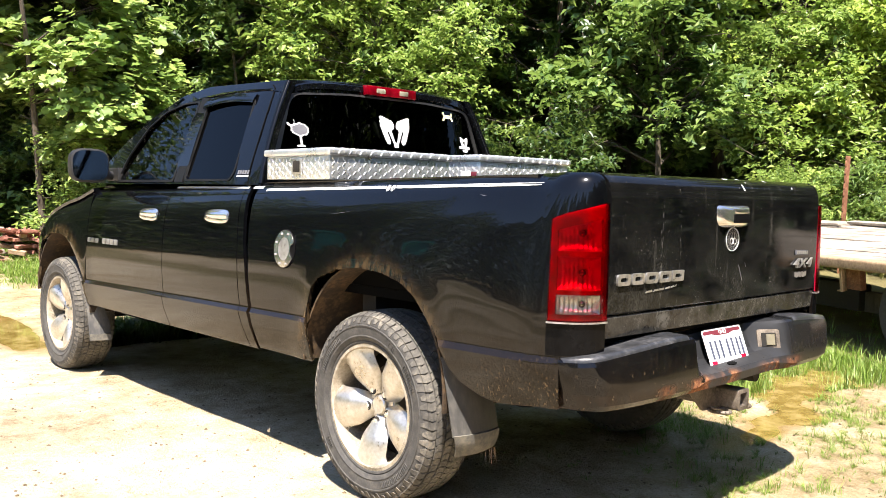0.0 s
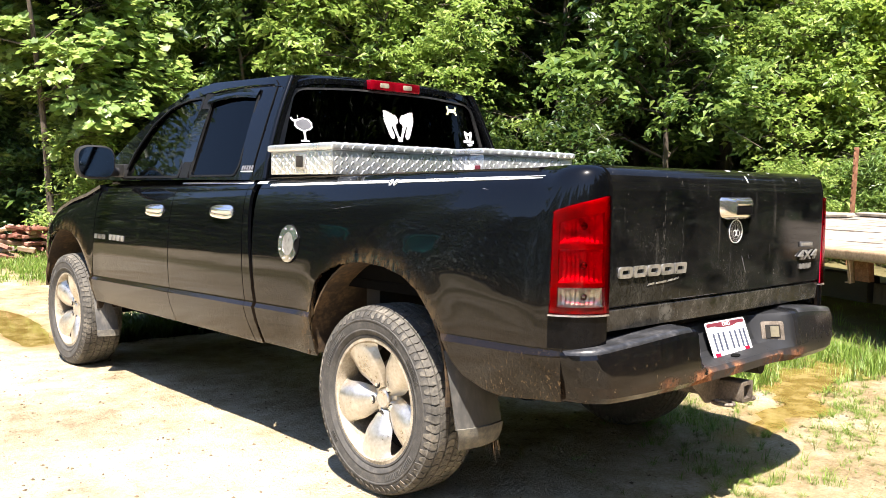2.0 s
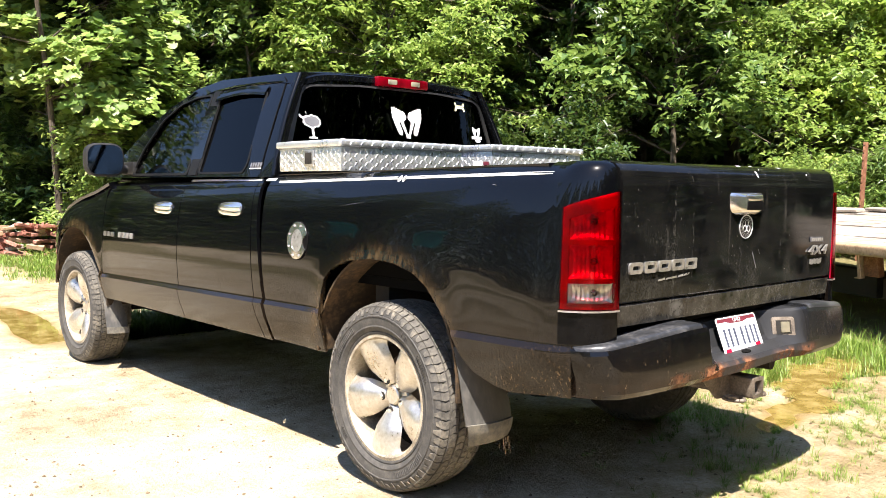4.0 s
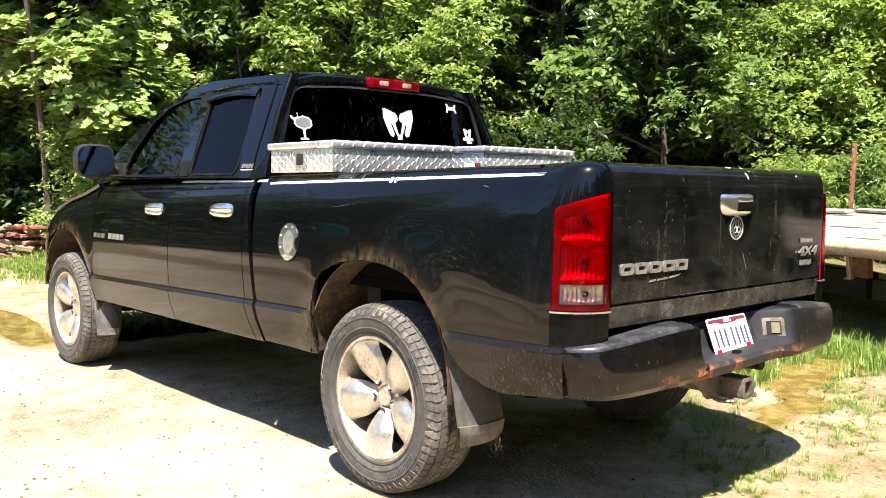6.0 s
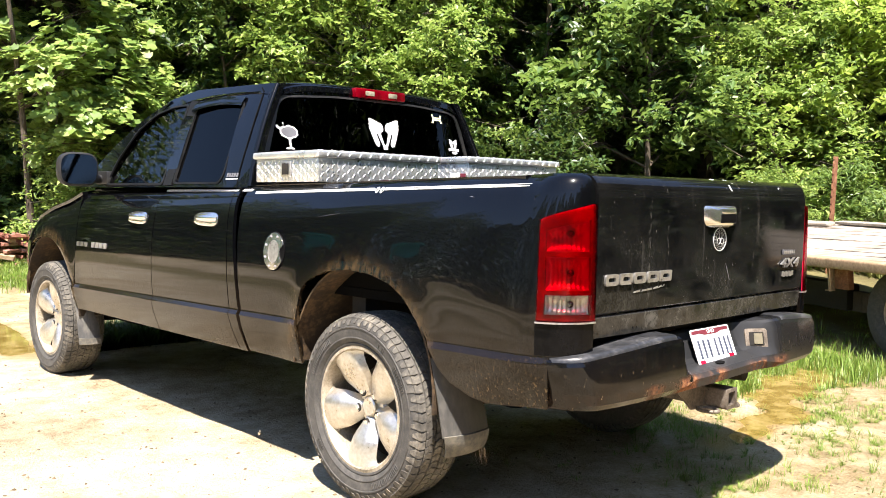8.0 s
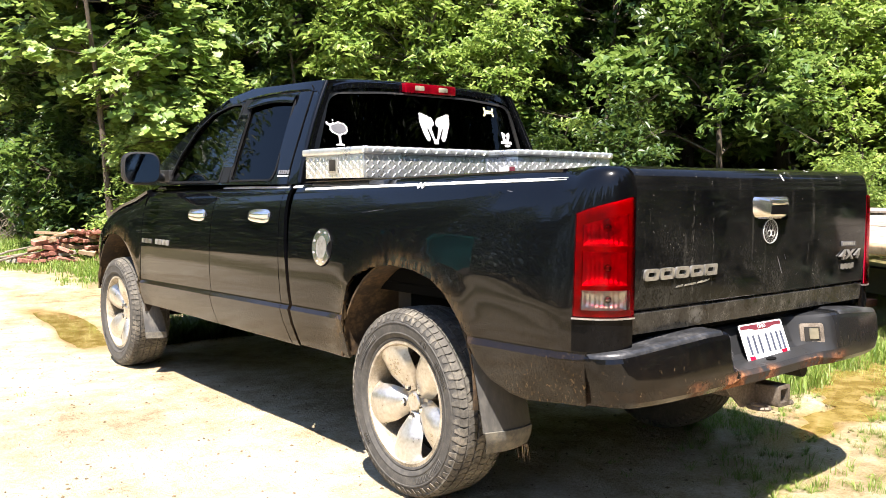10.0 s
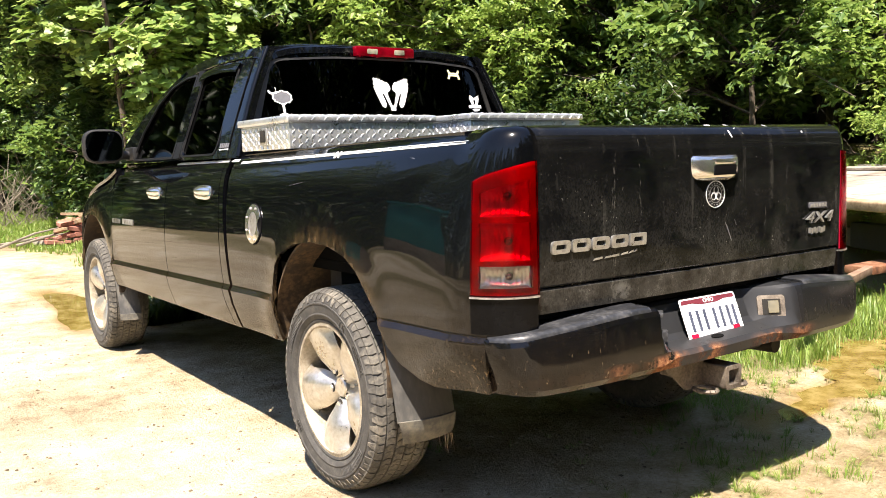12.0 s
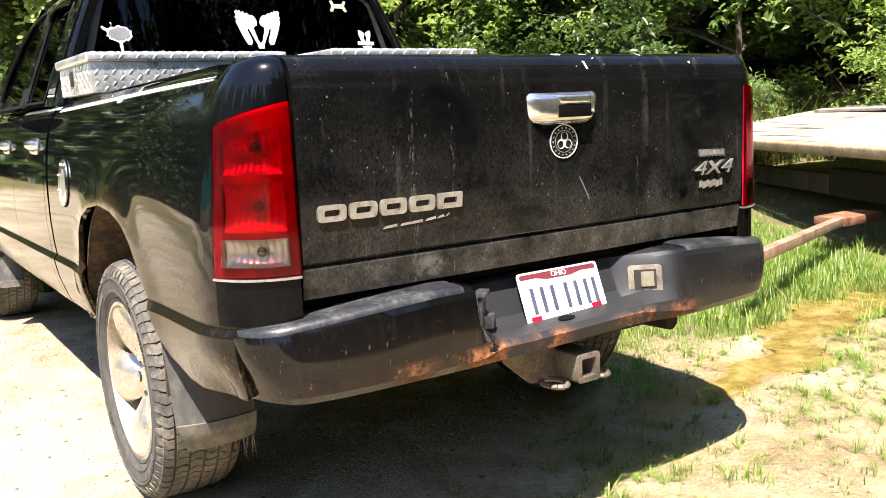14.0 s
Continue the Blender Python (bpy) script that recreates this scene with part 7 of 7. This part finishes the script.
def tool_box(x0, x1, y0, y1, z0, z1, label, latch_side):
    tb = thing("tool_box", label, "tool box", ((x0 + x1) / 2, (y0 + y1) / 2, z0), group="tool boxes across the bed")
    w, d, h = (x1 - x0) / 2, (y1 - y0) / 2, z1 - z0
    lid_h = 0.035
    bm = bmesh.new()
    box(bm, -w + 0.014, w - 0.014, -d + 0.014, d - 0.014, 0, h - lid_h, 0.006)
    body = part("body", bm, PLATE_ALU, tb)
    bm = bmesh.new()
    box(bm, -w, w, -d, d, h - lid_h + 0.001, h, 0.012, seg=3)
    lid = part("lid", bm, PLATE_ALU, tb, "bright aluminium tread plate lid")
    part("tread_pattern", tread_bars(1, 2 * w - 0.04, h - lid_h - 0.01, lambda u, v, o: (-w + 0.02 + u, -d + 0.0138 - o, 0.004 + v)), PLATE_ALU, body, sharp=0)
    for s in (-1, 1):
        part("tread_pattern", tread_bars(1, 2 * d - 0.04, h - lid_h - 0.01, lambda u, v, o: (s * (w - 0.0138 + o), -d + 0.02 + u, 0.004 + v)), PLATE_ALU, body, sharp=0)
    part("tread_pattern", tread_bars(1, 2 * w - 0.03, 2 * d - 0.03, lambda u, v, o: (-w + 0.015 + u, -d + 0.015 + v, h - 0.0004 + o)), PLATE_ALU, lid, sharp=0)
    bm = tread_bars(1, 2 * w - 0.03, lid_h - 0.012, lambda u, v, o: (-w + 0.015 + u, -d - o + 0.0004, h - lid_h + 0.006 + v))
    part("tread_pattern", bm, PLATE_ALU, lid, sharp=0)
    if latch_side:
        s = latch_side
        bm = bmesh.new()
        xx = s * (w - 0.012)
        box(bm, min(xx, xx + s * 0.010), max(xx, xx + s * 0.010), -0.055, 0.025, 0.025, h - lid_h - 0.012, 0.004)
        latch = part("latch", bm, DULL_CHROME, body, "recessed paddle latch")
        bm = bmesh.new()
        xx = s * (w - 0.002)
        box(bm, min(xx, xx + s * 0.004), max(xx, xx + s * 0.004), -0.042, 0.012, 0.035, h - lid_h - 0.022, 0.003)
        part("latch_dish", bm, DARK, latch)
    return tb


BOX_Z = 1.372
tool_box(-0.925, -0.148, 0.365, 0.925, BOX_Z, 1.518, "aluminium tread plate tool box on the bed rails, behind the cab", -1)
right_box = tool_box(0.05, 0.815, 0.365, 0.925, BOX_Z, 1.53, "second aluminium tread plate tool box with a small label", 1)
# the boxes rest on two cross bars laid over the bed
cross = thing("cross_bars", "bare metal bars under the tool boxes, across the bed rails", "bar", (0, 0.64, 1.355))
for y in (-0.2, 0.2):
    bm = bmesh.new()
    box(bm, -0.84, 0.84, y - 0.02, y + 0.02, -0.012, 0.0165, 0.003)
    part("bar", bm, STEEL, cross)
for x0, z0, mat in ((0.055, 1.42, PLATE_RED), (0.055, 1.42, WHITE)):
    off = 0.0 if mat is PLATE_RED else 0.05
    bm = bmesh.new()
    box(bm, 0.0585, 0.0615, 0.40 + off, 0.44 + off * 1.6, 1.41, 1.44, 0.001)
    ob = part("box_label", bm, mat, right_box, "small label")
    ob.matrix_parent_inverse = right_box.matrix_world.inverted()


# ---- flatbed trailer beyond the truck ----
trailer = thing("flatbed_trailer", "old flatbed trailer with weathered grey planks on rusty frame", "trailer", (5.5, 2.3, 0.0), (0, 0, 242.7))
TILT_UP = math.atan2(0.25, 2.4)
deck_m = Matrix.Translation((0, 0, 0.815)) @ Matrix.Rotation(TILT_UP, 4, "X")
rp = random.Random(3)
y = 0.10
while y < 2.42:
    w = rp.uniform(0.17, 0.24)
    bm = bmesh.new()
    warp, tip = rp.uniform(-0.006, 0.014), rp.uniform(-0.02, 0.02)
    x0, x1 = -2.2 + rp.uniform(-0.06, 0.06), 5.2
    grid = [[(x, yy, 0.012 + 0.004 * (rp.random() < 0.5) * (abs(yy - y) < 0.001) + warp * math.sin(2.1 * x + y * 3) + tip * (yy - y) + (0.02 * rp.random() if abs(x - x0) < 0.01 else 0)) for yy in (y, y + w * 0.5, y + w - 0.0004)] for x in np.linspace(x0, x1, 16)]
    bm = shell(grid, 0.035, (1.0, 1.0, -9.0))
    bmesh.ops.transform(bm, matrix=deck_m, verts=bm.verts)
    part("plank", bm, WOOD_GREY, trailer)
    y += w
bm = bmesh.new()
box(bm, -2.25, 5.2, -0.01, 0.095, -0.075, 0.018, 0.022, deck_m, 3)
part("edge_beam", bm, WOOD_TAN, trailer, "rounded tan timber along the deck's edge")
for yy in (0.75, 1.65):
    bm = bmesh.new()
    box(bm, -2.3, 5.2, yy - 0.05, yy + 0.05, -0.20, -0.025, 0.006, deck_m)
    part("frame_rail", bm, RUST, trailer)
for x in np.arange(-2.0, 5.2, 0.9):
    bm = bmesh.new()
    box(bm, x - 0.03, x + 0.03, 0.1, 2.35, -0.10, -0.026, 0.004, deck_m)
    part("cross_member", bm, RUST, trailer)
for x in (2.15, 4.2):
    bm = bmesh.new()
    box(bm, x - 0.012, x + 0.012, 0.10, 0.16, -0.30, -0.075, 0.003, deck_m)
    box(bm, x - 0.05, x + 0.012, 0.10, 0.16, -0.305, -0.293, 0.003, deck_m)
    part("stake_bracket", bm, WOOD_TAN, trailer, "pale angle bracket under the edge")
    bm = bmesh.new()
    box(bm, x + 0.03, x + 0.20, 0.14, 0.20, -0.28, -0.075, 0.004, deck_m)
    part("brace_plate", bm, RUST, trailer)
for z0, z1, yy in ((0.30, 0.49, 0.62), (0.20, 0.30, 2.05)):
    bm = bmesh.new()
    box(bm, -2.2, 5.1, yy, yy + 0.10, z0, z1, 0.012)
    part("lower_beam", bm, BARK, trailer, "dark weathered beam under the deck")
bm = bmesh.new()
box(bm, 0.35, 1.9, 0.55, 0.70, 0.30, 0.56, 0.03)
part("spring_hanger", bm, DARK, trailer)


def trailer_wheel(x, y):
    w = new("wheel")
    w.parent = trailer
    w.matrix_basis = pose(x, y, 0.385, 0, 0, 90)
    bm = bmesh.new()
    revolve(bm, [(0.20, -0.09), (0.24, -0.115), (0.33, -0.12), (0.372, -0.10), (0.385, -0.05), (0.387, 0), (0.385, 0.05), (0.372, 0.10), (0.33, 0.12), (0.24, 0.115), (0.20, 0.09), (0.20, -0.09)], 48)
    part("tyre", bm, RUBBER, w, "cracked dusty trailer tyre")
    bm = bmesh.new()
    revolve(bm, [(0.001, -0.03), (0.06, -0.06), (0.10, -0.03), (0.17, -0.02), (0.20, -0.085), (0.21, -0.085), (0.21, 0.08), (0.001, 0.08)], 32)
    part("rim", bm, CREAM_STEEL, w, "pale chipped steel rim")
    return w


for x in (2.78, 3.68):
    trailer_wheel(x, 0.42)
    trailer_wheel(x, 1.98)
# loose boards on the deck
for k, (x, yy, turn, ln) in enumerate(((-1.0, 1.9, 7, 1.9), (0.6, 2.15, -4, 1.5), (2.4, 1.7, 3, 2.2))):
    board = thing("loose_board", "weathered loose plank lying on the trailer deck", "plank", group="loose boards on the trailer")
    bm = bmesh.new()
    box(bm, -ln / 2, ln / 2, -0.07, 0.07, 0.0, 0.03, 0.004, seg=1)
    part("plank", bm, WOOD_GREY, board)
    board.matrix_world = trailer.matrix_world @ deck_m @ pose(x, yy, 0.028, 0, 0, turn)

# the trailer's tongue, a rusty channel resting on a block
inv = trailer.matrix_world.inverted()
bm = bmesh.new()
a, b = Vector((2.25, -0.02, 0.365)), Vector((4.65, 0.86, 0.27))
m = Matrix.Translation(a.lerp(b, 0.5)) @ (b - a).to_track_quat("X", "Z").to_matrix().to_4x4()
ln = (b - a).length / 2
box(bm, -ln, ln, -0.035, 0.035, -0.032, 0.032, 0.008, m)
bmesh.ops.transform(bm, matrix=inv, verts=bm.verts)
part("tongue", bm, TONGUE, trailer, "reddish-brown rusty tongue")
bm = bmesh.new()
box(bm, 4.50, 5.05, 0.76, 1.02, 0.235, 0.305, 0.02)
bmesh.ops.transform(bm, matrix=inv, verts=bm.verts)
part("tongue_bracket", bm, RUST, trailer)

# rusty post and scrap behind the trailer
px_, py_ = 8.72, 2.05
gz = float(height(np.array(px_), np.array(py_)))
post = thing("steel_post", "rusty steel fence post with notches, leaning slightly", "post", (px_, py_, gz - 0.05), (1.5, 1.0, 20))
bm = bmesh.new()
box(bm, -0.045, 0.045, -0.012, 0.012, 0, 1.72 - gz + 0.28, 0.003)
box(bm, -0.012, 0.012, -0.05, 0.0, 0, 1.72 - gz + 0.28, 0.003)
for k in range(14):
    zz = 0.3 + k * 0.1
    box(bm, -0.056, -0.044, -0.01, 0.01, zz, zz + 0.035)
part("shaft", bm, RUST, post)
gear = thing("scrap_ring", "rusty toothed scrap ring half hidden in weeds", "scrap metal", (8.85, 1.55, gz + 0.42), (75, 0, 40))
bm = bmesh.new()
n = 40
for i in range(n):
    a, b = 2 * math.pi * i / n, 2 * math.pi * (i + 1) / n
    tube(bm, (0.26 * math.cos(a), 0.26 * math.sin(a), 0), (0.26 * math.cos(b), 0.26 * math.sin(b), 0), 0.02, n=6)
    if i % 2 == 0:
        tube(bm, (0.27 * math.cos(a), 0.27 * math.sin(a), 0), (0.31 * math.cos(a), 0.31 * math.sin(a), 0), 0.012, n=5)
part("ring", bm, RUST, gear)
bm = bmesh.new()
tube(bm, (0, -0.26, 0.0), (0, -0.75, -0.02), 0.02, n=8)
part("stalk", bm, RUST, gear)


# ---- pile of old timbers by the wood ----
def stack_of_timbers():
    x, y, z = bank_place(16.2, 15.0)
    pile = thing("timber_pile", "heap of broken red-painted boards and bricks at the wood's edge", "wood pile", (x, y, z), (0, 0, -18))
    r = random.Random(12)
    for k in range(95):
        ln, w, t = r.uniform(0.18, 0.55), r.uniform(0.06, 0.12), r.uniform(0.04, 0.07)
        lev = k // 20
        bm = bmesh.new()
        m = pose(r.uniform(-1.05, 1.05) * (1 - 0.12 * lev), r.uniform(-0.4, 0.4) * (1 - 0.15 * lev), 0.04 + lev * 0.10 + r.uniform(0, 0.03), r.uniform(-16, 16), r.uniform(-14, 14), r.uniform(-70, 70))
        box(bm, -ln / 2, ln / 2, -w / 2, w / 2, -t / 2, t / 2, 0.006, m, 1)
        part("board", bm, BRICK if r.random() < 0.62 else WOOD_TAN if r.random() < 0.4 else WOOD_GREY, pile)
    x, y, z = bank_place(13.2, 15.0)
    br = thing("fallen_branches", "bleached fallen branches in the grass beside the pile", "branch", (x, y, z))
    for k in range(5):
        a = Vector((r.uniform(-1.3, 0.2), r.uniform(-0.5, 0.5), 0.04 + 0.04 * k * r.random()))
        b = a + Vector((r.uniform(0.8, 2.0), r.uniform(-0.3, 0.4), r.uniform(0.0, 0.32)))
        bm = bmesh.new()
        mid = a.lerp(b, 0.5) + Vector((0, r.uniform(-0.08, 0.08), r.uniform(-0.03, 0.05)))
        tube(bm, a, mid, 0.024, 0.018, 7)
        tube(bm, mid, b, 0.018, 0.006, 7)
        part("branch", bm, DEADWOOD, br)
    # leafless brush in front of the thicket
    x, y, z = bank_place(12.2, 18.5)
    brush = thing("dead_brush", "tangle of bare dead twigs at the wood's edge", "brush", (x, y, z))
    bm = bmesh.new()
    for k in range(70):
        a = Vector((r.uniform(-0.8, 0.8), r.uniform(-0.4, 0.4), 0.0))
        for _ in range(3):
            b = a + Vector((r.uniform(-0.45, 0.45), r.uniform(-0.3, 0.3), r.uniform(0.15, 0.5)))
            tube(bm, a, b, 0.008, 0.005, 5, False)
            a = b
    part("twig_tangle", bm, DEADWOOD, brush, sharp=0)["kind"] = "stuff"


stack_of_timbers()


# ---- teal shed across the yard, mirrored in the paint ----
shed = thing("metal_shed", "teal sheet-metal shed across the yard", "shed", (-15.6, 18.6, 0.0), (0, 0, 38))
bm = bmesh.new()
box(bm, -1.7, 1.7, -1.5, 1.5, 1.15, 3.6, 0.02)
part("wall", bm, TEAL, shed)
bm = bmesh.new()
box(bm, -1.9, 1.9, -1.7, 1.7, 3.6, 3.72, 0.02)
part("roof", bm, TEAL, shed)
bm = bmesh.new()
box(bm, -1.75, 1.75, -1.55, 1.55, -0.3, 1.15, 0.02)
part("foundation", bm, WOOD_GREY, shed)


# ---- grass, weeds and stones ----
def under_trailer(x, y):
    """Whether a place lies in the deep shade under the trailer's deck."""
    c, s = math.cos(radians(242.7)), math.sin(radians(242.7))
    u, v = (x - 5.5) * c + (y - 2.3) * s, -(x - 5.5) * s + (y - 2.3) * c
    return (u > -2.6) & (u < 5.4) & (v > -0.05) & (v < 3.2)


def blades(name, seed, n, x0, x1, y0, y1, density, tall, mat, label, wide=0.006, clump=7):
    rng = np.random.default_rng(seed)
    cx, cy = rng.uniform(x0, x1, n), rng.uniform(y0, y1, n)
    keep = (rng.random(n) < density(cx, cy)) & (~under_trailer(cx, cy) | (rng.random(n) < (0.04 if tall < 0.2 else 0.0)))
    cx, cy = cx[keep], cy[keep]
    k = clump
    x = np.repeat(cx, k) + rng.normal(0, 0.028, len(cx) * k)
    y = np.repeat(cy, k) + rng.normal(0, 0.028, len(cx) * k)
    H = np.repeat(rng.uniform(0.4, 1.2, len(cx)), k) * rng.uniform(0.5, 1.1, len(x)) * tall
    a = rng.uniform(0, 2 * math.pi, len(x))
    lean = rng.uniform(0.1, 1.1, len(x)) * H
    z = height(x, y) - 0.01
    base = np.stack([x, y, z], 1)
    side = np.stack([-np.sin(a), np.cos(a), np.zeros_like(a)], 1) * (wide * rng.uniform(0.6, 1.3, len(x)))[:, None]
    d = np.stack([np.cos(a), np.sin(a), np.zeros_like(a)], 1)
    mid = base + d * (lean * 0.35)[:, None] + np.array([0, 0, 1.0]) * (H * 0.62)[:, None]
    tip = base + d * lean[:, None] + np.array([0, 0, 1.0]) * H[:, None]
    co = np.stack([base - side, base + side, mid + side * 0.7, mid - side * 0.7, tip], 1).reshape(-1, 3)
    f = np.array([[0, 1, 2], [0, 2, 3], [3, 2, 4]])
    faces = (np.arange(len(x))[:, None, None] * 5 + f[None]).reshape(-1, 3)
    return tagged(new(name, from_arrays(name, co, faces, mat)), label, "grass", kind="stuff")


blades("grass", 31, 34000, 0.3, 7.0, -3.0, 5.5, lambda x, y: grass_here(x, y) ** 1.3, 0.075, GRASS, "bright green grass round the truck's far side", 0.0022, 14)
blades("tall_grass", 39, 5200, 2.1, 5.4, -1.9, 1.4, lambda x, y: 0.40 * (grass_here(x, y) > 0.5), 0.16, GRASS, "longer green grass beside the trailer", 0.0035, 9)
blades("bank_grass", 32, 60000, -3, 11, 5, 24, lambda x, y: grass_here(x, y) * (edge_distance(x, y) < 1.5), 0.11, GRASS, "long green grass along the foot of the bank", 0.006, 8)
blades("dry_weeds", 33, 9000, 5.5, 11, -1, 6, lambda x, y: (edge_distance(x, y) > -1.4) * 0.8, 0.75, DRY, "straw-coloured weeds behind the trailer", 0.010, 6)


def tufts(name, seed, n, x0, x1, y0, y1, density, tall, mat, label, wide=0.0014, k=22):
    """Arching tufts: thin blades fanning out of a common root."""
    rng = np.random.default_rng(seed)
    cx, cy = rng.uniform(x0, x1, n), rng.uniform(y0, y1, n)
    keep = rng.random(n) < density(cx, cy) * (puddles(cx, cy) < 0.3)
    cx, cy = cx[keep], cy[keep]
    m = len(cx) * k
    size = np.repeat(rng.uniform(0.35, 1.2, len(cx)) ** 1.3, k)
    a = rng.uniform(0, 2 * math.pi, m)
    d = np.stack([np.cos(a), np.sin(a), np.zeros(m)], 1)
    off = np.abs(rng.normal(0, 0.012, m)) * size
    x, y = np.repeat(cx, k) + d[:, 0] * off, np.repeat(cy, k) + d[:, 1] * off
    H = size * tall * rng.uniform(0.45, 1.1, m)
    lean = H * rng.uniform(0.3, 2.4, m)
    base = np.stack([x, y, height(x, y) - 0.004], 1)
    side = np.stack([-np.sin(a), np.cos(a), np.zeros(m)], 1) * (wide * rng.uniform(0.7, 1.3, m))[:, None]
    up = np.array([0, 0, 1.0])
    p1 = base + d * (lean * 0.25)[:, None] + up * (H * 0.60)[:, None]
    p2 = base + d * (lean * 0.62)[:, None] + up * (H * 0.92)[:, None]
    tip = base + d * lean[:, None] + up * (H * rng.uniform(0.75, 1.05, m))[:, None]
    co = np.stack([base - side, base + side, p1 + side, p1 - side, p2 + side * 0.7, p2 - side * 0.7, tip], 1).reshape(-1, 3)
    f = np.array([[0, 1, 2], [0, 2, 3], [3, 2, 4], [3, 4, 5], [5, 4, 6]])
    faces = (np.arange(m)[:, None, None] * 7 + f[None]).reshape(-1, 3)
    return tagged(new(name, from_arrays(name, co, faces, mat)), label, "grass", kind="stuff")


SPOTS = ((1.18, -0.13, 0.26, 1.0), (1.04, -0.43, 0.20, 0.9), (0.43, -0.93, 0.15, 1.0), (0.26, -0.98, 0.10, 0.9), (1.23, -0.50, 0.14, 0.7), (1.56, -0.80, 0.12, 0.8), (1.64, -0.96, 0.13, 0.9), (2.34, -0.40, 0.30, 0.9), (2.06, -0.62, 0.30, 0.9), (1.72, -0.95, 0.14, 0.5), (1.0, -0.25, 0.22, 0.9), (0.98, -0.62, 0.20, 0.8), (0.52, -1.0, 0.16, 0.9), (0.22, -1.12, 0.12, 0.7), (1.38, -0.62, 0.12, 0.5), (1.73, -1.12, 0.10, 0.7), (1.31, -1.44, 0.12, 0.6), (1.66, -0.2, 0.18, 0.6), (0.62, -0.5, 0.2, 0.4), (2.5, -0.7, 0.3, 0.6))


def tuft_density(x, y):
    g = 0.02 * smooth(0.1, 0.6, x) + 0.05 * smooth(0.7, 1.3, x) * (wander(x, y, 3.0, 4) > 0.1)
    for px, py, r, w in SPOTS:
        g = np.maximum(g, w * np.exp(-((x - px) ** 2 + (y - py) ** 2) / r ** 2))
    return g


tufts("yard_tufts", 34, 2600, -0.4, 3.4, -2.6, 0.3, tuft_density, 0.052, GRASS, "thin green grass tufts in the dirt", 0.0011, 26)
tufts("shade_tufts", 37, 900, -0.7, 1.5, -1.2, 0.2, lambda x, y: 0.30 * smooth(0.55, 1.0, x) * (wander(x, y, 4.0, 2) > 0.0) + 0.03, 0.038, GRASS, "thin grass and weeds in the shade under the truck", 0.0010, 20)
tufts("dry_tufts", 36, 1500, -0.4, 3.4, -2.6, 0.3, lambda x, y: tuft_density(x, y) * 1.3 + 0.06, 0.042, DRY, "dry straw-coloured grass wisps in the dirt", 0.0010, 18)
# the dark leaf colour paints extra shade onto these weeds
blades("nose_weeds", 38, 1500, -0.55, 0.95, 4.25, 4.85, lambda x, y: 0.9, 0.20, LEAF_DARK, "weeds before the truck's nose in shade-dark leaf colour", 0.012, 8)
blades("track_weeds", 35, 2600, -6.0, -1.4, -2.5, 9.0, lambda x, y: (wander(x, y, 2.1, 9) > 0.42) * 0.12, 0.035, GRASS, "tiny weeds in the dirt track", 0.004, 6)


def stones(name, seed, n, x0, x1, y0, y1, small, big, label, mat=STONE):
    rng = np.random.default_rng(seed)
    x, y = rng.uniform(x0, x1, n), rng.uniform(y0, y1, n)
    ok = (puddles(x, y) < 0.1)
    x, y = x[ok], y[ok]
    r = small + (big - small) * rng.random(len(x)) ** 5
    base = np.array([[1, 0, 0], [0.3, 0.95, 0], [-0.8, 0.6, 0.1], [-0.8, -0.6, 0], [0.3, -0.95, 0.1], [0.1, 0.1, 0.7], [0, 0, -0.5]])
    f = np.array([[0, 1, 5], [1, 2, 5], [2, 3, 5], [3, 4, 5], [4, 0, 5], [1, 0, 6], [2, 1, 6], [3, 2, 6], [4, 3, 6], [0, 4, 6]])
    a = rng.uniform(0, 6.28, len(x))
    pts = base[None] * (1 + rng.normal(0, 0.2, (len(x), 7, 3)))
    c, s = np.cos(a)[:, None], np.sin(a)[:, None]
    px, py = pts[..., 0] * c - pts[..., 1] * s, pts[..., 0] * s + pts[..., 1] * c
    co = np.stack([x[:, None] + px * r[:, None], y[:, None] + py * r[:, None], height(x, y)[:, None] + pts[..., 2] * r[:, None] + 0.001], -1).reshape(-1, 3)
    faces = (np.arange(len(x))[:, None, None] * 7 + f[None]).reshape(-1, 3)
    return tagged(new(name, from_arrays(name, co, faces, mat)), label, "stones", kind="stuff")


stones("gravel", 41, 11000, -4.5, 2.6, -3.2, 7.5, 0.002, 0.010, "loose pale gravel scattered over the dirt")
stones("soil_crumbs", 43, 16000, -4.5, 2.6, -3.2, 7.5, 0.0015, 0.011, "dark crumbs of soil and litter on the dirt", CLOD)
